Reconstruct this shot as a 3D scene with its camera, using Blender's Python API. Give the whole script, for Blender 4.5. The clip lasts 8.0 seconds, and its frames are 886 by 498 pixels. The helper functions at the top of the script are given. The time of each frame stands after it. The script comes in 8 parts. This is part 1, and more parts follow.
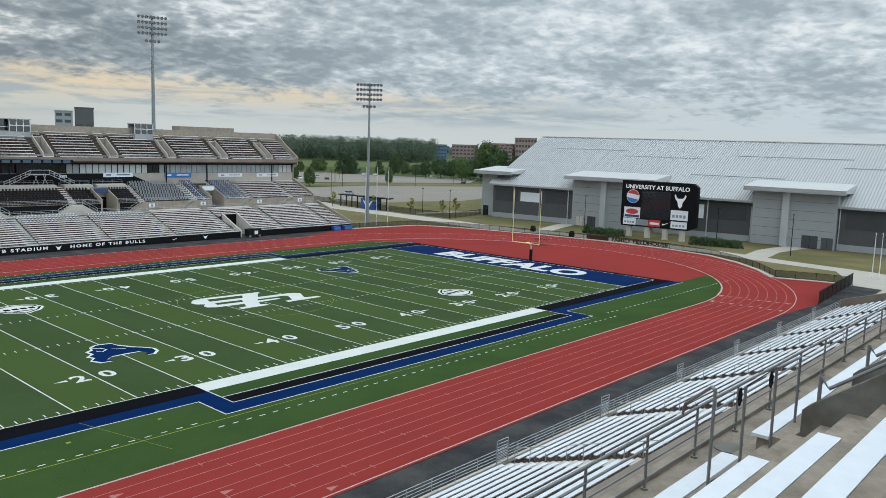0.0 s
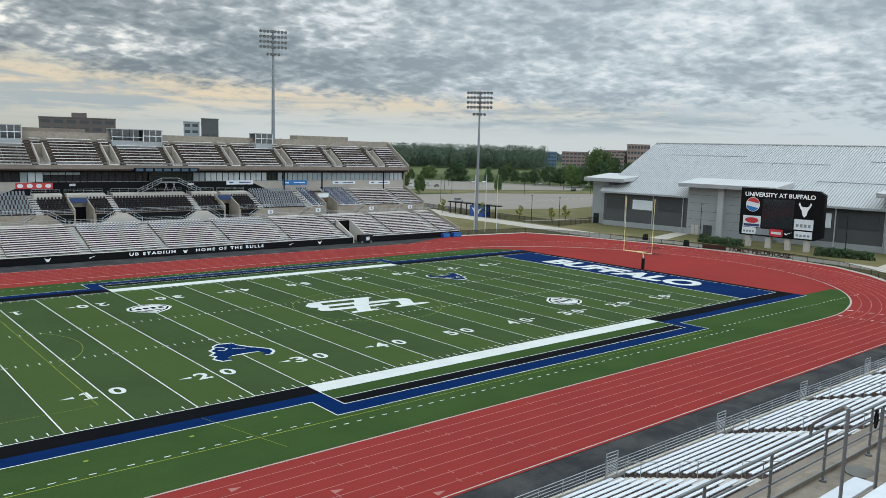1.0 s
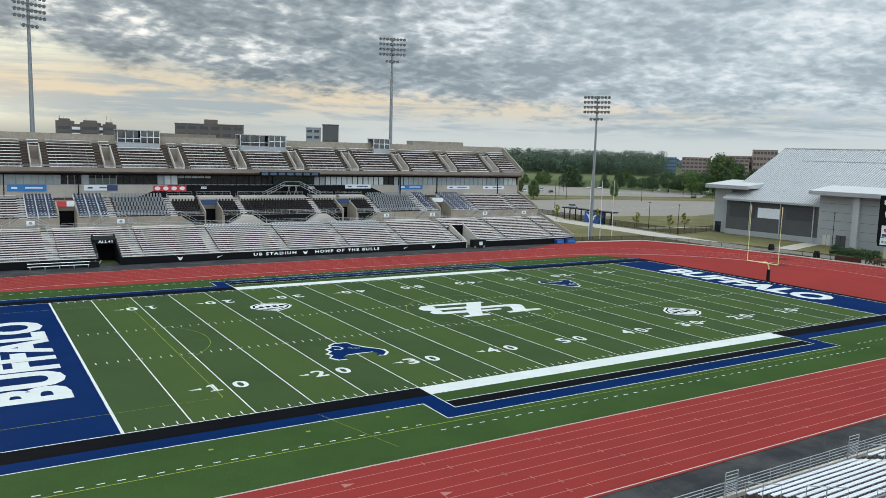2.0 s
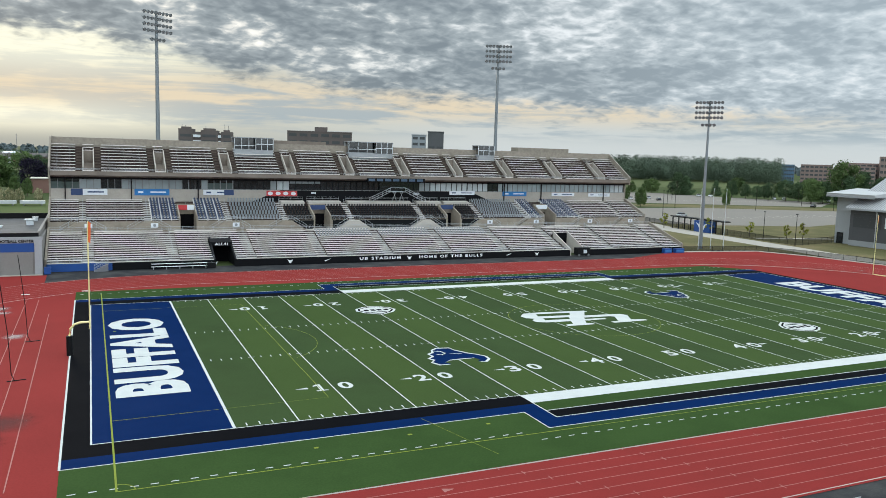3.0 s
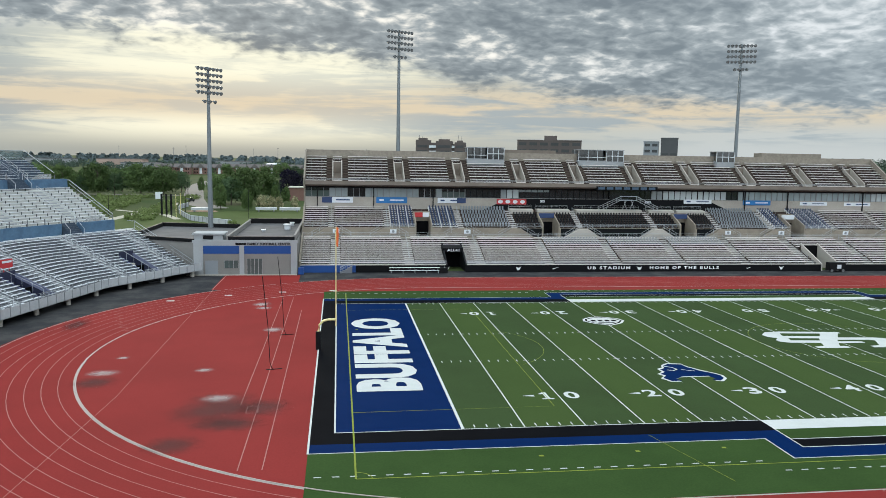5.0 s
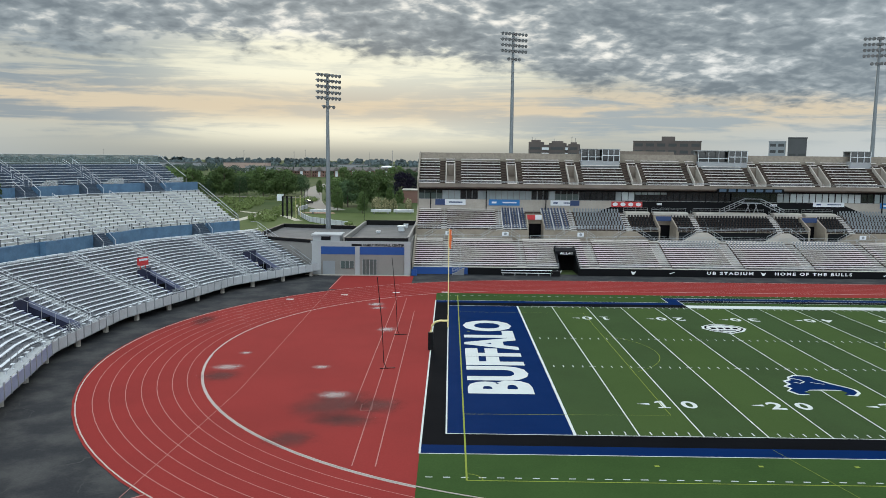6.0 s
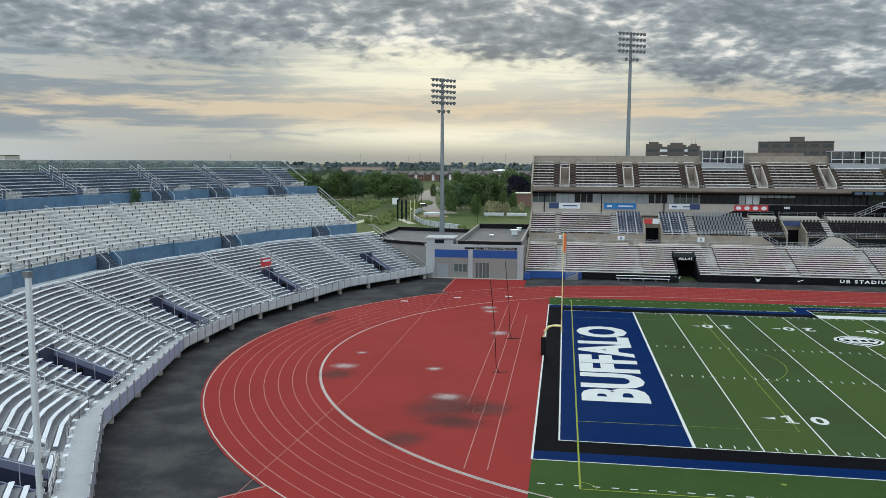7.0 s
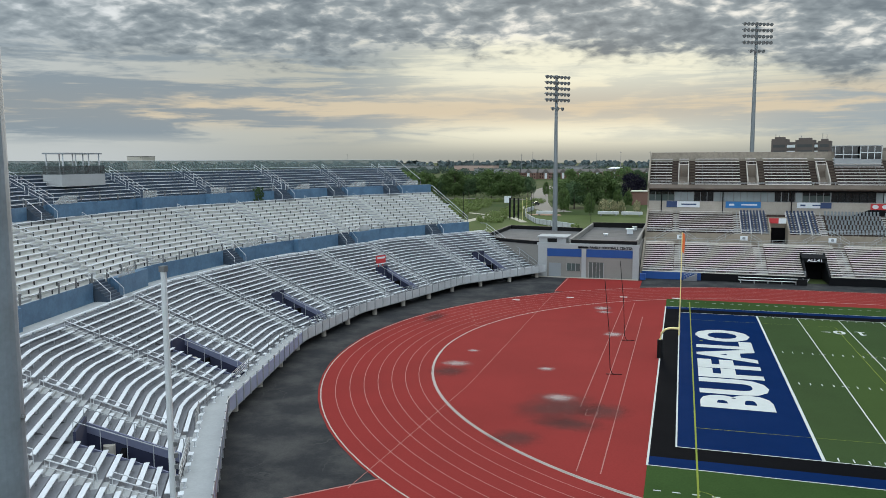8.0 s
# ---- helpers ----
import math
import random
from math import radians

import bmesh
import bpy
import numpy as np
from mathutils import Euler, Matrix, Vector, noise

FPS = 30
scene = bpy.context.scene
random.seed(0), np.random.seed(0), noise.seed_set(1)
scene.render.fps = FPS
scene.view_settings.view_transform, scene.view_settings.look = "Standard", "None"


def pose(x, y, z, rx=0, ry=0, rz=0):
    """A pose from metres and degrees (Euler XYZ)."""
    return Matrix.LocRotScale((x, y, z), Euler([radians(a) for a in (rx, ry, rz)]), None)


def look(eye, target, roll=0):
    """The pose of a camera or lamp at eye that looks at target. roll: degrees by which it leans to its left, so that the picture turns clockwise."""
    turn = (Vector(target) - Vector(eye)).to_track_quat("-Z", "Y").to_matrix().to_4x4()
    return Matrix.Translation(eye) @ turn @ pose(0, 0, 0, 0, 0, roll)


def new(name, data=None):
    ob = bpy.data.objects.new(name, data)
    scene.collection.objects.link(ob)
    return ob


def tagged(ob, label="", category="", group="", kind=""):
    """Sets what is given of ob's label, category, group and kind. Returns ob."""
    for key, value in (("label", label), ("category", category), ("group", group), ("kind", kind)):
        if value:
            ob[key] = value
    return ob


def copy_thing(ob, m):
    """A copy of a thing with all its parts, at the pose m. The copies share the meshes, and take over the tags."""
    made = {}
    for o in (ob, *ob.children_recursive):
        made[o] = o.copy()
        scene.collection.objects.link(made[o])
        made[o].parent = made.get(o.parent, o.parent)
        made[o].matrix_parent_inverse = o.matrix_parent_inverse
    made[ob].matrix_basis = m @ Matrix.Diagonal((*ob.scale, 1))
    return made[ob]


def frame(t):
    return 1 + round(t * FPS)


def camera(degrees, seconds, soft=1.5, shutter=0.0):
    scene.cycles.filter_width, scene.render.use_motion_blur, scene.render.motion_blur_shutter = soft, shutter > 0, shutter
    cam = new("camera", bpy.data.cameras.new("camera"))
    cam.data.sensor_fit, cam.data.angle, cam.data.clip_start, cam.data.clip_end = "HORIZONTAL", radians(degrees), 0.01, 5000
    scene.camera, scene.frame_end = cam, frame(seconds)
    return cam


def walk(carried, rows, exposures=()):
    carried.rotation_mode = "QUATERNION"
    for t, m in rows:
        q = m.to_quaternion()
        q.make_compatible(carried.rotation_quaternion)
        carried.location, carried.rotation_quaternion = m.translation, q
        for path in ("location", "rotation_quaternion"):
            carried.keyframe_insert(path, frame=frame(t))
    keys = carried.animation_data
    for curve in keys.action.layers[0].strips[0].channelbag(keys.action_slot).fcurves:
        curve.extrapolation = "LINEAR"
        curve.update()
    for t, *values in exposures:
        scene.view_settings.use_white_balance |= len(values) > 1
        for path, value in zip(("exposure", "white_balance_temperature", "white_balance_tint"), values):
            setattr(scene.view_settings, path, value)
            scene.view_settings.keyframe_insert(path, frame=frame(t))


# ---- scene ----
cam = camera(59.23, 8.0, soft=0.65)
# seconds, eye, yaw, pitch, roll
PATH = [
    (0.0, -8.572, -53.782, 19.404, -48.320, -7.624, 1.897),
    (0.5, -8.597, -53.757, 19.401, -44.340, -7.468, 1.642),
    (1.0, -8.624, -53.732, 19.399, -40.305, -7.323, 1.535),
    (1.5, -8.654, -53.707, 19.397, -36.007, -7.264, 1.619),
    (3.0, -8.759, -53.631, 19.395, -24.390, -6.897, 1.655),
    (3.5, -8.799, -53.605, 19.395, -20.397, -6.832, 1.805),
    (4.0, -8.841, -53.578, 19.395, -16.235, -6.791, 1.541),
    (4.5, -8.886, -53.552, 19.396, -11.950, -6.715, 1.204),
    (6.0, -9.036, -53.471, 19.402, 0.513, -6.604, 0.599),
    (6.5, -9.091, -53.444, 19.404, 4.589, -6.454, 0.429),
    (7.0, -9.148, -53.416, 19.408, 8.810, -6.406, 0.184),
    (7.5, -9.208, -53.389, 19.411, 12.960, -6.463, 0.015),
    (8.0, -9.271, -53.361, 19.416, 17.045, -6.525, -0.230),
]
EXPOSURES = [(0.0, 0.01), (1.5, 0.08), (3.0, 0.12), (4.5, 0.05), (6.0, -0.06), (8.0, -0.14)]
walk(cam, [(t, pose(x, y, z, 90 + pitch, 0, yaw) @ pose(0, 0, 0, 0, 0, roll)) for t, x, y, z, yaw, pitch, roll in PATH], EXPOSURES)

# ---- world: broken cloud over a low, veiled sun ----
SUN_AZ, SUN_EL = -7.5, 9.0          # degrees from +y towards +x; above the horizon
SKY_GAIN = 1.05
sun_way = Vector((math.sin(radians(SUN_AZ)) * math.cos(radians(SUN_EL)), math.cos(radians(SUN_AZ)) * math.cos(radians(SUN_EL)), math.sin(radians(SUN_EL))))


class Net:
    """Short hand for node trees."""

    def __init__(self, tree):
        self.t = tree

    def n(self, kind, operation="", interpolation=""):
        nd = self.t.nodes.new(kind)
        if operation:
            nd.operation = operation
        if interpolation:
            nd.interpolation_type = interpolation
        return nd

    def put(self, a, b):
        if isinstance(a, (int, float)):
            b.default_value = a
        elif isinstance(a, (tuple, list)):
            b.default_value = tuple(a) + (1.0,) * (len(b.default_value) - len(a))
        else:
            self.t.links.new(a, b)

    def math(self, op, a, b=0.0, clamp=False):
        nd = self.n("ShaderNodeMath", op)
        nd.use_clamp = clamp
        self.put(a, nd.inputs[0]), self.put(b, nd.inputs[1])
        return nd.outputs[0]

    def mix(self, f, a, b, blend="MIX"):
        nd = self.n("ShaderNodeMix")
        nd.data_type, nd.blend_type = "RGBA", blend
        self.put(f, nd.inputs[0]), self.put(a, nd.inputs[6]), self.put(b, nd.inputs[7])
        return nd.outputs[2]

    def ramp(self, f, lo, hi):
        nd = self.n("ShaderNodeMapRange", interpolation="SMOOTHSTEP")
        self.put(f, nd.inputs[0])
        nd.inputs[1].default_value, nd.inputs[2].default_value = lo, hi
        return nd.outputs[0]

    def noise(self, vec, scale, detail=4.0, rough=0.55, dist=0.0):
        nd = self.n("ShaderNodeTexNoise")
        if vec is not None:
            self.put(vec, nd.inputs["Vector"])
        nd.inputs["Scale"].default_value, nd.inputs["Detail"].default_value = scale, detail
        nd.inputs["Roughness"].default_value, nd.inputs["Distortion"].default_value = rough, dist
        return nd.outputs["Fac"]


world = bpy.data.worlds.new("sky")
world.use_nodes = True
scene.world = world
W = Net(world.node_tree)
world.node_tree.nodes.clear()
sky = W.n("ShaderNodeTexSky")
sky.sky_type, sky.sun_disc, sky.sun_elevation, sky.sun_rotation = "NISHITA", False, radians(SUN_EL), radians(SUN_AZ)
sky.altitude, sky.dust_density = 180.0, 2.0
way = W.n("ShaderNodeTexCoord").outputs["Generated"]
sep = W.n("ShaderNodeSeparateXYZ")
W.put(way, sep.inputs[0])
dx, dy, dz = sep.outputs
height = W.math("MAXIMUM", dz, 0.0)
# the cloud layer lies flat overhead, so it is stretched towards the horizon
far_off = W.math("DIVIDE", 1.0, W.math("ADD", height, 0.25))
flat = W.n("ShaderNodeCombineXYZ")
W.put(W.math("MULTIPLY", dx, far_off), flat.inputs[0])
W.put(W.math("MULTIPLY", dy, far_off), flat.inputs[1])
flat = flat.outputs[0]
big = W.noise(flat, 1.9, 3.0, 0.5)
puffs = W.noise(flat, 5.2, 4.0, 0.55, 0.5)
ripple = W.noise(flat, 19.0, 3.0, 0.5, 0.3)
body = W.math("ADD", W.math("MULTIPLY", puffs, 0.41), W.math("ADD", W.math("MULTIPLY", ripple, 0.35), W.math("MULTIPLY", big, 0.37)))
lit = W.n("ShaderNodeVectorMath", "DOT_PRODUCT")
W.put(way, lit.inputs[0])
lit.inputs[1].default_value = sun_way
near_sun = W.ramp(lit.outputs["Value"], 0.80, 1.0)
close_sun = W.ramp(lit.outputs["Value"], 0.945, 0.998)
toward = W.ramp(lit.outputs["Value"], -0.2, 0.95)
# thick grey cloud, its thinner middle tone, and bright gaps
grey = W.mix(W.ramp(lit.outputs["Value"], 0.50, 0.95), (0.33, 0.40, 0.45), (0.185, 0.228, 0.262))
middle = W.mix(W.ramp(lit.outputs["Value"], 0.50, 0.95), (0.52, 0.60, 0.65), (0.345, 0.400, 0.430))
gap = W.mix(near_sun, (0.78, 0.83, 0.86), (1.0, 0.98, 0.90))
thick = W.ramp(body, 0.50, 0.68)
thin = W.math("SUBTRACT", 1.0, W.ramp(body, 0.40, 0.56))
layer = W.mix(thin, W.mix(thick, middle, grey), gap)
# blue between the clouds well away from the sun
clear = W.math("MULTIPLY", W.ramp(dx, 0.955, 0.985), W.ramp(dz, 0.13, 0.18))
layer = W.mix(W.math("MULTIPLY", clear, W.math("SUBTRACT", 1.0, W.ramp(puffs, 0.45, 0.6))), layer, (0.30, 0.50, 0.78))
# a clear, hazy strip under the cloud layer
veil = W.mix(toward, (0.54, 0.64, 0.71), (0.55, 0.59, 0.58))
veil = W.mix(near_sun, veil, (0.52, 0.53, 0.46))
veil = W.mix(close_sun, veil, (0.93, 0.92, 0.74))
# a warm band low down, and blue-grey bars of cloud across it
low = W.math("MULTIPLY", W.ramp(dz, 0.030, 0.060), W.math("SUBTRACT", 1.0, W.ramp(dz, 0.065, 0.105)))
veil = W.mix(W.math("MULTIPLY", low, W.ramp(lit.outputs["Value"], 0.25, 0.75)), veil, (0.70, 0.61, 0.46))
streak = W.n("ShaderNodeMapping")
W.put(way, streak.inputs[0])
streak.inputs["Scale"].default_value = (2.2, 2.2, 26.0)
band = W.noise(streak.outputs[0], 2.0, 5.0, 0.62, 0.35)
left = W.ramp(W.math("MULTIPLY", dx, -1.0), 0.10, 0.62)
bars = W.ramp(W.math("ADD", W.math("ADD", W.math("MULTIPLY", band, 0.8), W.math("MULTIPLY", puffs, 0.2)), W.math("MULTIPLY", left, 0.05)), 0.46, 0.60)
bars = W.math("MULTIPLY", bars, W.math("MULTIPLY", W.ramp(dz, 0.012, 0.035), W.math("SUBTRACT", 1.0, W.math("MULTIPLY", close_sun, 0.55))))
veil = W.mix(W.math("MULTIPLY", bars, 0.85), veil, W.mix(left, (0.33, 0.41, 0.46), (0.235, 0.305, 0.365)))
# the deck's edge stands higher towards the left of the sun
side = W.ramp(W.math("MULTIPLY", dx, -1.0), -0.75, 0.35)
limit = W.math("SUBTRACT", dz, W.math("ADD", W.math("MULTIPLY", side, 0.074), W.math("MULTIPLY", close_sun, 0.014)))
edge = W.math("ADD", limit, W.math("MULTIPLY", W.math("SUBTRACT", W.math("ADD", W.math("MULTIPLY", ripple, 0.45), W.math("MULTIPLY", puffs, 0.55)), 0.5), 0.10))
cover = W.ramp(edge, 0.036, 0.070)
seen = W.mix(cover, veil, layer)
pale = W.mix(W.ramp(dz, 0.0, 0.035), W.mix(near_sun, (0.56, 0.61, 0.62), (0.35, 0.38, 0.355)), seen)
# an overcast sky grows brighter towards the zenith
lift = W.math("ADD", 1.0, W.math("MULTIPLY", W.ramp(dz, 0.22, 0.95), 2.2))
# the clouds away from the sun are lit from the front
lift = W.math("ADD", lift, W.math("MULTIPLY", W.ramp(W.math("MULTIPLY", dy, -1.0), -0.1, 0.9), 1.5))
total = W.mix(1.0, pale, lift, "MULTIPLY")
air = W.mix(1.0, sky.outputs[0], (0.03, 0.03, 0.03), "MULTIPLY")
total = W.mix(0.03, total, air)
back = W.n("ShaderNodeBackground")
W.put(total, back.inputs[0])
back.inputs[1].default_value = SKY_GAIN
W.put(back.outputs[0], W.n("ShaderNodeOutputWorld").inputs[0])

sun = new("sun", bpy.data.lights.new("sun", "SUN"))
sun.data.energy, sun.data.angle, sun.data.color = 0.9, radians(16), (1.0, 0.93, 0.80)
sun.matrix_world = look((0, 0, 200), Vector((0, 0, 200)) - sun_way)


# ---- materials ----
def material(name, color, rough=0.6, metal=0.0, var=0.12, scale=0.4, fine=12.0, bump=0.0, tint=None, each=0.0, spec=None):
    """A surface with two sizes of variation; tint: the colour its patches lean to; each: variation from piece to piece."""
    m = bpy.data.materials.new(name)
    m.use_nodes = True
    N = Net(m.node_tree)
    b = m.node_tree.nodes["Principled BSDF"]
    where = N.n("ShaderNodeTexCoord").outputs["Object"]
    wide = N.noise(where, scale, 4.0, 0.6)
    grain = N.noise(where, fine, 3.0, 0.6)
    c = N.mix(N.math("MULTIPLY", N.ramp(wide, 0.35, 0.7), min(1.0, var * 3)), color, tint or tuple(x * 0.75 for x in color))
    lum = N.math("ADD", 1.0 - var, N.math("MULTIPLY", grain, 2 * var))
    if each:
        r = N.n("ShaderNodeObjectInfo").outputs["Random"]
        lum = N.math("MULTIPLY", lum, N.math("ADD", 1.0 - each, N.math("MULTIPLY", r, 2 * each)))
    c = N.mix(1.0, c, lum, "MULTIPLY")
    N.put(c, b.inputs["Base Color"])
    N.put(N.math("ADD", rough - 0.08, N.math("MULTIPLY", wide, 0.16), clamp=True), b.inputs["Roughness"])
    b.inputs["Metallic"].default_value = metal
    if spec is not None:
        b.inputs["Specular IOR Level"].default_value = spec
    if bump:
        bp = N.n("ShaderNodeBump")
        bp.inputs["Strength"].default_value, bp.inputs["Distance"].default_value = bump, 0.02
        N.put(grain, bp.inputs["Height"])
        N.put(bp.outputs[0], b.inputs["Normal"])
    return m


M_GRASS = material("meadow", (0.044, 0.064, 0.023), 0.95, var=0.25, scale=0.03, fine=1.5, tint=(0.075, 0.085, 0.034), spec=0.05)
M_LAWN = material("lawn", (0.094, 0.090, 0.038), 0.95, var=0.28, scale=0.08, fine=3.0, tint=(0.165, 0.135, 0.068), bump=0.3, spec=0.1)
M_TURF = material("turf", (0.047, 0.076, 0.022), 0.85, var=0.17, scale=0.09, fine=7.0, bump=0.4, tint=(0.041, 0.066, 0.020), spec=0.03)
M_TURF2 = material("turf_dark", (0.039, 0.065, 0.023), 0.85, var=0.17, scale=0.09, fine=7.0, bump=0.4, tint=(0.033, 0.050, 0.020), spec=0.03)
M_TURF3 = material("turf_side", (0.038, 0.070, 0.021), 0.9, var=0.2, scale=0.12, fine=7.0, bump=0.4, tint=(0.029, 0.054, 0.017), spec=0.01)
M_TBLUE = material("turf_blue", (0.0006, 0.0150, 0.072), 0.8, var=0.10, scale=0.2, fine=9.0, spec=0.02)
M_TBLACK = material("turf_black", (0.004, 0.0045, 0.006), 0.85, var=0.2, scale=0.2, fine=9.0, spec=0.02)
M_LINE = material("white_line", (0.53, 0.545, 0.525), 0.8, var=0.10, scale=0.5, fine=7.0, spec=0.2)
M_YLINE = material("yellow_line", (0.20, 0.24, 0.03), 0.85, var=0.12, fine=7.0, spec=0.2)
M_TRACK = material("track", (0.232, 0.031, 0.028), 0.85, var=0.16, scale=0.10, fine=7.0, bump=0.3, tint=(0.182, 0.029, 0.026), spec=0.02)
M_TLINE = material("track_line", (0.36, 0.155, 0.135), 0.8, var=0.15, fine=5.0, spec=0.2)
M_KERB = material("kerb_paint", (0.40, 0.335, 0.30), 0.7, var=0.12, fine=5.0)
M_ASPH = material("asphalt", (0.025, 0.026, 0.029), 0.88, var=0.33, scale=0.33, fine=9.0, bump=0.4, tint=(0.058, 0.057, 0.056), spec=0.08)


def cracked(m, size, wide, color):
    """Adds a wandering net of cracks to a surface."""
    N = Net(m.node_tree)
    b = m.node_tree.nodes["Principled BSDF"]
    where = N.n("ShaderNodeTexCoord").outputs["Object"]
    bent = N.n("ShaderNodeVectorMath", "ADD")
    N.put(where, bent.inputs[0])
    shift = N.n("ShaderNodeTexNoise")
    N.put(where, shift.inputs["Vector"])
    shift.inputs["Scale"].default_value, shift.inputs["Detail"].default_value = size * 2.2, 4.0
    grow = N.n("ShaderNodeVectorMath", "SCALE")
    N.put(shift.outputs["Color"], grow.inputs[0])
    grow.inputs["Scale"].default_value = 0.5 / size
    N.put(grow.outputs[0], bent.inputs[1])
    cell = N.n("ShaderNodeTexVoronoi")
    cell.feature = "DISTANCE_TO_EDGE"
    N.put(bent.outputs[0], cell.inputs["Vector"])
    cell.inputs["Scale"].default_value = size
    line = N.math("SUBTRACT", 1.0, N.ramp(cell.outputs["Distance"], wide * 0.4, wide))
    line = N.math("MULTIPLY", line, N.ramp(N.noise(where, size * 1.3, 3.0), 0.42, 0.6))
    base = b.inputs["Base Color"].links[0].from_socket
    N.put(N.mix(line, base, color), b.inputs["Base Color"])


cracked(M_ASPH, 0.11, 0.006, (0.050, 0.050, 0.050))
M_LOT = material("parking_asphalt", (0.190, 0.172, 0.150), 0.9, var=0.18, scale=0.03, fine=2.0, tint=(0.225, 0.20, 0.17), spec=0.2)
M_PATH = material("pale_concrete_path", (0.37, 0.34, 0.295), 0.85, var=0.10, scale=0.3, fine=5.0, spec=0.2)
M_CONC = material("concrete", (0.215, 0.180, 0.150), 0.85, var=0.16, scale=0.35, fine=6.0, bump=0.3, tint=(0.125, 0.105, 0.09), spec=0.1)
# stained concrete, its brown taken darker to include shade under the benches
M_DECK = material("stained_deck_with_shade", (0.070, 0.051, 0.043), 0.9, var=0.25, scale=0.25, fine=3.0, tint=(0.042, 0.032, 0.028), spec=0.03)
M_DECK2 = material("worn_brown_steps", (0.105, 0.083, 0.068), 0.9, var=0.25, scale=0.6, fine=3.0, tint=(0.065, 0.052, 0.044), spec=0.05)
M_TANWALL = material("tan_stand_concrete", (0.290, 0.250, 0.200), 0.88, var=0.22, scale=0.5, fine=4.0, bump=0.2, tint=(0.185, 0.158, 0.128), spec=0.1)
M_CONC2 = material("light_concrete", (0.46, 0.425, 0.38), 0.85, var=0.12, scale=0.4, fine=6.0, bump=0.2, tint=(0.36, 0.33, 0.29), spec=0.2)
M_CONCW = material("warm_concrete_wall", (0.40, 0.365, 0.32), 0.85, var=0.16, scale=0.35, fine=4.0, tint=(0.30, 0.27, 0.235), spec=0.1)
M_CONC3 = material("tan_stained_concrete", (0.275, 0.235, 0.190), 0.88, var=0.26, scale=1.3, fine=9.0, bump=0.5, tint=(0.150, 0.125, 0.100), spec=0.12)
M_CONC4 = material("smooth_grey_concrete", (0.180, 0.175, 0.163), 0.8, var=0.28, scale=0.9, fine=5.0, tint=(0.085, 0.074, 0.060), spec=0.2)
M_ALU = material("aluminium_bench", (0.62, 0.64, 0.66), 0.42, 0.35, var=0.07, scale=0.7, fine=6.0, each=0.05)
M_ALUS = material("stand_bench", (0.76, 0.70, 0.665), 0.5, 0.0, var=0.08, scale=0.7, fine=6.0, tint=(0.62, 0.58, 0.56), each=0.05)
M_STEP = material("pale_aisle_step", (0.72, 0.705, 0.685), 0.8, var=0.10, scale=0.5, fine=6.0, spec=0.2)
M_AISLE = material("worn_aisle_concrete", (0.50, 0.475, 0.45), 0.85, var=0.16, scale=0.5, fine=4.0, tint=(0.40, 0.375, 0.35), spec=0.1)
M_ALUW = material("bright_bench", (0.56, 0.585, 0.625), 0.5, 0.0, var=0.09, scale=0.9, fine=6.0, tint=(0.46, 0.475, 0.50), each=0.05)
# deck metal toned down to stand in for shadow between benches
M_ALUD = material("shade_toned_aluminium_deck", (0.195, 0.200, 0.220), 0.5, 0.2, var=0.12, scale=0.4, fine=5.0, each=0.04)
M_ALUB = material("grey_bench", (0.62, 0.64, 0.67), 0.5, 0.0, var=0.08, scale=0.6, fine=5.0, tint=(0.48, 0.49, 0.51), each=0.06)
M_PALED = material("pale_tier_deck", (0.56, 0.555, 0.53), 0.6, var=0.08, scale=0.5, fine=5.0, each=0.03)
M_WALKW = material("grey_walkway", (0.36, 0.37, 0.375), 0.7, var=0.12, scale=0.5, fine=6.0, tint=(0.28, 0.285, 0.285))
M_UPDECK = material("blue_grey_deck", (0.062, 0.088, 0.128), 0.6, var=0.12, scale=0.4, fine=5.0)
M_RAILW = material("pale_handrail", (0.58, 0.60, 0.62), 0.45, 0.1, var=0.06, fine=8.0)
M_TUNNEL = material("deep_navy_tunnel", (0.018, 0.022, 0.055), 0.7, var=0.12, fine=5.0)
M_PARA = material("stained_parapet", (0.285, 0.250, 0.205), 0.85, var=0.16, scale=1.6, fine=3.0, bump=0.2, tint=(0.165, 0.142, 0.115), spec=0.1)
M_SHRUB = material("bright_shrub_leaves", (0.110, 0.150, 0.042), 0.75, var=0.3, scale=0.4, fine=2.0, tint=(0.125, 0.15, 0.055), each=0.25, spec=0.2)
M_GALV = material("galvanised_steel", (0.42, 0.44, 0.46), 0.45, 0.6, var=0.12, scale=1.5, fine=20.0)
M_RAIL = material("weathered_rail", (0.20, 0.205, 0.21), 0.5, 0.5, var=0.15, scale=2.0, fine=25.0)
M_LAMP = material("lamp_housing", (0.20, 0.21, 0.215), 0.5, 0.1, var=0.1, fine=8.0)
M_POLE = material("lamp_mast_steel", (0.20, 0.222, 0.235), 0.55, 0.3, var=0.12, scale=0.4, fine=6.0)
# patchy tint painted in place of the blue wall's reflective streaks
M_BLUEWALL = material("blue_painted_wall", (0.080, 0.158, 0.248), 0.45, var=0.25, scale=0.7, fine=3.0, tint=(0.048, 0.098, 0.170))
M_BLUEPANEL = material("royal_blue_panel", (0.008, 0.062, 0.25), 0.5, var=0.06, fine=5.0)
M_BLACKWALL = material("black_panel", (0.005, 0.0055, 0.007), 0.6, var=0.15, fine=5.0, spec=0.12)
M_BLACK = material("black_paint", (0.008, 0.008, 0.009), 0.6, var=0.15, fine=8.0, spec=0.15)
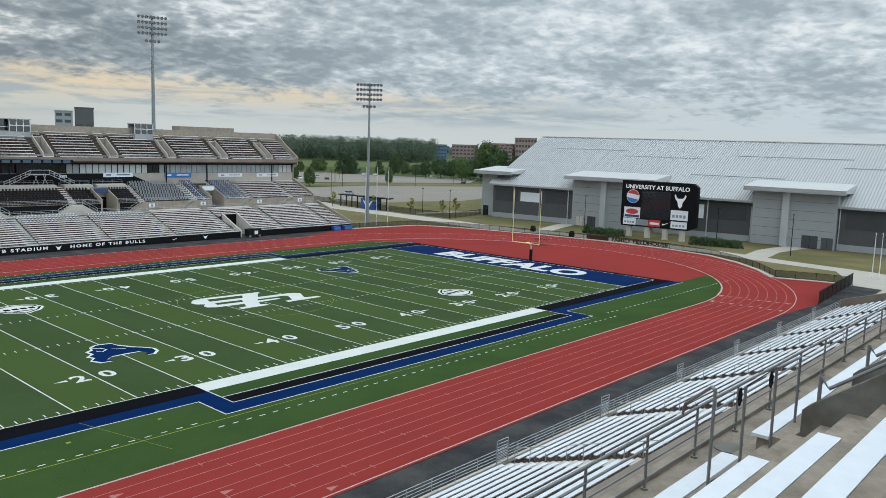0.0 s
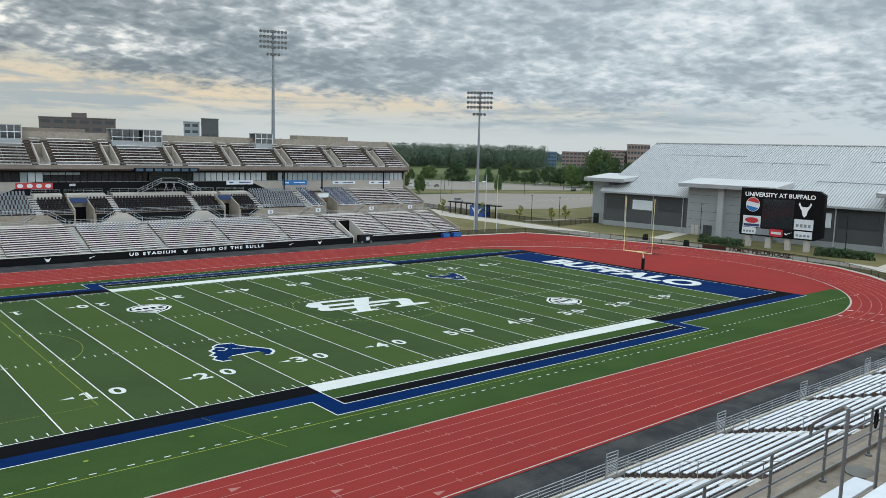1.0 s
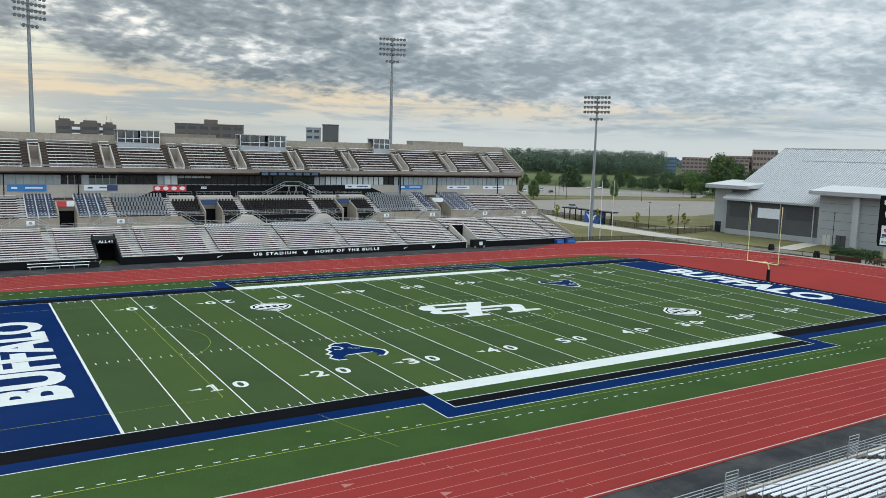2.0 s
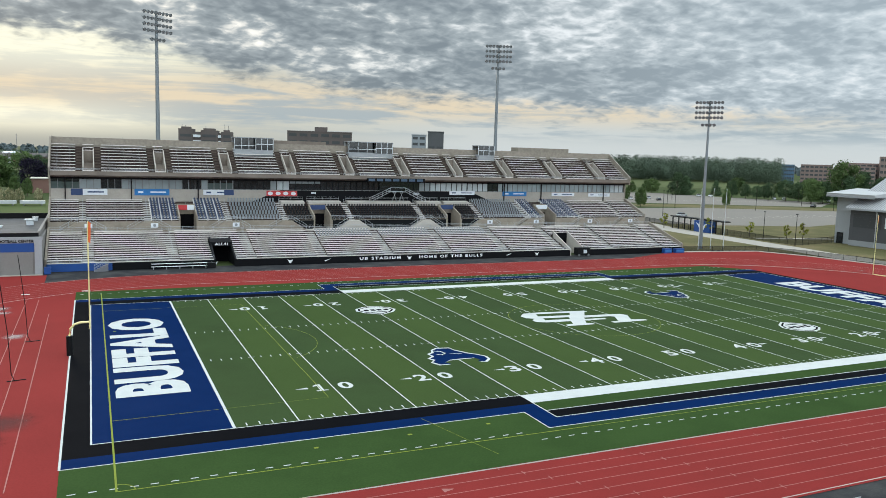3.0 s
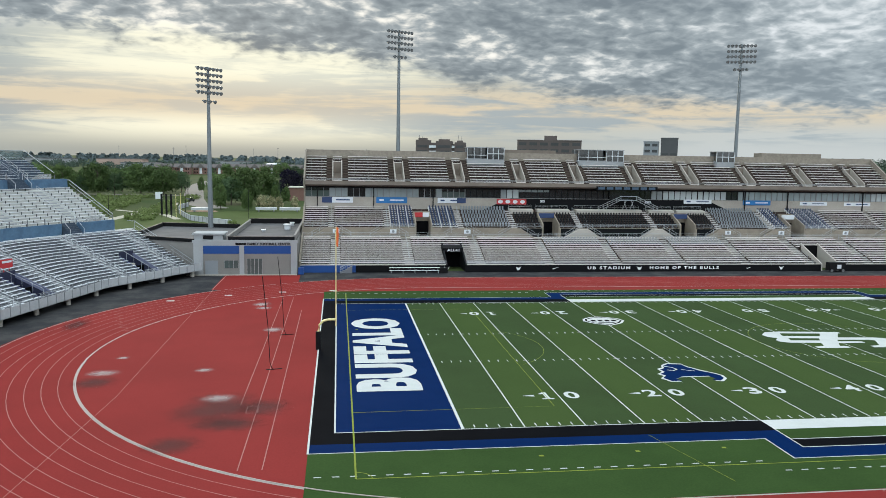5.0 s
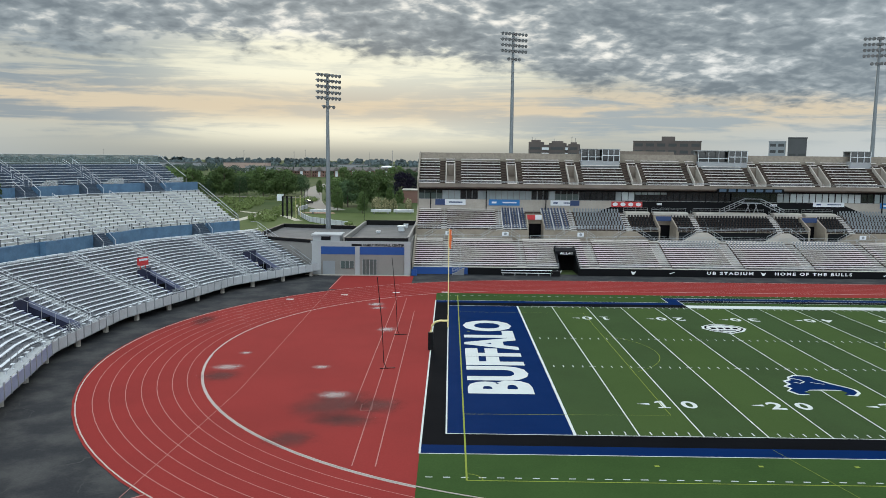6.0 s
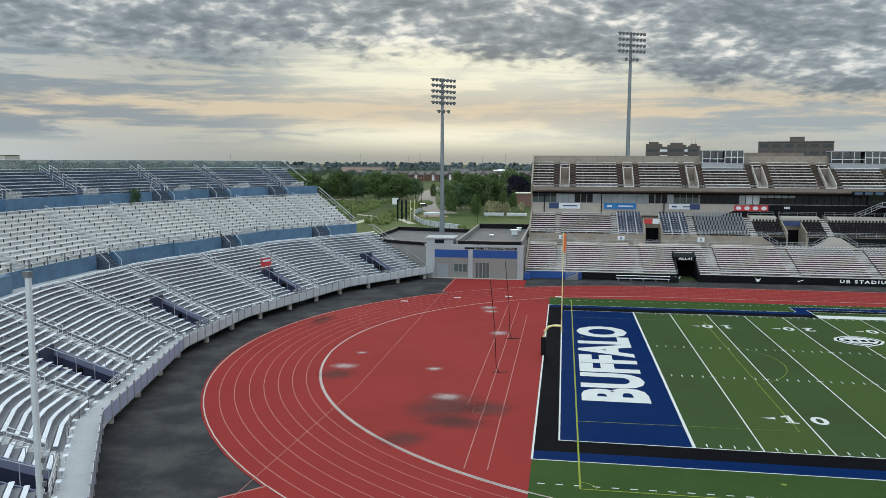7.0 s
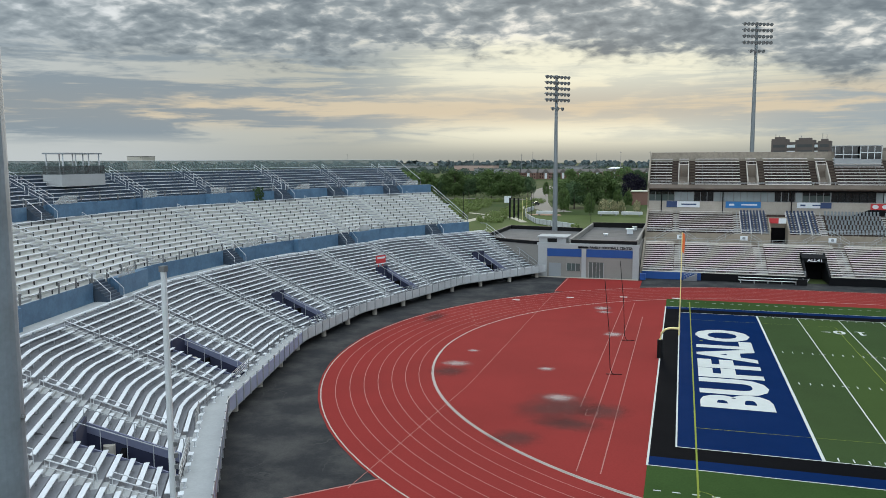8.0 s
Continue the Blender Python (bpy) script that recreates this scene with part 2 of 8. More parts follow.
# near-black that paints the shade in tunnels, rooms and voids
M_DARK = material("interior_shade_black", (0.006, 0.006, 0.007), 0.9, var=0.2, fine=4.0, spec=0.05)
M_WHITE = material("white_paint", (0.80, 0.81, 0.82), 0.5, var=0.05, fine=5.0)
M_GREYSEAT = material("grey_seat_plastic", (0.225, 0.245, 0.265), 0.45, var=0.08, fine=5.0)
M_BLUESEAT = material("blue_seat_plastic", (0.028, 0.050, 0.110), 0.45, var=0.1, fine=5.0)
M_BLACKSEAT = material("black_seat_plastic", (0.010, 0.011, 0.014), 0.5, var=0.1, fine=5.0, spec=0.2)
M_YELLOW = material("goalpost_yellow", (0.76, 0.66, 0.30), 0.4, var=0.05, fine=5.0)
M_ORANGE = material("ribbon_orange", (0.75, 0.14, 0.03), 0.7, var=0.08, fine=9.0)
M_RED = material("red_sign", (0.50, 0.035, 0.04), 0.45, var=0.08, fine=5.0)
M_SIGNBLUE = material("blue_banner", (0.015, 0.16, 0.42), 0.5, var=0.05, fine=5.0)
M_NAVY = material("navy_banner", (0.02, 0.045, 0.13), 0.5, var=0.05, fine=5.0)
M_BANNER = material("pale_banner", (0.66, 0.69, 0.72), 0.55, var=0.05, fine=5.0)
M_ROOF = material("standing_seam_roof", (0.43, 0.435, 0.435), 0.55, 0.0, var=0.05, scale=0.05, fine=1.0, each=0.025, spec=0.3)
# seams coloured darker than the panels to paint in the ribs' shadow
M_SEAM = material("shade_dark_roof_seam", (0.30, 0.305, 0.31), 0.55, 0.0, var=0.05, fine=2.0, spec=0.2)
M_FHWALL = material("light_grey_block", (0.286, 0.299, 0.306), 0.8, var=0.08, scale=0.3, fine=4.0)
M_FHPIER = material("pale_grey_pier", (0.37, 0.385, 0.39), 0.8, var=0.08, scale=0.3, fine=4.0)
M_FHDARK = material("charcoal_siding", (0.065, 0.067, 0.071), 0.6, var=0.08, scale=0.3, fine=4.0)
M_FHDARK2 = material("louvre_grey", (0.043, 0.045, 0.048), 0.6, var=0.10, fine=5.0)
M_BARK = material("bark", (0.08, 0.062, 0.048), 0.9, var=0.25, fine=9.0)
M_LEAF = material("leaves", (0.062, 0.100, 0.034), 0.75, var=0.30, scale=0.35, fine=2.0, tint=(0.088, 0.128, 0.042), each=0.25, spec=0.1)
M_LEAF2 = material("leaves_deep", (0.048, 0.082, 0.040), 0.75, var=0.35, scale=0.3, fine=2.0, tint=(0.062, 0.098, 0.044), each=0.2, spec=0.1)
M_LEAFP = material("leaves_purple", (0.011, 0.009, 0.019), 0.75, var=0.3, scale=0.3, fine=2.0, each=0.1, spec=0.1)
M_LEAFY = material("leaves_yellow_green", (0.19, 0.20, 0.03), 0.75, var=0.25, scale=0.4, fine=2.0, each=0.15, spec=0.2)
M_BLOSSOM = material("leaves_in_blossom", (0.42, 0.37, 0.22), 0.75, var=0.4, scale=0.9, fine=3.0, tint=(0.06, 0.09, 0.03), spec=0.2)
M_BRICK = material("red_brick", (0.185, 0.100, 0.078), 0.85, var=0.15, scale=0.2, fine=3.0, each=0.08)
M_BRICKP = material("pinkish_brick", (0.235, 0.170, 0.150), 0.85, var=0.15, scale=0.2, fine=3.0, each=0.08)
M_BRICKD = material("brown_brick", (0.105, 0.085, 0.078), 0.85, var=0.12, scale=0.1, fine=2.0)
M_MEMBRANE = material("roof_membrane", (0.120, 0.119, 0.121), 0.8, var=0.2, scale=0.4, fine=4.0, spec=0.04)
M_TAN2 = material("pink_tan_wall", (0.42, 0.30, 0.25), 0.85, var=0.08, scale=0.1, fine=1.0)
M_TAN = material("tan_infield", (0.28, 0.17, 0.11), 0.9, var=0.12, fine=3.0)


def glass_material(name, color, rough=0.08):
    m = bpy.data.materials.new(name)
    m.use_nodes = True
    N = Net(m.node_tree)
    b = m.node_tree.nodes["Principled BSDF"]
    where = N.n("ShaderNodeTexCoord").outputs["Object"]
    N.put(N.mix(N.noise(where, 0.5, 3.0), color, tuple(x * 0.6 for x in color)), b.inputs["Base Color"])
    b.inputs["Roughness"].default_value = rough
    b.inputs["Specular IOR Level"].default_value = 0.8
    return m


M_GLASS = glass_material("dark_glass", (0.020, 0.024, 0.028))
M_GLASS2 = glass_material("grey_green_glass", (0.10, 0.13, 0.125))
# sky reflections painted into opaque pane colours: pale, grey and blue-grey
M_SKYPANE = glass_material("glass_painted_pale_sky", (0.56, 0.62, 0.63), 0.2)
M_SKYPANE2 = glass_material("glass_painted_grey_sky", (0.33, 0.375, 0.385), 0.2)
M_SKYPANE3 = glass_material("glass_painted_blue_grey_sky", (0.34, 0.41, 0.42), 0.2)


# ---- mesh tools ----
class Mb:
    """Gathers faces for one mesh."""

    def __init__(self):
        self.v, self.f = [], []

    def poly(self, pts):
        i = len(self.v)
        self.v += [tuple(p) for p in pts]
        self.f.append(tuple(range(i, i + len(pts))))

    def box(self, x0, x1, y0, y1, z0, z1):
        i = len(self.v)
        self.v += [(x, y, z) for z in (z0, z1) for x, y in ((x0, y0), (x1, y0), (x1, y1), (x0, y1))]
        self.f += [(i, i + 3, i + 2, i + 1), (i + 4, i + 5, i + 6, i + 7)] + [(i + k, i + (k + 1) % 4, i + 4 + (k + 1) % 4, i + 4 + k) for k in range(4)]

    def tbox(self, m, sx, sy, sz):
        """A box of that size, its base centred on m."""
        k = len(self.v)
        self.box(-sx / 2, sx / 2, -sy / 2, sy / 2, 0, sz)
        self.v[k:] = [tuple(m @ Vector(p)) for p in self.v[k:]]

    def prism(self, pts, z0, z1):
        n, i = len(pts), len(self.v)
        self.v += [(p[0], p[1], z0) for p in pts] + [(p[0], p[1], z1) for p in pts]
        self.f += [tuple(range(i + n - 1, i - 1, -1)), tuple(range(i + n, i + 2 * n))]
        self.f += [(i + k, i + (k + 1) % n, i + n + (k + 1) % n, i + n + k) for k in range(n)]

    def loft(self, loops, closed=True, caps=True):
        n, i = len(loops[0]), len(self.v)
        for lp in loops:
            self.v += [tuple(p) for p in lp]
        for a in range(len(loops) - 1):
            for k in range(n if closed else n - 1):
                q = (k + 1) % n
                self.f.append((i + a * n + k, i + a * n + q, i + (a + 1) * n + q, i + (a + 1) * n + k))
        if caps:
            self.f += [tuple(range(i + n - 1, i - 1, -1)), tuple(range(i + (len(loops) - 1) * n, i + len(loops) * n))]

    def tube(self, pts, r, sides=6, r2=None):
        pts = [Vector(p) for p in pts]
        loops = []
        for k, p in enumerate(pts):
            t = (pts[min(k + 1, len(pts) - 1)] - pts[max(k - 1, 0)]).normalized()
            a = t.cross(Vector((0, 0, 1)) if abs(t.z) < 0.95 else Vector((1, 0, 0))).normalized()
            b = t.cross(a)
            rr = r + ((r2 if r2 is not None else r) - r) * k / max(1, len(pts) - 1)
            loops.append([p + (a * math.cos(2 * math.pi * s / sides) + b * math.sin(2 * math.pi * s / sides)) * rr for s in range(sides)])
        self.loft(loops)

    def mesh(self, name, mat):
        me = bpy.data.meshes.new(name)
        me.from_pydata(self.v, [], self.f)
        me.update()
        for m in (mat if isinstance(mat, (list, tuple)) else [mat]):
            me.materials.append(m)
        return me


def part(name, mb, mat, parent=None, label="", kind=""):
    ob = new(name, mb.mesh(name, mat) if isinstance(mb, Mb) else mb)
    if parent is not None:
        ob.parent = parent
    return tagged(ob, label=label, kind=kind)


def thing(name, label, category, at=(0, 0, 0), group="", kind=""):
    ob = new(name)
    ob.location = at
    ob.empty_display_size = 0.5
    return tagged(ob, label, category, group, kind)


def setting(name, mb, mat, label, category=""):
    return tagged(part(name, mb, mat), label, category or name.replace("_", " "), kind="structure")


def lettering(name, words, mat, parent, m, width, tall, bold=0.0, label="", spread=1.0):
    """Flat letters, width by tall metres, their lower left corner at m."""
    cu = bpy.data.curves.new(name, "FONT")
    cu.body, cu.offset, cu.resolution_u, cu.space_character = words, bold, 3, spread
    ob = bpy.data.objects.new(name, cu)
    me = bpy.data.meshes.new_from_object(ob)
    bpy.data.objects.remove(ob)
    co = np.empty(len(me.vertices) * 3)
    me.vertices.foreach_get("co", co)
    co = co.reshape(-1, 3)
    lo, hi = co.min(0), co.max(0)
    co[:, 0] = (co[:, 0] - lo[0]) / (hi[0] - lo[0]) * width
    co[:, 1] = (co[:, 1] - lo[1]) / (hi[1] - lo[1]) * tall
    co[:, 2] = 0
    me.vertices.foreach_set("co", co.ravel())
    me.transform(m)
    me.materials.clear()
    me.materials.append(mat)
    ob = part(name, me, None, parent, label)
    return ob


# ---- ground, track and field ----
YD = 0.9144
FW = 48.768                                   # the field's width
MID = (45.72, FW / 2)
TURN_L, TURN_R, TRACK_R, LANE = 4.4, 88.4, 36.9, 1.22
MY = MID[1]


def arc_pts(cx, cy, r, a0, a1, n):
    return [(cx + r * math.cos(radians(a0 + (a1 - a0) * k / n)), cy + r * math.sin(radians(a0 + (a1 - a0) * k / n))) for k in range(n + 1)]


def oval(r, n=40):
    """A stadium outline, anticlockwise from the near side."""
    return arc_pts(TURN_R, MY, r, -90, 90, n) + arc_pts(TURN_L, MY, r, 90, 270, n)


def ring(mb, a, b, z):
    """A flat band between two outlines with as many points."""
    n, i = len(a), len(mb.v)
    mb.v += [(p[0], p[1], z) for p in a] + [(p[0], p[1], z) for p in b]
    mb.f += [(i + k, i + (k + 1) % n, i + n + (k + 1) % n, i + n + k) for k in range(n)]


def strip(mb, pts, w, z):
    """A flat line of width w along points."""
    pts = [Vector((p[0], p[1])) for p in pts]
    lo = []
    for k, p in enumerate(pts):
        t = (pts[min(k + 1, len(pts) - 1)] - pts[max(k - 1, 0)]).normalized()
        lo.append((p, Vector((-t.y, t.x)) * w / 2))
    i = len(mb.v)
    for p, n in lo:
        mb.v += [(p.x + n.x, p.y + n.y, z), (p.x - n.x, p.y - n.y, z)]
    mb.f += [(i + 2 * k, i + 2 * k + 1, i + 2 * k + 3, i + 2 * k + 2) for k in range(len(pts) - 1)]


def rect(mb, x0, x1, y0, y1, z):
    mb.poly([(x0, y0, z), (x1, y0, z), (x1, y1, z), (x0, y1, z)])


# one sheet of ground to the horizon
mb = Mb()
edges = [-4600, -1500, -600, -200, 0, 200, 500, 1200, 2400, 4600]
for a in range(9):
    for b in range(9):
        rect(mb, edges[a], edges[a + 1], edges[b] + 30, edges[b + 1] + 30, -0.06)
ground = setting("ground", mb, M_GRASS, "flat dry summer grassland reaching to the horizon", "ground")

# asphalt apron round the track
mb = Mb()
outer = oval(TRACK_R + 8 * LANE + 0.25)
apron = [(121.8, -22.2), (121.5, -26.3), (100, -27.2), (-30, -27.2), (-44, -24), (-53, -8), (-56, 26), (-53, 62), (-40, 78.6), (-22, 78.6), (108, 78.6), (119, 78.6), (121, 72)]
mb.poly([(x, y, -0.03) for x, y in apron])
asphalt = setting("asphalt_apron", mb, M_ASPH, "worn dark asphalt apron between track and stands", "pavement")

track = setting("running_track", Mb(), M_TRACK, "faded red running track with pale lane lines", "track")
mb = Mb()
mb.poly([(x, y, 0.0) for x, y in outer])
mb.poly([(-27.0, 60.5, 0.004), (-15, 60.5, 0.004), (-15, 74.2, 0.004), (-27.0, 74.2, 0.004)])
mb.poly([(-26.4, -10.6, 0.004), (-14, -22.7, 0.004), (-32.5, -22.7, 0.004), (-32.5, -16.5, 0.004)])
mb.poly([(x, y, -0.006) for x, y in ((88, 71.0), (104, 77.4), (126, 74.8), (131, 66), (133.8, 56), (136.0, 47), (137.8, 36), (138.6, 26), (138.2, 16), (136.1, 6.5), (131.2, -0.7), (125.7, -6.2), (119.3, -11.2), (122.2, -21.8), (100.2, -23.3), (88, -22.4))])
track.data = mb.mesh("running_track", M_TRACK)
for k in range(9):
    r = TRACK_R + k * LANE
    mb = Mb()
    w = 0.15 if k == 0 else 0.10 if k == 8 else 0.06
    ring(mb, oval(r - w / 2, 60), oval(r + w / 2, 60), 0.010)
    part("lane_line", mb, M_KERB if k in (0, 8) else M_TLINE, track, "pale lane line")
# raised rails of the inner kerb
for a0, a1 in ((185, 262), (282, 330), (20, 80)):
    cx = TURN_L if a0 < 270 and a0 > 90 else TURN_R
    mb = Mb()
    loops = []
    for x, y in arc_pts(cx, MY, TRACK_R - 0.12, a0, a1, 40):
        d = Vector((x - cx, y - MY)).normalized()
        loops.append([(x + d.x * s, y + d.y * s, z) for s, z in ((-0.04, 0.0), (-0.04, 0.06), (0.04, 0.06), (0.04, 0.0))])
    mb.loft(loops)
    part("kerb_rail", mb, M_KERB, track, "low pale inner kerb rail")
# staggered marks, numbers and arrows on the lanes
mb = Mb()
rng = random.Random(4)
for k in range(8):
    r = TRACK_R + k * LANE
    for x in (-3 + 3.4 * k, 14 + 1.2 * k, 23.5 + 0.8 * k, 33 + 1.5 * k, 43 + 0.9 * k, 52 + 1.3 * k, 61.5 + 0.9 * k, 71 + 1.1 * k):
        rect(mb, x, x + 0.06, MY - r - 0.28, MY - r + 0.28, 0.0112)
    for a in (165 - 2 * k, 318, 341 - 2 * k):
        cx = TURN_L if 90 < a < 270 else TURN_R
        strip(mb, [(cx + (r + s) * math.cos(radians(a)), MY + (r + s) * math.sin(radians(a))) for s in (0.1, LANE - 0.1)], 0.06, 0.011)
    for x in ((8.0,) if k in (1, 4, 7) else ()):
        mb.poly([(x + 1.5 * k, MY - r - 0.35, 0.011), (x + 1.5 * k + 0.75, MY - r - LANE / 2, 0.011), (x + 1.5 * k, MY - r - LANE + 0.35, 0.011)])
part("lane_marks", mb, M_TLINE, track, "pale stagger marks and arrows", kind="stuff")
for k in range(8):
    r = TRACK_R + (k + 0.5) * LANE
    for x, spin in ((92.0, 90), (97.0, 70)):
        a = radians(-90 + (x - TURN_R) * 1.4)
        p = (TURN_R + (r + 0.3) * math.cos(a), MY + (r + 0.3) * math.sin(a))
        lettering("lane_number", str(k + 1), M_KERB, track, pose(p[0], p[1], 0.013, 0, 0, spin - 10), 0.45, 0.75, 0.01, "pale lane number")
mb = Mb()
for k in range(0, 8, 2):
    r = TRACK_R + (k + 0.5) * LANE
    a = 112 + 5 * k
    x, y = TURN_L + r * math.cos(radians(a)), MY + r * math.sin(radians(a))
    rect(mb, x - 0.5, x + 0.5, y - 0.3, y + 0.3, 0.012)
part("lane_plates", mb, M_LINE, track, "white painted lane boxes", kind="stuff")
# long diagonal chalk line, jump runways and rings in the half circle
mb = Mb()
strip(mb, [(-26.7, 61.0), (-26.5, 10.0), (-27.8, -12.5)], 0.05, 0.012)
for x, y0, y1 in ((-16.45, 6.8, 53.6), (-15.1, -6.1, 53.9), (-13.6, -6.1, 44.7)):
    strip(mb, [(x, y0), (x + 0.1, y1)], 0.07, 0.012)
for x, y, w, h in ((-15.85, 4.9, 0.85, 1.6),):
    strip(mb, [(x, y), (x + w, y), (x + w, y + h), (x, y + h), (x, y)], 0.08, 0.0125)
strip(mb, [(-26.9, 61.0), (-26.75, 74.1)], 0.14, 0.012)
strip(mb, [(-26.4, -10.6), (-32.5, -16.5)], 0.14, 0.012)
part("runway_lines", mb, M_TLINE, track, "pale runway lines")


def blob(mb, cx, cy, rx, ry, z, seed, n=28, rag=0.25):
    q = random.Random(seed)
    ph = [q.uniform(0, 6.3) for _ in range(4)]
    pts = []
    for k in range(n):
        a = 2 * math.pi * k / n
        s = 1 + rag * (0.5 * math.sin(2 * a + ph[0]) + 0.35 * math.sin(3 * a + ph[1]) + 0.25 * math.sin(5 * a + ph[2]) + 0.2 * math.sin(9 * a + ph[3]))
        pts.append((cx + rx * s * math.cos(a), cy + ry * s * math.sin(a), z))
    mb.poly(pts)


def stain(name, color, strength, seed):
    """A worn patch that fades out at its rim."""
    m = bpy.data.materials.new(name)
    m.use_nodes = True
    N = Net(m.node_tree)
    b = m.node_tree.nodes["Principled BSDF"]
    co = N.n("ShaderNodeTexCoord").outputs["Object"]
    ln = N.n("ShaderNodeVectorMath", "LENGTH")
    N.put(co, ln.inputs[0])
    d = N.math("ADD", ln.outputs["Value"], N.math("MULTIPLY", N.math("SUBTRACT", N.noise(co, 2.2, 4.0, 0.6), 0.5), 0.9))
    N.put(color, b.inputs["Base Color"])
    b.inputs["Roughness"].default_value = 0.85
    N.put(N.math("MULTIPLY", N.math("SUBTRACT", 1.0, N.ramp(d, 0.15, 1.0)), strength), b.inputs["Alpha"])
    return m


M_PALE = stain("chalky_wear", (0.50, 0.40, 0.38), 0.50, 1)
M_DAMP = stain("damp_patch", (0.060, 0.018, 0.016), 0.50, 2)
for mat, lab, spots in ((M_PALE, "chalk-white worn patch", ((-29.5, 16.9, 2.2, 1.5), (-20.9, 17.3, 1.3, 1.0), (-18.4, 8.8, 2.1, 1.5), (-16.1, 33.7, 1.7, 1.8), (-18.8, 49.0, 1.8, 2.0), (-18.3, 46.4, 1.6, 1.3), (-29.2, 22.2, 1.0, 0.8), (123, 46, 1.2, 0.8))),
                        (M_DAMP, "dark damp patch", ((-18.0, 6.0, 4.2, 4.8), (-16.8, 2.6, 3.4, 1.8), (-20.0, -1.4, 2.4, 2.0), (-29.4, 14.0, 2.2, 2.0), (-14.6, 6.2, 2.6, 2.4), (129.5, 41, 3.0, 2.4), (121, 36, 3.0, 3.0), (-38.2, 37.5, 1.6, 3.5)))):
    for x, y, rx, ry in spots:
        mb = Mb()
        mb.poly([(a, b, 0) for a, b in arc_pts(0, 0, 1.25, 0, 345, 23)])
        ob = part("worn_patch", mb, mat, track, lab)
        ob.location, ob.scale = (x, y, 0.014 if mat is M_DAMP else 0.018), (rx, ry, 1) if mat is M_DAMP else (rx * 0.8, ry * 0.8, 1)

# turf with its border
turf = setting("football_turf", Mb(), M_TURF3, "artificial turf football field with painted lines", "field")
mb = Mb()
right = [(x, y) for x, y in arc_pts(TURN_R, MY, TRACK_R - 0.1, -90, -52, 20)]
mb.poly([(x, y, 0.02) for x, y in [(-10.9, MY - TRACK_R + 0.1)] + right + [(right[-1][0], -3.3), (101.9, -3.3), (101.9, 52.6), (96, 58.4), (-10.9, 58.4)]])
turf.data = mb.mesh("football_turf", M_TURF3)
for k in range(20):
    mb = Mb()
    rect(mb, k * 5 * YD, (k + 1) * 5 * YD, 0, FW, 0.024)
    part("turf_panel", mb, M_TURF if k % 2 else M_TURF2, turf)
for x0, x1 in ((-10 * YD, 0), (100 * YD, 110 * YD)):
    mb = Mb()
    rect(mb, x0, x1, 0, FW, 0.024)
    part("end_zone", mb, M_TBLUE, turf, "royal blue end zone turf")
XL, XR = -10.9, 101.9
J0, J1 = 25 * YD, 75 * YD


def mirrored(y, far):
    return FW - y if far else y


for far in (False, True):
    s = -1 if far else 1
    blk, blu, gap, wht, lin = Mb(), Mb(), Mb(), Mb(), Mb()

    def band(mb, x0, x1, y0, y1, z):
        ya, yb = sorted((mirrored(y0, far), mirrored(y1, far)))
        rect(mb, x0, x1, ya, yb, z)

    band(blk, XL, J0, -2.2, 0, 0.026), band(blk, J1, XR, -2.2, 0, 0.026)
    band(blk, J0, J1, -5.55, -4.0, 0.026)
    band(blu, XL, J0 - 1.8, -3.8, -2.2, 0.026), band(blu, J1 + 1.8, XR, -3.8, -2.2, 0.026)
    band(blu, J0 - 1.8, J0, -7.4, -2.2, 0.026), band(blu, J1, J1 + 1.8, -7.4, -2.2, 0.026)
    band(blu, J0, J1, -7.4, -5.55, 0.026)
    band(wht, J0, J1, -2.0, 0, 0.026)
    w = 0.10
    for y, a, b in ((-3.8, XL, J0 - 1.8), (-3.8, J1 + 1.8, XR), (-7.4, J0 - 1.8, J1 + 1.8), (-5.55, J0, J1), (-4.0, J0, J1), (0.0, XL + 1.75, J0), (0.0, J1, XR - 1.3)):
        band(lin, a - w / 2, b + w / 2, y - w / 2, y + w / 2, 0.031)
    for x, a, b in ((J0 - 1.8, -7.4, -3.8), (J1 + 1.8, -7.4, -3.8), (J0, -5.55, 0), (J1, -5.55, 0)):
        band(lin, x - w / 2, x + w / 2, a, b, 0.0314)
    # dashes of the outer restraining line
    dash = Mb()
    x = XL + 0.5
    while x < 110:
        inside = J0 - 3.6 < x < J1 + 3.6
        yy = -9.25 if inside else -7.65
        if not far or x < 98:
            band(dash, x, x + 0.45, yy - 0.055, yy + 0.055, 0.030)
        x += 1.1
    part("border_black", blk, M_TBLACK, turf, "black painted border")
    part("border_blue", blu, M_TBLUE, turf, "blue painted border")
    part("sideline_white", wht, M_LINE, turf, "broad white sideline")
    part("border_line", lin, M_LINE, turf)
    part("dashed_line", dash, M_LINE, turf, "dashed white limit line", kind="stuff")
for x0, x1 in ((XL, -10 * YD), (110 * YD, XR)):
    mb = Mb()
    rect(mb, x0, x1, 0, FW, 0.026)
    part("border_black", mb, M_TBLACK, turf, "black painted border")
for x, w in ((-10 * YD, 0.12), (0, 0.22), (100 * YD, 0.22), (110 * YD, 0.12), (XL, 0.14)):
    mb = Mb()
    rect(mb, x - w / 2, x + w / 2, -3.8 if x == XL else 0, FW + (3.8 if x == XL else 0), 0.032)
    part("goal_line", mb, M_LINE, turf)
for k in range(1, 20):
    mb = Mb()
    rect(mb, k * 5 * YD - 0.05, k * 5 * YD + 0.05, 0.05, FW - 0.05, 0.032)
    part("yard_line", mb, M_LINE, turf)
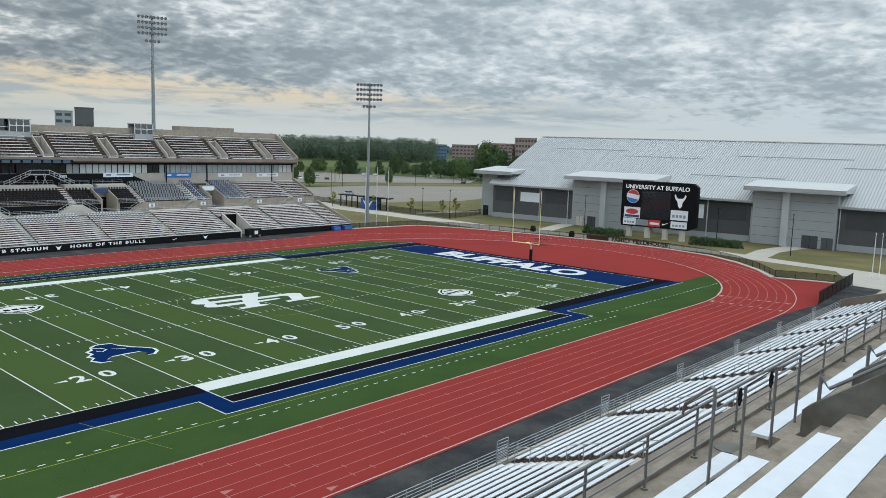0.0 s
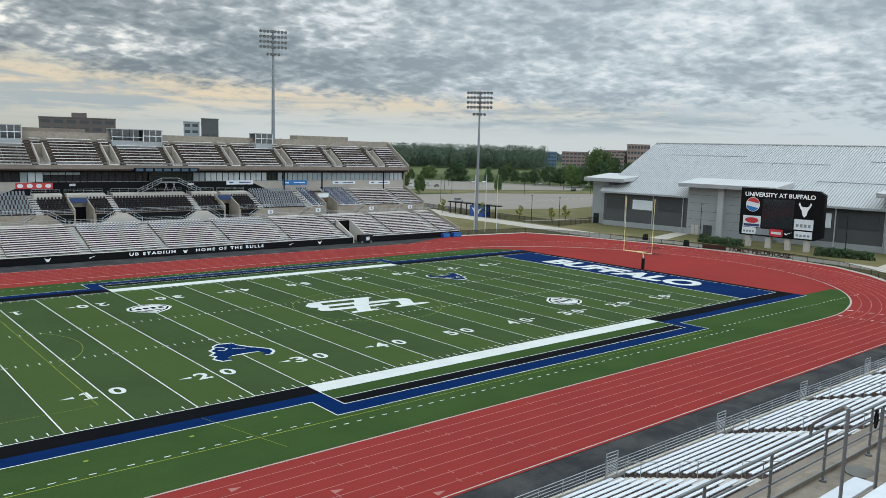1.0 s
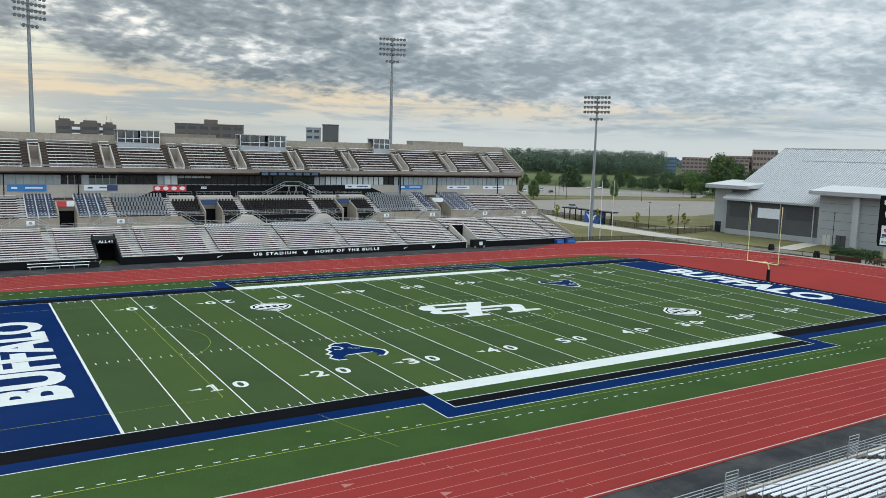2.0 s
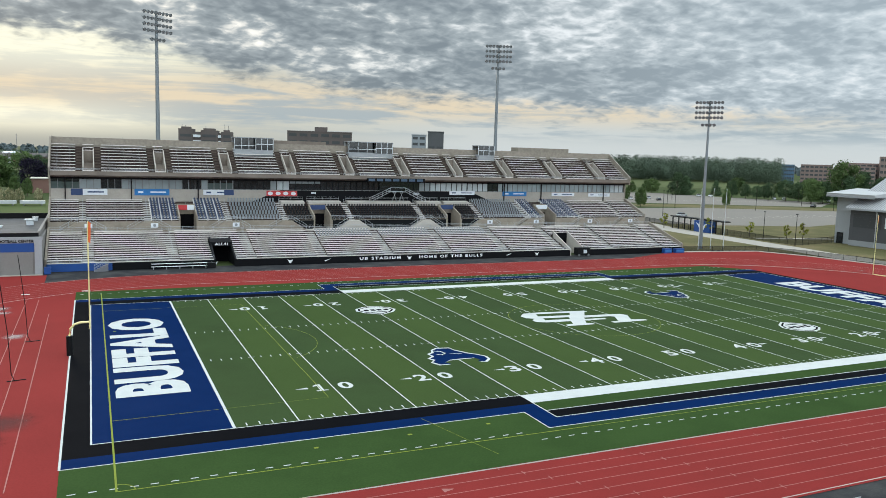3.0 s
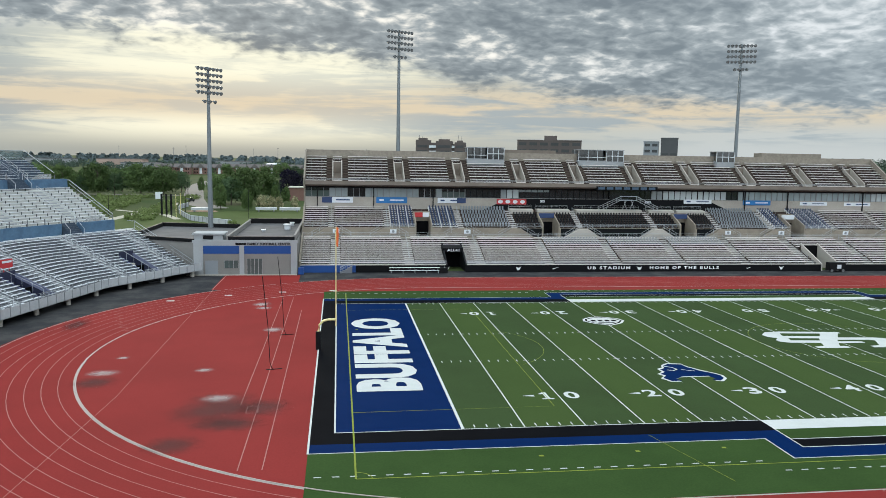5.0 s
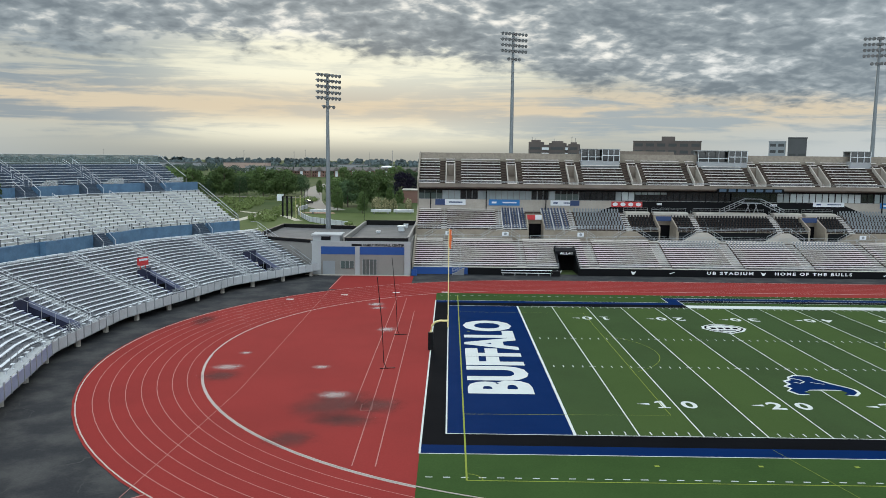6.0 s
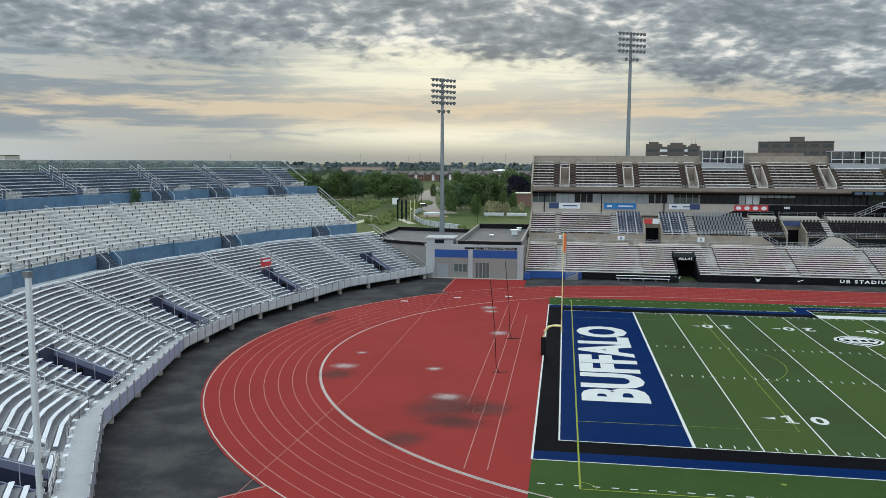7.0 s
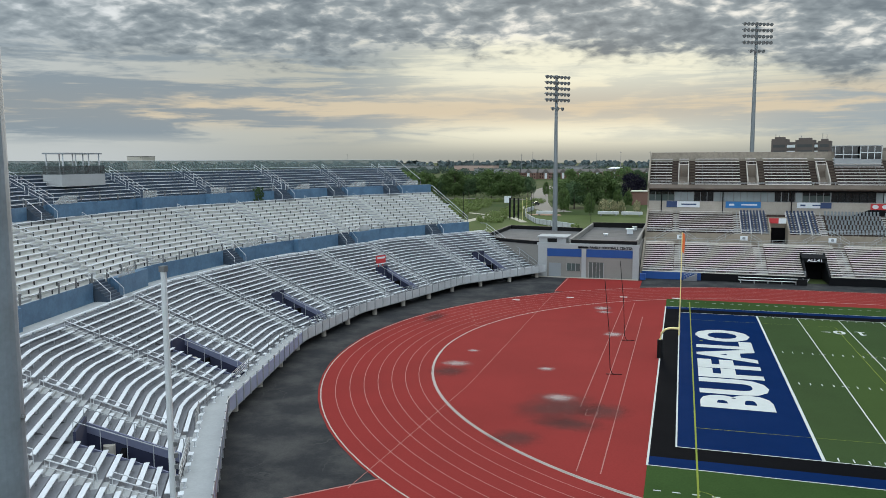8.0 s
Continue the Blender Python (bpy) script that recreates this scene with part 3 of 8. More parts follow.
for y, h in ((0.25, 0.6), (18.288, 0.6), (FW - 18.288 - 0.6, 0.6), (FW - 0.85, 0.6)):
    mb = Mb()
    for k in range(1, 100):
        if k % 5:
            rect(mb, k * YD - 0.045, k * YD + 0.045, y, y + h, 0.032)
        elif 2 < y < 40:
            rect(mb, k * YD - 0.3, k * YD + 0.3, y + 0.25, y + 0.36, 0.0322)
    part("hash_marks", mb, M_LINE, turf, "rows of short white yard marks", kind="stuff")
# yard numbers, read from either side
for k in range(1, 10):
    words = str((k if k < 6 else 10 - k) * 10)
    x = k * 10 * YD
    for far in (False, True):
        num = new("yard_number")
        num.parent = turf
        spin = pose(x, mirrored(6.4, far), 0.034, 0, 0, 180 if far else 0)
        if words[0] == "1":
            mb = Mb()
            mb.poly([spin @ Vector((px - 1.55, py, 0)) for px, py in ((0.0, 0.0), (1.0, 0.0), (1.0, 0.2), (0.68, 0.2), (0.68, 1.83), (0.4, 1.83), (0.0, 1.5), (0.0, 1.3), (0.34, 1.42), (0.34, 0.2), (0.0, 0.2))])
            part("digit", mb, M_LINE, num)
        else:
            lettering("digit", words[0], M_LINE, num, spin @ pose(-1.75, 0, 0), 1.25, 1.83, 0.025)
        lettering("digit", words[1], M_LINE, num, spin @ pose(0.5, 0, 0), 1.25, 1.83, 0.025)
        if k != 5:
            side = (-1 if k < 5 else 1) * (-1 if far else 1)
            mb = Mb()
            mb.poly([spin @ Vector((side * 2.05, 0.75, 0)), spin @ Vector((side * 3.1, 0.98, 0)), spin @ Vector((side * 2.05, 1.21, 0))][::side])
            part("arrow", mb, M_LINE, num)
# end zone words
lettering("end_zone_word", "BUFFALO", M_LINE, turf, pose(-1.75, 9.6, 0.034, 0, 0, 90), 29.6, 5.7, 0.045, "large white end zone letters")
lettering("end_zone_word", "BUFFALO", M_LINE, turf, pose(93.2, 39.3, 0.034, 0, 0, -90), 29.6, 5.7, 0.045, "large white end zone letters")
# yellow lines of a second game
mb = Mb()
strip(mb, [(-7.85, 56.4), (-7.85, -8.1)], 0.12, 0.035)
strip(mb, [(-7.85, -8.1), (24, -8.1)], 0.09, 0.035), strip(mb, [(24, -8.1), (70, -8.1)], 0.06, 0.035)
strip(mb, [(-7.85, 4.3), (8.05, 4.6), (8.05, 44.4), (-7.85, 44.4)], 0.06, 0.035)
strip(mb, arc_pts(3.0, MY, 9.15, -53, 53, 20), 0.05, 0.035)
strip(mb, [(-7.85 + 1.0 * math.cos(radians(a)), -8.1 + 1.0 * math.sin(radians(a))) for a in range(0, 91, 15)], 0.06, 0.035)
strip(mb, arc_pts(MID[0], MY, 9.15, 0, 360, 48), 0.05, 0.035)
part("yellow_lines", mb, M_YLINE, turf, "faint yellow soccer lines")
mb = Mb()
strip(mb, [(13.0, -2.3), (15.2, -10.6)], 0.04, 0.036)
for x, y in ((4.2, -5.6), (10.9, -5.4), (17.1, -5.3), (-7.0, 33.0)):
    rect(mb, x, x + 0.3, y, y + 0.25, 0.036)
part("stray_marks", mb, M_YLINE, turf, "small stray painted marks")


def outline_shape(parent, name, pts, m, mat, label="", grow=0.0):
    c = [sum(p[i] for p in pts) / len(pts) for i in (0, 1)]
    mb = Mb()
    out = []
    for x, y in pts:
        d = Vector((x - c[0], y - c[1]))
        d = d + d.normalized() * grow if d.length else d
        out.append(m @ Vector((c[0] + d.x, c[1] + d.y, 0)))
    mb.poly(out)
    return part(name, mb, mat, parent, label)


# a horned head in blue with a white edge: plain shape
HEAD = [(0.4, 1.3), (1.0, 2.0), (0.7, 2.6), (1.4, 3.2), (1.3, 4.1), (1.9, 4.5), (2.1, 5.3), (2.8, 5.9), (3.5, 5.8), (4.1, 5.7), (4.2, 4.8), (4.9, 3.4), (5.6, 2.6), (6.1, 1.8), (6.0, 0.9), (5.3, 0.1), (4.6, 0.3), (5.15, 0.8), (4.9, 1.6), (3.5, 1.7), (2.3, 1.6), (1.5, 0.9), (1.8, 0.3), (0.8, 0.3)]
for m in (pose(19.7, 10.3, 0.036), pose(71.7, 38.3, 0.036, 0, 0, 180)):
    logo = new("field_emblem")
    logo.parent = turf
    outline_shape(logo, "emblem_edge", HEAD, m, M_LINE, "white edge", 0.28)
    outline_shape(logo, "emblem_fill", HEAD, pose(0, 0, 0.004) @ m, M_TBLUE, "blue animal-head shape")
    mb = Mb()
    strip(mb, [m @ Vector((x, y, 0)) for x, y in ((2.1, 5.1), (2.7, 4.7), (2.9, 4.0), (2.3, 3.5), (1.9, 3.9))], 0.16, 0.044)
    strip(mb, [m @ Vector((x, y, 0)) for x, y in ((3.3, 3.9), (3.9, 3.5), (4.4, 3.3))], 0.12, 0.044)
    part("emblem_line", mb, M_LINE, logo)
SHIELD = [(-2.3, 0.2), (-2.0, 1.3), (-1.0, 2.1), (0, 2.4), (1.0, 2.1), (2.0, 1.3), (2.3, 0.2), (1.6, -1.0), (0, -2.2), (-1.6, -1.0)]
for x, y, turn in ((23.1, 36.0, 0), (68.7, 12.9, 180)):
    m = pose(x, y, 0.036, 0, 0, turn)
    logo = new("field_emblem")
    logo.parent = turf
    outline_shape(logo, "emblem_edge", SHIELD, m, M_LINE, "white shield shape", 0.3)
    outline_shape(logo, "emblem_rim", SHIELD, pose(0, 0, 0.003) @ m, M_TBLACK, "dark rim")
    outline_shape(logo, "emblem_fill", SHIELD, pose(0, 0, 0.006) @ m, M_LINE, "white shield shape", -0.25)
    mb = Mb()
    for k in range(4):
        rect(mb, -1.55 + k * 0.85, -0.95 + k * 0.85, -0.15, 0.75, 0.009)
    rect(mb, -1.0, 1.0, -1.1, -0.75, 0.009)
    mb.v = [tuple(m @ Vector(p)) for p in mb.v]
    part("emblem_bars", mb, M_TBLACK, logo)
# interlocked monogram at midfield: plain white shape
mono = new("midfield_emblem")
mono.parent = turf
mb = Mb()


MONO = ([(39.9, 29.0), (41.8, 29.2), (48.6, 28.5), (48.7, 27.9), (48.2, 27.8), (46.9, 25.9), (51.0, 25.6), (52.0, 25.3), (52.4, 24.6), (51.2, 22.2), (53.0, 21.9), (53.0, 21.2), (48.0, 21.2), (48.0, 21.9), (49.2, 22.1), (50.2, 24.2), (49.8, 24.6), (46.1, 24.8), (45.7, 24.1), (48.4, 23.9), (48.4, 23.3), (45.2, 23.3), (44.6, 22.1), (45.3, 21.9), (45.2, 21.2), (41.5, 21.3), (41.6, 22.0), (42.8, 22.2), (43.3, 23.5), (39.9, 23.8), (39.0, 24.4), (39.0, 25.2), (39.7, 26.0), (38.9, 26.6), (38.8, 27.7)],
        [(41.3, 28.3), (40.9, 27.0), (45.2, 26.6), (46.0, 27.9)], [(40.9, 25.9), (40.6, 24.9), (43.9, 24.6), (44.4, 25.6)])
for k, pts in enumerate(MONO):
    shape = Mb()
    shape.poly([(x, y, 0.036 + (0.003 if k else 0)) for x, y in pts[::-1]])
    part("emblem_fill" if not k else "emblem_gap", shape, M_TURF2 if k else M_LINE, mono, "" if k else "white interlocking monogram shape")


# ---- stands ----
class Straight:
    """A stand's front along x at y, rising away by sign."""

    def __init__(self, y, sign):
        self.y, self.sign = y, sign

    def at(self, u, d, z=0.0):
        return Vector((u, self.y + self.sign * d, z))

    def us(self, a, b):
        return [a, b]


class Bowl:
    """The end stand's front: a many-sided arc. u is the angle in degrees."""
    C, R = (38.13, 26.17), 84.72
    KINKS = (-70.0, -54.0, -38.0, -21.5, -5.5, 5.0, 22.0, 40.0)

    def ring_pt(self, u, d):
        return Vector((self.C[0] - (self.R + d) * math.cos(radians(u)), self.C[1] + (self.R + d) * math.sin(radians(u))))

    def at(self, u, d, z=0.0):
        for a, b in zip(self.KINKS, self.KINKS[1:]):
            if a <= u <= b:
                p = self.ring_pt(a, d).lerp(self.ring_pt(b, d), (u - a) / (b - a))
                return Vector((p.x, p.y, z))

    def us(self, a, b):
        out = [a]
        for k in self.KINKS:
            for q in (k - 0.55, k + 0.55):
                if a < q < b:
                    out.append(q)
        return out + [b]


def sweep(mb, fr, u0, u1, prof):
    mb.loft([[fr.at(u, d, z) for d, z in prof] for u in fr.us(u0, u1)])


def spans(u0, u1, cuts):
    """What is left of u0..u1 when the cuts (a, b) are taken out."""
    out = [(u0, u1)]
    for a, b in cuts:
        nxt = []
        for p, q in out:
            if b <= p or a >= q:
                nxt.append((p, q))
                continue
            if a > p:
                nxt.append((p, a))
            if b < q:
                nxt.append((b, q))
        out = nxt
    return out


def stepped(d0, z0, rows, depth, rise, r0, r1, under):
    p = []
    for r in range(r0, r1):
        p += [(d0 + r * depth, z0 + r * rise), (d0 + (r + 1) * depth, z0 + r * rise)]
    if isinstance(under, tuple):            # a raking slab
        e = under[0]
        return p + [(d0 + r1 * depth, z0 + r1 * rise - e), (d0 + r0 * depth, z0 + r0 * rise - e)]
    return p + [(d0 + r1 * depth, under), (d0 + r0 * depth, under)]


def loops_rail(st, mat, fr, u, pts, r=0.03, tall=0.95, gap=0.35, pieces=3):
    """Hoop-shaped aisle handrails up a slope from pts[0] to pts[1], each (d, z)."""
    (da, za), (db, zb) = pts
    for k in range(pieces):
        a, b = (k + gap / 2) / pieces, (k + 1 - gap / 2) / pieces
        p = [fr.at(u, da + (db - da) * s, za + (zb - za) * s) for s in (a, b)]
        up = Vector((0, 0, tall))
        mb = Mb()
        mb.tube([p[0], p[0] + up, p[1] + up, p[1]], r, 5)
        mb.tube([p[0] + up * 0.55, p[1] + up * 0.55], r * 0.8, 5)
        part("handrail", mb, mat, st)


def tier(name, label, fr, u0, u1, d0, z0, rows, depth, rise, aisles, aw, bench_m, deck_m, step_m, under, voms=(), plain=True, skip=(), legs=1.9, leg_m=None, per=1.0, rail_m=None, seat=(0.29, 0.43, 0.62), thick=0.05):
    """A tier of bench seating: deck, aisle steps, benches, legs, handrails. voms: (u0, u1, first row, last row) of openings."""
    st = thing(name, label, "grandstand")
    cuts = sorted({u0, u1} | {v for vm in voms for v in vm[:2]})
    for a, b in zip(cuts, cuts[1:]):
        hole = [vm for vm in voms if vm[0] <= a and b <= vm[1]]
        runs = [(0, rows)] if not hole else [(0, hole[0][2]), (hole[0][3], rows)]
        for ra, rb in runs:
            if rb > ra:
                mb = Mb()
                sweep(mb, fr, a, b, stepped(d0, z0, rows, depth, rise, ra, rb, under))
                part("deck", mb, deck_m, st, "stepped deck")
    for u in aisles:
        for r in range(rows - 1):
            if any(vm[0] < u < vm[1] and vm[2] <= r < vm[3] for vm in voms):
                continue
            d, z = d0 + (r + 1) * depth, z0 + r * rise
            mb = Mb()
            sweep(mb, fr, u - aw / 2, u + aw / 2, [(d - depth + 0.002, z - 0.02), (d - depth + 0.002, z + 0.012), (d - depth * 0.45, z + 0.012), (d - depth * 0.45, z + rise / 2), (d - 0.002, z + rise / 2), (d - 0.002, z - 0.02)])
            part("aisle_step", mb, step_m, st)
    w, tall, at = seat
    leg = Mb()
    for r in range(rows):
        if r in skip:
            continue
        cut = [(u - aw / 2, u + aw / 2) for u in aisles] + [(vm[0], vm[1]) for vm in voms if vm[2] <= r < vm[3]]
        for a, b in spans(u0 + 0.15 * per, u1 - 0.15 * per, cut):
            if b - a < 0.6 * per:
                continue
            d, z = d0 + (r + at) * depth, z0 + r * rise + tall
            mb = Mb()
            sweep(mb, fr, a + 0.05 * per, b - 0.05 * per, [(d - w / 2, z - thick), (d - w / 2, z), (d + w / 2, z), (d + w / 2, z - thick)])
            part("bench", mb, bench_m, st)
            n = max(2, int((b - a) / per / legs))
            for k in range(n):
                u = a + (b - a) * (k + 0.5) / n
                p = fr.at(u, d)
                q = fr.at(u, d + 1) - p
                m = Matrix.Translation((p.x, p.y, z - tall)) @ Matrix.Rotation(math.atan2(q.y, q.x), 4, "Z")
                leg.tbox(m, w * 0.4, 0.06, tall - thick)
    part("bench_support", leg, leg_m or M_RAIL, st, "short bench legs", kind="stuff")
    return st


def railing(mb, fr, u0, u1, d, z, tall, n, rails=3, r=0.03, sides=5):
    us = [u0 + (u1 - u0) * k / n for k in range(n + 1)]
    for u in us:
        mb.tube([fr.at(u, d, z), fr.at(u, d, z + tall)], r, sides)
    for k in range(rails):
        h = z + tall * (1 - k / (rails + 0.3))
        mb.tube([fr.at(u, d, h) for u in us], r, sides)


# -- the main stand across the field --
WEST = Straight(77.2, 1)
WL, WR = -15.3, 107.2
LOW_AISLES = [-9.4, 3.3, 15.7, 28.0, 40.4, 52.4, 64.7, 77.2, 89.1, 101.9]
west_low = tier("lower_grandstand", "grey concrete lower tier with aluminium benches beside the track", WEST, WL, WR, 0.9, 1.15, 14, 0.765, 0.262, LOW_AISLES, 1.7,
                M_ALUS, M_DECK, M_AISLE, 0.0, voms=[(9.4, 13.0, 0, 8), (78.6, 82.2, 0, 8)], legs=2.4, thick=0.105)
for a, b in spans(WL, WR, [(9.4, 13.0), (78.6, 82.2), (WL, -6.0), (WR - 8, WR)]):
    mb = Mb()
    sweep(mb, WEST, a, b, [(0.0, 0.0), (0.0, 1.2), (0.9, 1.2), (0.9, 0.0)])
    part("front_wall", mb, M_BLACKWALL, west_low, "black front wall band")
for a, b in spans(WL, WR, [(9.4, 13.0), (78.6, 82.2)]):
    mb = Mb()
    sweep(mb, WEST, a, b, [(0.02, 1.2), (0.02, 1.235), (0.9, 1.235), (0.9, 1.2)])
    part("wall_cap", mb, M_CONC2, west_low, "pale concrete walkway on the wall")
for a, b in ((WL, -6.0), (WR - 8, WR)):
    mb = Mb()
    sweep(mb, WEST, a, b, [(0.0, 0.0), (0.0, 1.2), (0.9, 1.2), (0.9, 0.0)])
    part("front_wall", mb, M_BLUEPANEL if a < 0 else M_BLACKWALL, west_low, "blue padded wall end" if a < 0 else "black front wall band")
mb = Mb()
for a, b in spans(WL, WR, [(9.4, 13.0), (78.6, 82.2)]):
    railing(mb, WEST, a, b, 0.15, 1.2, 0.8, max(2, int((b - a) / 1.6)), 4, 0.022)
part("front_railing", mb, M_GALV, west_low, "low galvanised front railing")
for u in LOW_AISLES:
    loops_rail(west_low, M_GALV, WEST, u, ((1.6, 1.4), (11.3, 4.8)), 0.025, 0.85)
for a, b in ((9.4, 13.0), (78.6, 82.2)):
    for u, s in ((a, 1), (b, -1)):
        mb = Mb()
        mb.loft([[WEST.at(u + s * e, d, z) for d, z in ((0.0, 0.0), (0.0, 1.3), (6.9, 4.3), (7.0, 0.0))] for e in (0, 0.25)])
        part("tunnel_wall", mb, M_BLACKWALL if a < 20 else M_CONC2, west_low, "sloping tunnel side wall")
    # near-black wall painting the tunnel's inner shade
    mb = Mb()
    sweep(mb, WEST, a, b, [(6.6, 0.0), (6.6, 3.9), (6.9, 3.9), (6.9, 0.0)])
    part("tunnel_back", mb, M_DARK, west_low, "near-black panel painting the tunnel's shade")
    if a < 20:
        mb = Mb()
        sweep(mb, WEST, a, b, [(4.4, 2.9), (4.4, 3.6), (7.0, 4.0), (7.0, 3.4)])
        part("tunnel_head", mb, M_BLACKWALL, west_low, "black tunnel header")
for u in (WL, WR):
    mb = Mb()
    mb.loft([[WEST.at(u + e, d, z) for d, z in ((0.0, 0.0), (0.0, 1.9), (11.6, 5.6), (13.3, 5.6), (13.3, 0.0))] for e in (-0.15, 0.15)])
    part("end_wall", mb, M_PARA, west_low, "concrete end parapet")
# words along the front wall
lettering("wall_words", "UB STADIUM", M_WHITE, west_low, pose(34.4, 77.185, 0.42, 90), 7.8, 0.52, 0.035, "white wall lettering", 1.35)
lettering("wall_words", "HOME OF THE BULLS", M_WHITE, west_low, pose(45.8, 77.185, 0.42, 90), 13.0, 0.52, 0.035, "white wall lettering", 1.35)
for x in (22.0, 43.9, 70.8, -2.5 + 12):
    mb = Mb()
    mb.poly([(x - 0.5, 77.185, 0.95), (x - 0.15, 77.185, 0.3), (x + 0.15, 77.185, 0.3), (x + 0.5, 77.185, 0.95), (x + 0.2, 77.185, 0.75), (x - 0.2, 77.185, 0.75)])
    part("wall_emblem", mb, M_WHITE, west_low, "small white emblem shape")
for x in (28.5, 64.5):
    mb = Mb()
    mb.poly([(x - 0.5, 77.185, 0.55), (x - 0.3, 77.185, 0.42), (x + 0.7, 77.185, 0.85), (x - 0.2, 77.185, 0.62)])
    part("wall_emblem", mb, M_WHITE, west_low, "small white curved mark")


def chairs(parent, fr, u0, u1, rows, d0, z0, depth, rise, mat, step=0.56, cut=(), frames=None):
    """Rows of tip-up chairs with rounded backs; frames: the colour of the stands between blocks of three."""
    mb, fb = Mb(), Mb()
    for r in rows:
        for a, b in spans(u0, u1, cut):
            n = int((b - a) / step)
            z = z0 + r * rise
            s = fr.sign
            for k in range(n):
                p = fr.at(a + (k + 0.5 + (0.25 if r % 2 and not frames else 0.0)) * (b - a) / (n + 0.25), d0 + (r + 0.45) * depth)
                x, y = p.x, p.y
                y0, y1 = sorted((y, y + s * 0.34))
                mb.box(x - 0.16, x + 0.16, y0, y1, z + 0.36, z + 0.41)
                mb.loft([[(x + e, y + s * q, z + h) for e, h in ((-0.15, 0.42), (0.15, 0.42), (0.17, 0.62), (0.10, 0.74), (-0.10, 0.74), (-0.17, 0.62))] for q in (0.31, 0.36)])
                if frames and k % 3 == 0:
                    q = x - 0.28
                    fb.box(q - 0.05, q + 0.05, min(y, y + s * 0.3), max(y, y + s * 0.3), z + 0.02, z + 0.56)
            if frames:
                y = fr.at(a, d0 + (r + 0.42) * depth).y
                fb.box(a, b, y - 0.05, y + 0.05, z + 0.24, z + 0.34)
    ob = part("seating", mb, mat, parent, "rows of plastic stadium chairs", kind="stuff")
    if frames:
        part("seat_frame", fb, frames, parent, "pale chair stands and rails", kind="stuff")
    return ob


chairs(west_low, WEST, 28.8, 64.0, (9, 10, 11, 12), 0.9, 1.15, 0.765, 0.262, M_GREYSEAT, cut=[(u - 0.7, u + 0.7) for u in LOW_AISLES])

# the cross walk and the middle tier
MID_AISLES = [-10.2, 0.2, 14.0, 24.3, 37.3, 52.3, 65.5, 76.6, 90.3, 101.2]
MV = [(5.3, 8.5, 0, 6), (29.6, 33.0, 0, 6), (57.2, 60.4, 0, 6), (80.2, 83.4, 0, 6)]
D1, Z1 = 13.4, 6.35
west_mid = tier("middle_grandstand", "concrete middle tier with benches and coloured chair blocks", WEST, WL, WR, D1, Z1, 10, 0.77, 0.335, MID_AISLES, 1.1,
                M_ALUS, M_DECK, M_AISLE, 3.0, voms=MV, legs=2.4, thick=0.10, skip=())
for ob in [o for o in west_mid.children if o.name.split(".")[0] == "bench"]:
    xs = [v.co.x for v in ob.data.vertices]
    if min(xs) > 0 and max(xs) < 90.3:
        bpy.data.objects.remove(ob)
vc = [(u - 0.6, u + 0.6) for u in MID_AISLES] + [(a, b) for a, b, _, _ in MV]
for u0, u1, mat in ((0.2, 14.0, M_BLUESEAT), (14.0, 24.3, M_GREYSEAT), (24.3, 65.5, M_BLACKSEAT), (65.5, 76.6, M_GREYSEAT), (76.6, 90.3, M_BLUESEAT)):
    rows = range(0, 7) if mat is M_BLACKSEAT else range(0, 10)
    chairs(west_mid, WEST, u0, u1, rows, D1, Z1, 0.77, 0.335, mat, cut=vc, frames=M_STEP if mat is M_BLUESEAT else None)
mb = Mb()
sweep(mb, WEST, WL, WR, [(11.6, 0.0), (11.6, 4.72), (13.4, 4.72), (13.4, 0.0)])
part("cross_walk", mb, M_CONC2, west_mid, "pale concrete cross walk")
for a, b in spans(WL, WR, [v[:2] for v in MV]):
    mb = Mb()
    sweep(mb, WEST, a, b, [(13.1, 4.5), (13.1, 6.45), (13.4, 6.45), (13.4, 4.5)])
    part("tier_wall", mb, M_TANWALL, west_mid, "tan concrete wall below the middle tier")
for a, b in ((24.6, 29.5), (33.2, 57.0), (60.6, 65.3)):
    mb = Mb()
    sweep(mb, WEST, a, b, [(13.05, 4.75), (13.05, 6.4), (13.09, 6.4), (13.09, 4.75)])
    part("wall_cladding", mb, M_BLACKWALL, west_mid, "black wall cladding")
mb = Mb()
railing(mb, WEST, WL, WR, 11.7, 4.72, 0.9, 70, 3, 0.022)
for a, b in spans(WL, WR, [v[:2] for v in MV]):
    railing(mb, WEST, a, b, 13.25, 6.45, 0.8, max(2, int((b - a) / 1.6)), 3, 0.022)
part("walk_railing", mb, M_GALV, west_mid, "galvanised railing")
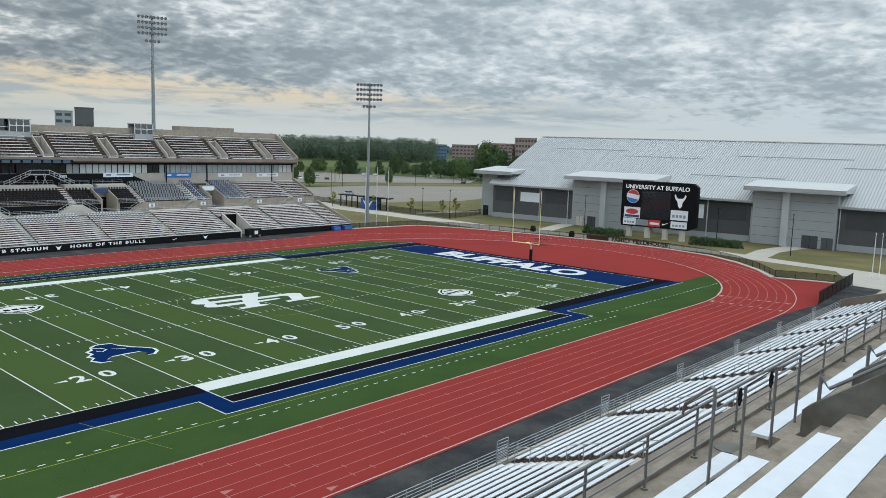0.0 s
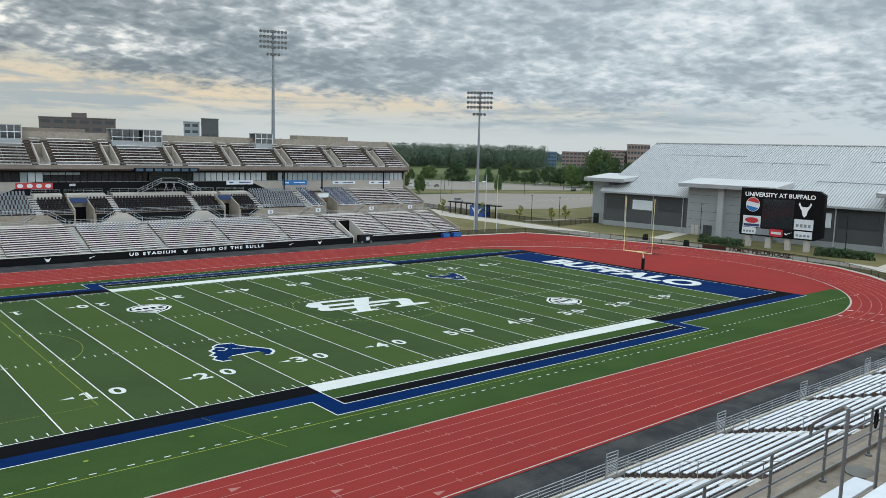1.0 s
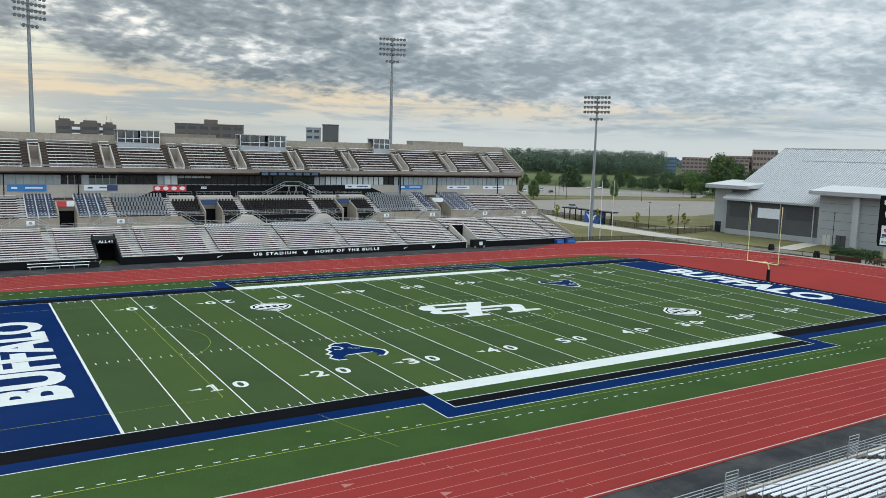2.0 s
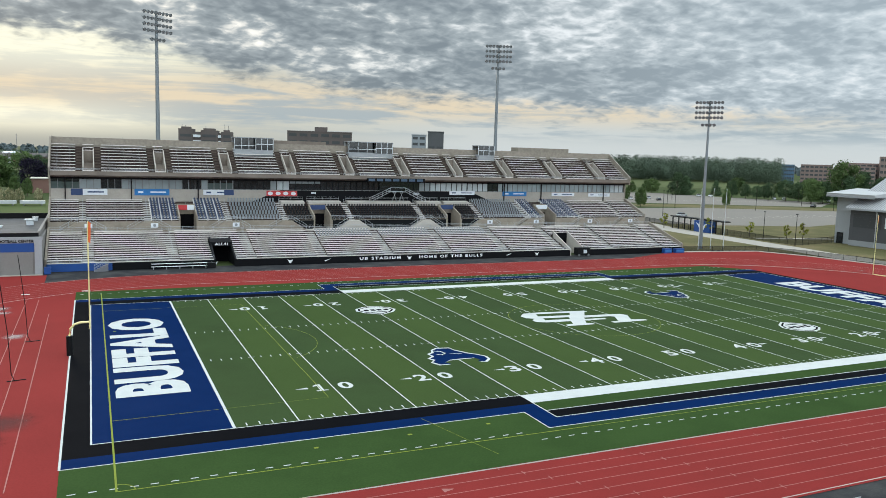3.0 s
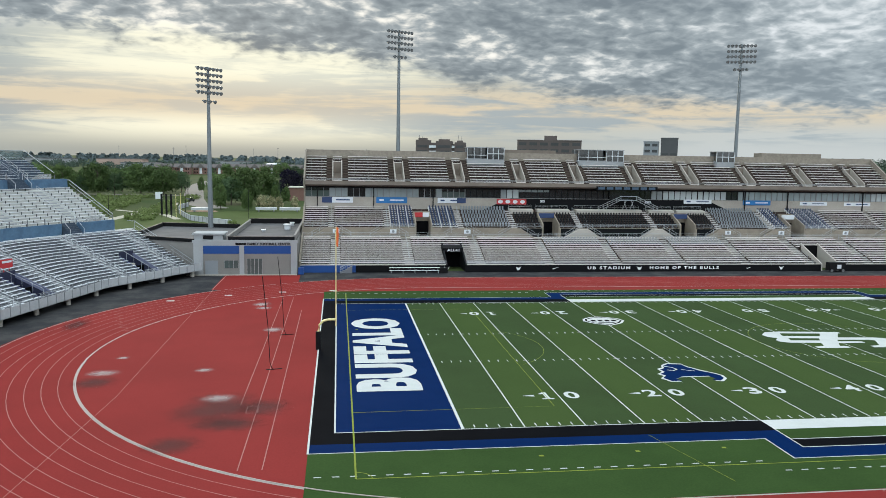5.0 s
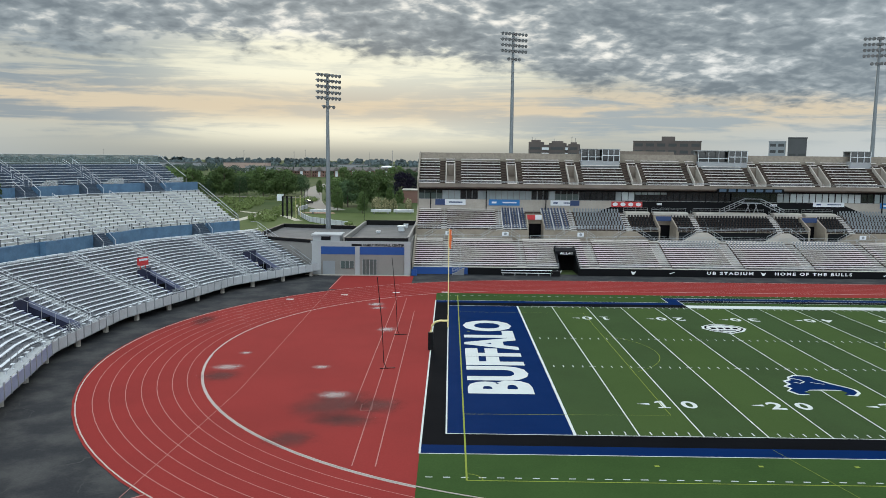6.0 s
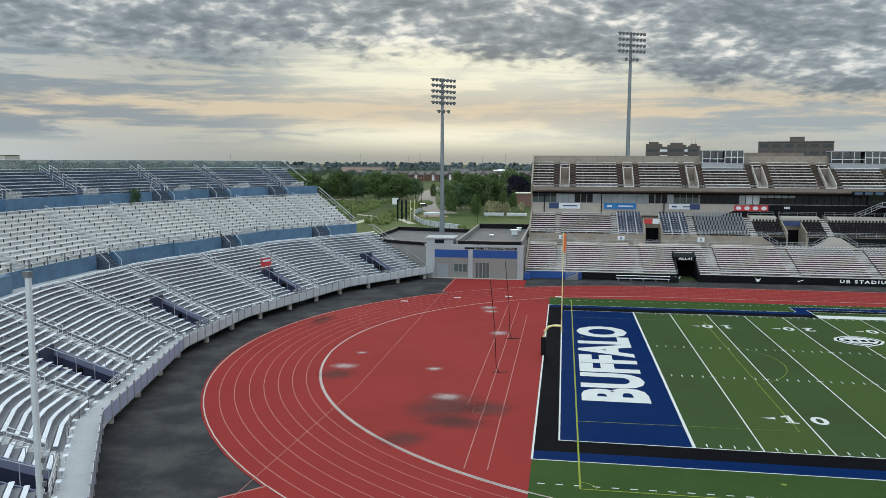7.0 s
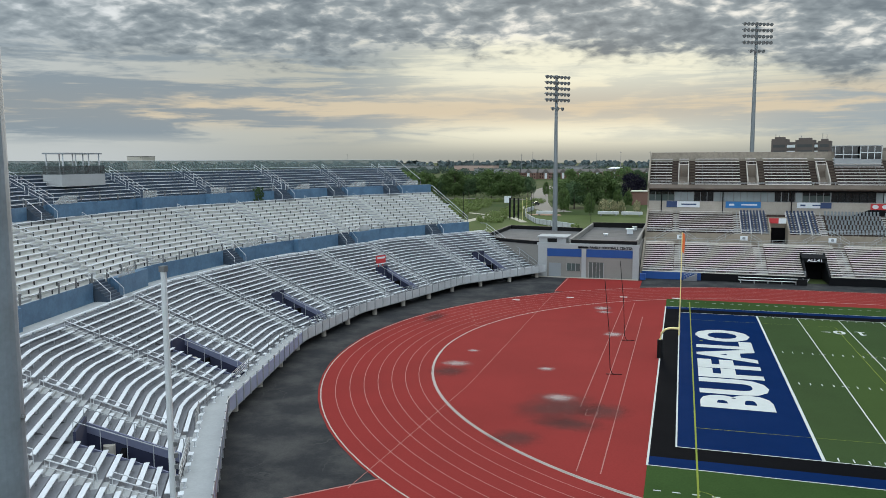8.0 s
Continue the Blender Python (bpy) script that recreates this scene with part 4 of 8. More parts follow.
for a, b, _, rb in MV:
    top = Z1 + rb * 0.335
    dd = D1 + rb * 0.77
    pale = M_TANWALL
    for u in (a, b - 0.22):
        mb = Mb()
        mb.loft([[WEST.at(u + e, d, z) for d, z in ((13.2, 4.7), (13.2, 7.2), (dd, top + 0.75), (dd, 4.7))] for e in (0, 0.22)])
        part("tunnel_wall", mb, pale, west_mid, "sloping tunnel side wall")
    mb = Mb()
    sweep(mb, WEST, a, b, [(dd - 0.3, 4.7), (dd - 0.3, top + 0.8), (dd, top + 0.8), (dd, 4.7)])
    part("tunnel_back", mb, M_TANWALL, west_mid, "tan concrete above the tunnel mouth")
    # thin near-black sheet stands in for the shaded mouth
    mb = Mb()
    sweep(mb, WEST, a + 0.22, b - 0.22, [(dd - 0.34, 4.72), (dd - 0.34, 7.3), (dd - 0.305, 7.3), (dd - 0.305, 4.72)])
    part("mouth_shade", mb, M_DARK, west_mid, "near-black panel painting the tunnel's shade")
    mb = Mb()
    sweep(mb, WEST, a + 0.22, a + 0.22 + (b - a - 0.44) * (0.55 if a < 6 else 1.0), [(dd - 1.2, top - 0.25), (dd - 1.2, top + 0.65), (dd - 1.1, top + 0.65), (dd - 1.1, top - 0.25)])
    part("tunnel_sign", mb, M_RED if a < 6 else (M_BANNER if a > 70 else M_NAVY), west_mid, "tunnel header sign")
    if a < 6:
        mb = Mb()
        sweep(mb, WEST, a + 0.24 + (b - a - 0.44) * 0.55, b - 0.22, [(dd - 1.2, top - 0.25), (dd - 1.2, top + 0.65), (dd - 1.1, top + 0.65), (dd - 1.1, top - 0.25)])
        part("tunnel_sign", mb, M_BANNER, west_mid, "white half of the tunnel sign")
for u in (WL, WR):
    mb = Mb()
    mb.loft([[WEST.at(u + e, d, z) for d, z in ((13.2, 3.0), (13.2, 7.2), (21.1, 10.4), (21.1, 3.0))] for e in (-0.15, 0.15)])
    part("end_wall", mb, M_PARA, west_mid, "concrete end parapet")
for u in MID_AISLES:
    loops_rail(west_mid, M_GALV, WEST, u, ((14.0, 6.5), (20.5, 9.4)), 0.025, 0.85, pieces=2)
# pale back boxes above the black chairs
for a, b in ((24.6, 29.2), (30.0, 36.6), (38.0, 51.6), (53.0, 58.3), (59.0, 64.9)):
    mb = Mb()
    z = Z1 + 7 * 0.335
    sweep(mb, WEST, a, b, [(D1 + 5.5, z - 0.2), (D1 + 5.5, z + 0.75), (D1 + 6.4, z + 0.95), (D1 + 7.6, z + 0.95), (D1 + 7.6, z - 0.2)])
    part("back_box", mb, M_CONC2, west_mid, "pale boxed rear seating wall")
    mb = Mb()
    railing(mb, WEST, a, b, D1 + 7.4, z + 0.95, 0.7, max(2, int((b - a) / 1.6)), 2, 0.022)
    part("box_railing", mb, M_GALV, west_mid)

# double stairs from the cross walk, built once
for u in MID_AISLES:
    pyr = thing("double_stair", "pale concrete double stair with pipe rails on the cross walk", "stairs", tuple(WEST.at(u, 12.35, 4.72)), "stairs on the cross walk")
    mb = Mb()
    n = 8
    prof = [(-3.3, 0)]
    for k in range(n):
        prof += [(-3.3 + k * 0.32, (k + 1) * 0.205), (-3.3 + (k + 1) * 0.32, (k + 1) * 0.205)]
    prof += [(-x, z) for x, z in prof[::-1]]
    mb.loft([[Vector((x, y, z)) for x, z in prof] for y in (-0.55, 0.72)])
    part("stair_body", mb, M_CONC2 if 30 < u < 60 else M_TANWALL, pyr, "stepped concrete body")
    mb = Mb()
    for y in (-0.5,):
        mb.tube([(-3.5, y, 0.1), (-3.5, y, 1.0), (-0.75, y, 2.6), (0.75, y, 2.6), (3.5, y, 1.0), (3.5, y, 0.1)], 0.03, 5)
        mb.tube([(-3.5, y, 0.55), (-0.75, y, 2.15), (0.75, y, 2.15), (3.5, y, 0.55)], 0.025, 5)
        for x, z in ((-2.1, 0.8), (-0.75, 1.64), (0.75, 1.64), (2.1, 0.8)):
            mb.tube([(x, y, z), (x, y, z + 0.96)], 0.025, 5)
    part("stair_rail", mb, M_GALV, pyr, "pipe rail")
    if not 20 < u < 60:
        mb = Mb()
        mb.box(0.3, 1.5, -0.60, -0.56, 0.75, 1.5)
        plate = part("plate", mb, M_BANNER, pyr, "small white plate with a dark round mark")
        mb = Mb()
        mb.poly([(0.9 + 0.26 * math.cos(a * math.pi / 6), -0.604, 1.12 + 0.26 * math.sin(a * math.pi / 6)) for a in range(12)])
        part("mark", mb, M_GREYSEAT, plate)

# concourse wall with glass and banners
CY = 98.3
conc = thing("concourse_front", "glazed concourse wall with hung banners under the upper tier", "building")
mb = Mb()
mb.box(WL, WR, CY, CY + 7.0, 8.6, 11.62)
part("wall", mb, M_CONCW, conc, "concrete wall below the glass")
mb = Mb()
mb.loft([[(x, CY - 0.02 - e, z) for x, z in ((19.2, 9.3), (25.0, 11.6), (66.2, 11.6), (71.8, 9.3))] for e in (0, 0.05)])
part("wall_cladding", mb, M_BLACKWALL, conc, "black wall panel")
# solid near-black block painting unlit rooms behind the panes
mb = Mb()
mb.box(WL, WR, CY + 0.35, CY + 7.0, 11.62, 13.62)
part("room_shade", mb, M_DARK, conc, "near-black block painting unlit rooms behind the glass")
q = random.Random(7)
BAYS = ((-10.2, M_GLASS2), (-7.5, M_SKYPANE2), (-3.6, M_GLASS), (6.7, M_SKYPANE2), (10.2, M_GLASS), (11.3, M_SKYPANE2), (16.2, M_GLASS2), (22.5, M_GLASS), (24.8, M_SKYPANE2), (26.6, M_SKYPANE), (48.7, M_GLASS),
        (51.2, M_SKYPANE2), (54.5, M_GLASS), (57.0, M_SKYPANE2), (70.8, M_SKYPANE), (72.5, M_GLASS), (103.0, M_SKYPANE3), (200.0, M_SKYPANE))
x = WL + 0.1
while x < WR - 0.6:
    wdt = 1.15 if x < 20 else 1.25
    mat = next(mt for lim, mt in BAYS if x + wdt / 2 < lim)
    top = 13.38
    if mat is M_GLASS and 26 < x < 32 or mat is M_GLASS2:
        mb = Mb()
        mb.box(x + 0.05, x + wdt - 0.05, CY + 0.12, CY + 0.16, 12.9, 13.38)
        part("pane", mb, M_GLASS if mat is M_GLASS2 else M_SKYPANE2, conc)
        top = 12.84
    mb = Mb()
    mb.box(x + 0.05, x + wdt - 0.05, CY + 0.12, CY + 0.16, 11.66, top)
    part("pane", mb, mat, conc)
    mb = Mb()
    wide = 0.05 if q.random() < 0.8 else 0.09
    mb.box(x - wide, x + wide, CY + 0.0, CY + 0.2, 11.62, 13.62)
    part("mullion", mb, M_BLACK if 16 < x < 76 else M_RAIL, conc)
    x += wdt
mb = Mb()
mb.box(WL, WR, CY + 0.02, CY + 0.18, 11.60, 11.70)
part("window_sill", mb, M_RAIL, conc, "grey window sill")
# black box standing in for the shadowed recess under the fascia
mb = Mb()
mb.box(WL, WR, CY - 0.1, CY + 0.3, 13.36, 14.2)
part("head_shade", mb, M_BLACK, conc, "black band in place of shadow above the panes")
for x in (-12.9 + 0.0, -2.1, 9.5, 84.0, 101.0, 82.0 - 7.5):
    mb = Mb()
    mb.box(x - 0.09, x + 0.09, CY - 0.25, CY - 0.05, 9.6, 13.6)
    part("drain_pipe", mb, M_BLACK, conc, "dark downpipe")
for x0, x1, z0, z1, mats in ((-12.0, -6.1, 10.5, 11.6, (M_NAVY, M_BANNER)), (-1.6, 4.4, 10.5, 11.65, (M_SIGNBLUE, M_SIGNBLUE)), (10.4, 16.0, 10.6, 11.6, (M_BANNER, M_NAVY)),
                             (22.2, 28.2, 10.45, 11.5, (M_RED, M_RED)), (61.2, 67.2, 10.9, 11.75, (M_BANNER, M_BANNER)), (74.1, 80.2, 10.7, 11.7, (M_SIGNBLUE, M_SIGNBLUE)),
                             (86.8, 92.9, 10.75, 11.5, (M_BANNER, M_BANNER)), (96.8, 102.8, 10.7, 11.45, (M_BANNER, M_BANNER)), (53.0, 54.2, 10.9, 11.3, (M_BANNER, M_BANNER)), (31.0, 32.0, 10.9, 11.3, (M_BANNER, M_BANNER))):
    sign = thing("banner", "printed sponsor banner hung on the concourse wall", "banner", (x0, CY - 0.1, z0))
    w = x1 - x0
    cutx = w * (0.32 if mats[0] is M_NAVY else 0.68)
    for a, b, mt in ((0, cutx, mats[0]), (cutx + 0.003, w, mats[1])):
        mb = Mb()
        mb.box(a, b, -0.06, 0, 0, z1 - z0)
        part("cloth", mb, mt, sign)
    mb = Mb()
    h = z1 - z0
    if mats[0] is M_RED:
        for k in range(4):
            mb.poly([(w * (k + 0.5) / 4 + 0.5 * math.cos(a * math.pi / 6), -0.064, h / 2 + 0.36 * math.sin(a * math.pi / 6)) for a in range(12)])
    else:
        mb.box(w * 0.45, w * 0.9, -0.064, -0.061, h * 0.4, h * 0.62)
        mb.box(w * 0.1, w * 0.25, -0.064, -0.061, h * 0.35, h * 0.65)
    part("print", mb, M_BANNER if mats[0] in (M_RED, M_SIGNBLUE) else M_NAVY, sign, "plain printed bars")
# balcony over the middle
M_BALBAR = material("steel_blue_bar", (0.045, 0.085, 0.135), 0.5, var=0.1, fine=5.0)
bal = thing("balcony", "dark steel viewing balcony with stairs on the concourse wall", "balcony", (48.5, CY, 11.4))
mb = Mb()
mb.box(-6.5, 6.0, -2.4, -0.2, 2.15, 2.9)
part("fascia", mb, M_BLACKWALL, bal, "dark balcony fascia")
mb = Mb()
for k in range(7):
    mb.box(-6.3 + k * 1.75, -5.0 + k * 1.75, -2.46, -2.41, 2.3, 2.8)
part("fascia_bars", mb, M_BALBAR, bal, "plain steel-blue bars")
mb = Mb()
for s in (-1, 1):
    mb.tube([(s * 1.6, -2.6, 0.2), (s * 6.2, -2.6, -2.0)], 0.05, 5), mb.tube([(s * 1.6, -2.6, 1.0), (s * 6.2, -2.6, -1.1)], 0.05, 5)
    mb.tube([(s * 1.6, -2.6, 0.6), (s * 6.2, -2.6, -1.5)], 0.04, 5)
    for k in range(6):
        x = s * (1.6 + k * 0.9)
        mb.tube([(x, -2.6, 0.1 - 0.44 * k), (x, -2.6, 1.0 - 0.44 * k)], 0.035, 5)
    mb.tube([(s * 1.6, -2.6, 0.2), (0, -2.6, 0.2)], 0.06, 5), mb.tube([(s * 1.6, -2.6, 1.0), (0, -2.6, 1.0)], 0.05, 5)
    mb.tube([(s * 1.4, -2.6, -2.0), (s * 0.5, -2.6, 0.2)], 0.05, 5), mb.tube([(s * 0.2, -2.6, -2.0), (s * 1.0, -2.6, 0.2)], 0.05, 5)
mb.box(-1.7, 1.7, -2.6, -0.1, 0.1, 0.2)
part("stair_frame", mb, M_GALV, bal, "galvanised stair frame")
mb = Mb()
mb.box(-3.2, 3.0, -0.35, -0.2, 0.2, 2.1)
part("door_wall", mb, M_GLASS, bal, "dark glass doors")

# upper tier
D2, Z2 = 19.9, 14.45
UP_U2 = (-9.1, 2.9, 14.7, 26.9, 38.8, 50.8, 63.1, 75.4, 88.0, 99.9)
UP_V = [(u - 0.95, u + 0.95, 1, 7) for u in UP_U2]
west_up = tier("upper_grandstand", "weathered concrete upper tier with aluminium benches", WEST, WL, WR, D2, Z2, 10, 0.80, 0.505, [u + e for u in UP_U2 for e in (-1.5, 1.5)], 1.1,
               M_ALUS, M_DECK, M_DECK2, (0.75,), voms=UP_V, legs=2.4, thick=0.11)
mb = Mb()
sweep(mb, WEST, WL, WR, [(19.3, 14.05), (19.3, 14.75), (19.5, 14.75), (19.5, 14.45), (19.9, 14.45), (19.9, 13.8)])
part("fascia", mb, M_CONC, west_up, "stained concrete fascia")
mb = Mb()
sweep(mb, WEST, WL, WR, [(27.9, 17.0), (27.9, 20.65), (28.2, 20.65), (28.2, 8.6), (27.95, 8.6)])
part("back_parapet", mb, M_PARA, west_up, "concrete back parapet")
for a, b, _, _ in UP_V:
    mb = Mb()
    sweep(mb, WEST, a, b, [(19.9 + 0.8, 14.3), (19.9 + 0.8, 14.46), (26.4, 16.4), (26.4, 15.6)])
    part("tunnel_floor", mb, M_CONC, west_up)
for a, b, _, _ in UP_V:
    for u in (a, b - 0.18):
        mb = Mb()
        mb.loft([[WEST.at(u + e, d, z) for d, z in ((20.4, 14.4), (20.4, 15.5), (25.6, 18.7), (25.7, 16.0))] for e in (0, 0.18)])
        part("tunnel_wall", mb, M_CONCW, west_up, "sloping concrete side wall")
    mb = Mb()
    sweep(mb, WEST, a, b, [(25.4, 15.0), (25.4, 18.3), (25.49, 18.3), (25.49, 15.0)])
    part("tunnel_back", mb, M_CONC, west_up)
mb = Mb()
railing(mb, WEST, WL, WR, 19.4, 14.75, 0.45, 70, 2, 0.022)
part("front_railing", mb, M_GALV, west_up, "thin pipe railing")
for u in (WL, WR):
    mb = Mb()
    mb.loft([[WEST.at(u + e, d, z) for d, z in ((19.3, 13.5), (19.3, 15.3), (27.9, 20.65), (28.2, 20.65), (28.2, 8.6), (21.0, 8.6), (21.0, 13.5))] for e in (-0.15, 0.15)])
    part("end_wall", mb, M_PARA, west_up, "concrete end parapet")

# camera and press boxes on the top rows
for x0, x1, z0, z1, split in ((17.0, 24.6, 17.9, 21.7, 0.55), (40.3, 50.0, 17.9, 21.6, 0.62), (70.5, 74.5, 18.3, 21.7, 0.0)):
    bx = thing("press_box", "small pale press box with dark windows on the top rows", "press box", (x0, 104.0, z0), "press boxes")
    w, h = x1 - x0, z1 - z0
    mb = Mb()
    mb.box(0, w, -0.6, 2.6, 0, h * 0.36), mb.box(0, w, 0.2, 2.6, h * 0.36, h * 0.4), mb.box(-0.1, w + 0.1, -0.6, 2.6, h - 0.14, h), mb.box(0, w, 2.4, 2.6, h * 0.36, h - 0.14)
    part("shell", mb, M_FHWALL, bx, "pale grey cladding")
    mb = Mb()
    mb.box(0.1, w * max(split, 0.02), 0.6, 0.65, h * 0.4, h - 0.14), mb.box(w * max(split, 0.02), w - 0.1, -0.45, -0.4, h * 0.36, h - 0.14)
    part("window", mb, M_GLASS, bx, "dark window")
    bars = [(w * split + w * (1 - split) * k / 3 - 0.06, w * split + w * (1 - split) * k / 3 + 0.06, -0.55, -0.42, h * 0.36, h - 0.14) for k in range(4)]
    bars.append((w * split, w, -0.56, -0.43, h * 0.64, h * 0.68))
    if split:
        bars.append((0, w * split, -0.5, -0.44, h * 0.56, h * 0.59))
        bars += [(w * split * k / 3, w * split * k / 3 + 0.08, -0.51, -0.45, h * 0.36, h - 0.14) for k in range(3)]
    for bar in bars:
        mb = Mb()
        mb.box(*bar)
        part("window_bar", mb, M_RAILW, bx, "pale window bar")
mb = Mb()
mb.box(81.9, 95.8, 105.8, 109, -0.06, 21.55)
tagged(part("roof_block", mb, M_PARA), "low concrete block on the stand's rear wall", "block")
mb = Mb()
mb.box(24.8, 36.0, 105.6, 108, -0.06, 21.3)
tagged(part("roof_block", mb, M_CONC), "low concrete block on the stand's rear wall", "block")

# -- the curved end stand --
BOWL = Bowl()
BA, BB = -52.0, 35.0
PER = 0.676                       # degrees in a metre
BOWL_AISLES = [33.0, 26.2, 18.6, 11.6, 3.6, -3.2, -11.0, -18.0, -25.4, -32.0, -39.0, -46.0]
BV = [(u - 0.85, u + 0.85, 0, 8) for u in (29.6, 15.2, 0.4, -14.6, -28.6, -42.5)]
DL, ZL, RL = 2.1, 1.1, 18
bowl_low = tier("lower_end_stand", "curved aluminium lower tier on concrete piers round the track", BOWL, BA, BB, DL, ZL, RL, 0.725, 0.315, BOWL_AISLES, 1.2 * PER,
                M_ALUB, M_ALUD, M_WALKW, (0.25,), voms=BV, per=PER, legs=1.6, leg_m=M_GALV)
mb = Mb()
sweep(mb, BOWL, BA, BB, [(0.0, 0.85), (0.0, 1.1), (2.1, 1.1), (2.1, 0.85)])
part("front_walk", mb, M_WALKW, bowl_low, "pale metal front walkway")
M_GUARD = material("dull_guard_panel", (0.47, 0.485, 0.50), 0.55, var=0.14, scale=0.6, fine=4.0)
M_VIOLET = material("lavender_panel", (0.31, 0.33, 0.44), 0.55, var=0.10, scale=0.5, fine=5.0, tint=(0.20, 0.22, 0.40))
n = 74
for k in range(n):
    a, b = BA + (BB - BA) * k / n, BA + (BB - BA) * (k + 1) / n
    mb = Mb()
    sweep(mb, BOWL, a + 0.06, b - 0.06, [(-0.02, 0.95), (-0.02, 2.0), (0.02, 2.0), (0.02, 0.95)])
    part("guard_panel", mb, M_VIOLET if a < -7 else M_GUARD, bowl_low, "lavender guard panel" if a < -7 else "pale guard panel")
    mb = Mb()
    p = BOWL.at(a, -0.03)
    mb.box(p.x - 0.05, p.x + 0.05, p.y - 0.05, p.y + 0.05, 0.85, 2.25)
    part("guard_post", mb, M_GALV, bowl_low)
mb = Mb()
mb.tube([BOWL.at(u, 0.0, 2.15) for u in BOWL.us(BA, BB)], 0.035, 5)
part("guard_rail", mb, M_GALV, bowl_low)
# small bolted stools along the walkway
u = -34.0
while u < 12:
    mb = Mb()
    c = BOWL.at(u, 1.80)
    m = Matrix.Translation((c.x, c.y, 1.1)) @ Matrix.Rotation(radians(-u), 4, "Z")
    mb.tbox(m @ pose(0, 0, 0.40), 0.28, 0.50, 0.05), mb.tbox(m, 0.08, 0.08, 0.40), mb.tbox(m, 0.22, 0.22, 0.02)
    part("stool", mb, M_ALUB, bowl_low, "small bolted aluminium stool")
    u += 1.15 if int(u) % 3 else 1.6
# inner railing between the walkway and the first row
mb = Mb()
for a, b in spans(BA, BB - 0.4, [(u - 1.3, u + 1.3) for u in BOWL_AISLES]):
    railing(mb, BOWL, a, b, 2.05, 1.1, 0.95, max(2, int((b - a) / PER / 1.7)), 3, 0.025)
part("inner_railing", mb, M_RAIL, bowl_low, "galvanised railing before the first row")
for u in BOWL_AISLES:
    for s in (-0.42, 0.42):
        loops_rail(bowl_low, M_RAILW, BOWL, u + s * PER * 0.9, ((2.6, 1.2), (14.6, 6.4)), 0.03, 0.8, 0.25, 4)
M_BEAM = material("violet_blue_beam", (0.150, 0.165, 0.255), 0.6, var=0.15, scale=0.6, fine=5.0)
for a, b, _, rb in BV:
    dd, zz = DL + rb * 0.725, ZL + rb * 0.315
    for u in (a, b - 0.08):
        low = 0.0 if u == a else 0.38
        mb = Mb()
        mb.loft([[BOWL.at(u + e, d, z) for d, z in ((2.2, 0.95), (2.2, 1.17 + low), (dd, zz + low), (dd, zz - 0.25))] for e in (0, 0.08)])
        part("tunnel_beam", mb, M_BEAM, bowl_low, "dull violet-blue sloping tunnel side beam")
        mb = Mb()
        mb.loft([[BOWL.at(u + e, d, z) for d, z in ((2.3, 0.2), (2.3, 1.15), (dd, zz - 0.05), (dd, 0.2))] for e in (0.01, 0.07)])
        part("tunnel_wall", mb, M_TUNNEL, bowl_low, "dark navy tunnel side")
        mb = Mb()
        mb.tube([BOWL.at(u + 0.04, 2.2, 2.5), BOWL.at(u + 0.04, dd, zz + 1.25), BOWL.at(u + 0.04, dd, zz + 0.6)], 0.03, 5)
        for s in (0.0, 0.25, 0.5, 0.75):
            d = 2.2 + (dd - 2.2) * s
            mb.tube([BOWL.at(u + 0.04, d, 1.0 + (zz - 1.0) * s), BOWL.at(u + 0.04, d, 2.5 + (zz + 1.25 - 2.5) * s)], 0.025, 5)
        part("tunnel_rail", mb, M_GALV, bowl_low)
    mb = Mb()
    sweep(mb, BOWL, a, b, [(dd - 0.15, 0.2), (dd - 0.15, zz + 0.65), (dd, zz + 0.65), (dd, 0.2)])
    part("tunnel_back", mb, M_TUNNEL, bowl_low)
    for q in range(6):
        mb = Mb()
        mb.tube([BOWL.at(a - 0.5, 2.15, 1.3 + q * 0.14), BOWL.at(b + 0.5, 2.15, 1.3 + q * 0.14)], 0.025, 5)
        part("bar", mb, M_RAILW, bowl_low)
    # floor in the same near-black, its shade put into the colour
    mb = Mb()
    sweep(mb, BOWL, a, b, [(2.3, 0.0), (2.3, 0.1), (dd, 0.1), (dd, 0.0)])
    part("tunnel_floor", mb, M_DARK, bowl_low)
mb = Mb()
mb.tube([BOWL.at(BB, 2.0, 2.3), BOWL.at(BB, 15.2, 8.0), BOWL.at(BB, 17.0, 8.0)], 0.05, 5)
for k in range(7):
    d = 2.0 + k * 2.2
    mb.tube([BOWL.at(BB, d, 1.1 + (d - 2) * 0.434), BOWL.at(BB, d, 2.3 + (d - 2) * 0.434)], 0.035, 5)
mb.tube([BOWL.at(BB, 2.0, 1.7), BOWL.at(BB, 15.2, 7.4)], 0.03, 5)
part("end_rail", mb, M_GALV, bowl_low, "sloping end handrail")
for k in range(20):
    u = BA + 2 + (BB - BA - 3) * k / 19
    p, q = BOWL.at(u, 0.75), BOWL.at(u, 6.5)
    for r, (o, z) in enumerate(((p, 0.85), (q, 2.5))):
        mb = Mb()
        mb.tube([(o.x, o.y, -0.05), (o.x, o.y, z)], 0.3 if r == 0 else 0.35, 10)
        part("pier", mb, M_CONC2, bowl_low, "round concrete pier")
# beam and wall blackened to paint the shade under the tier
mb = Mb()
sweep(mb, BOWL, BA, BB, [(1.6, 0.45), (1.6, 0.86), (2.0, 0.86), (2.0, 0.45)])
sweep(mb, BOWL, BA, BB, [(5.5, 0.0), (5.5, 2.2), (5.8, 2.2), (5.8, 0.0)])
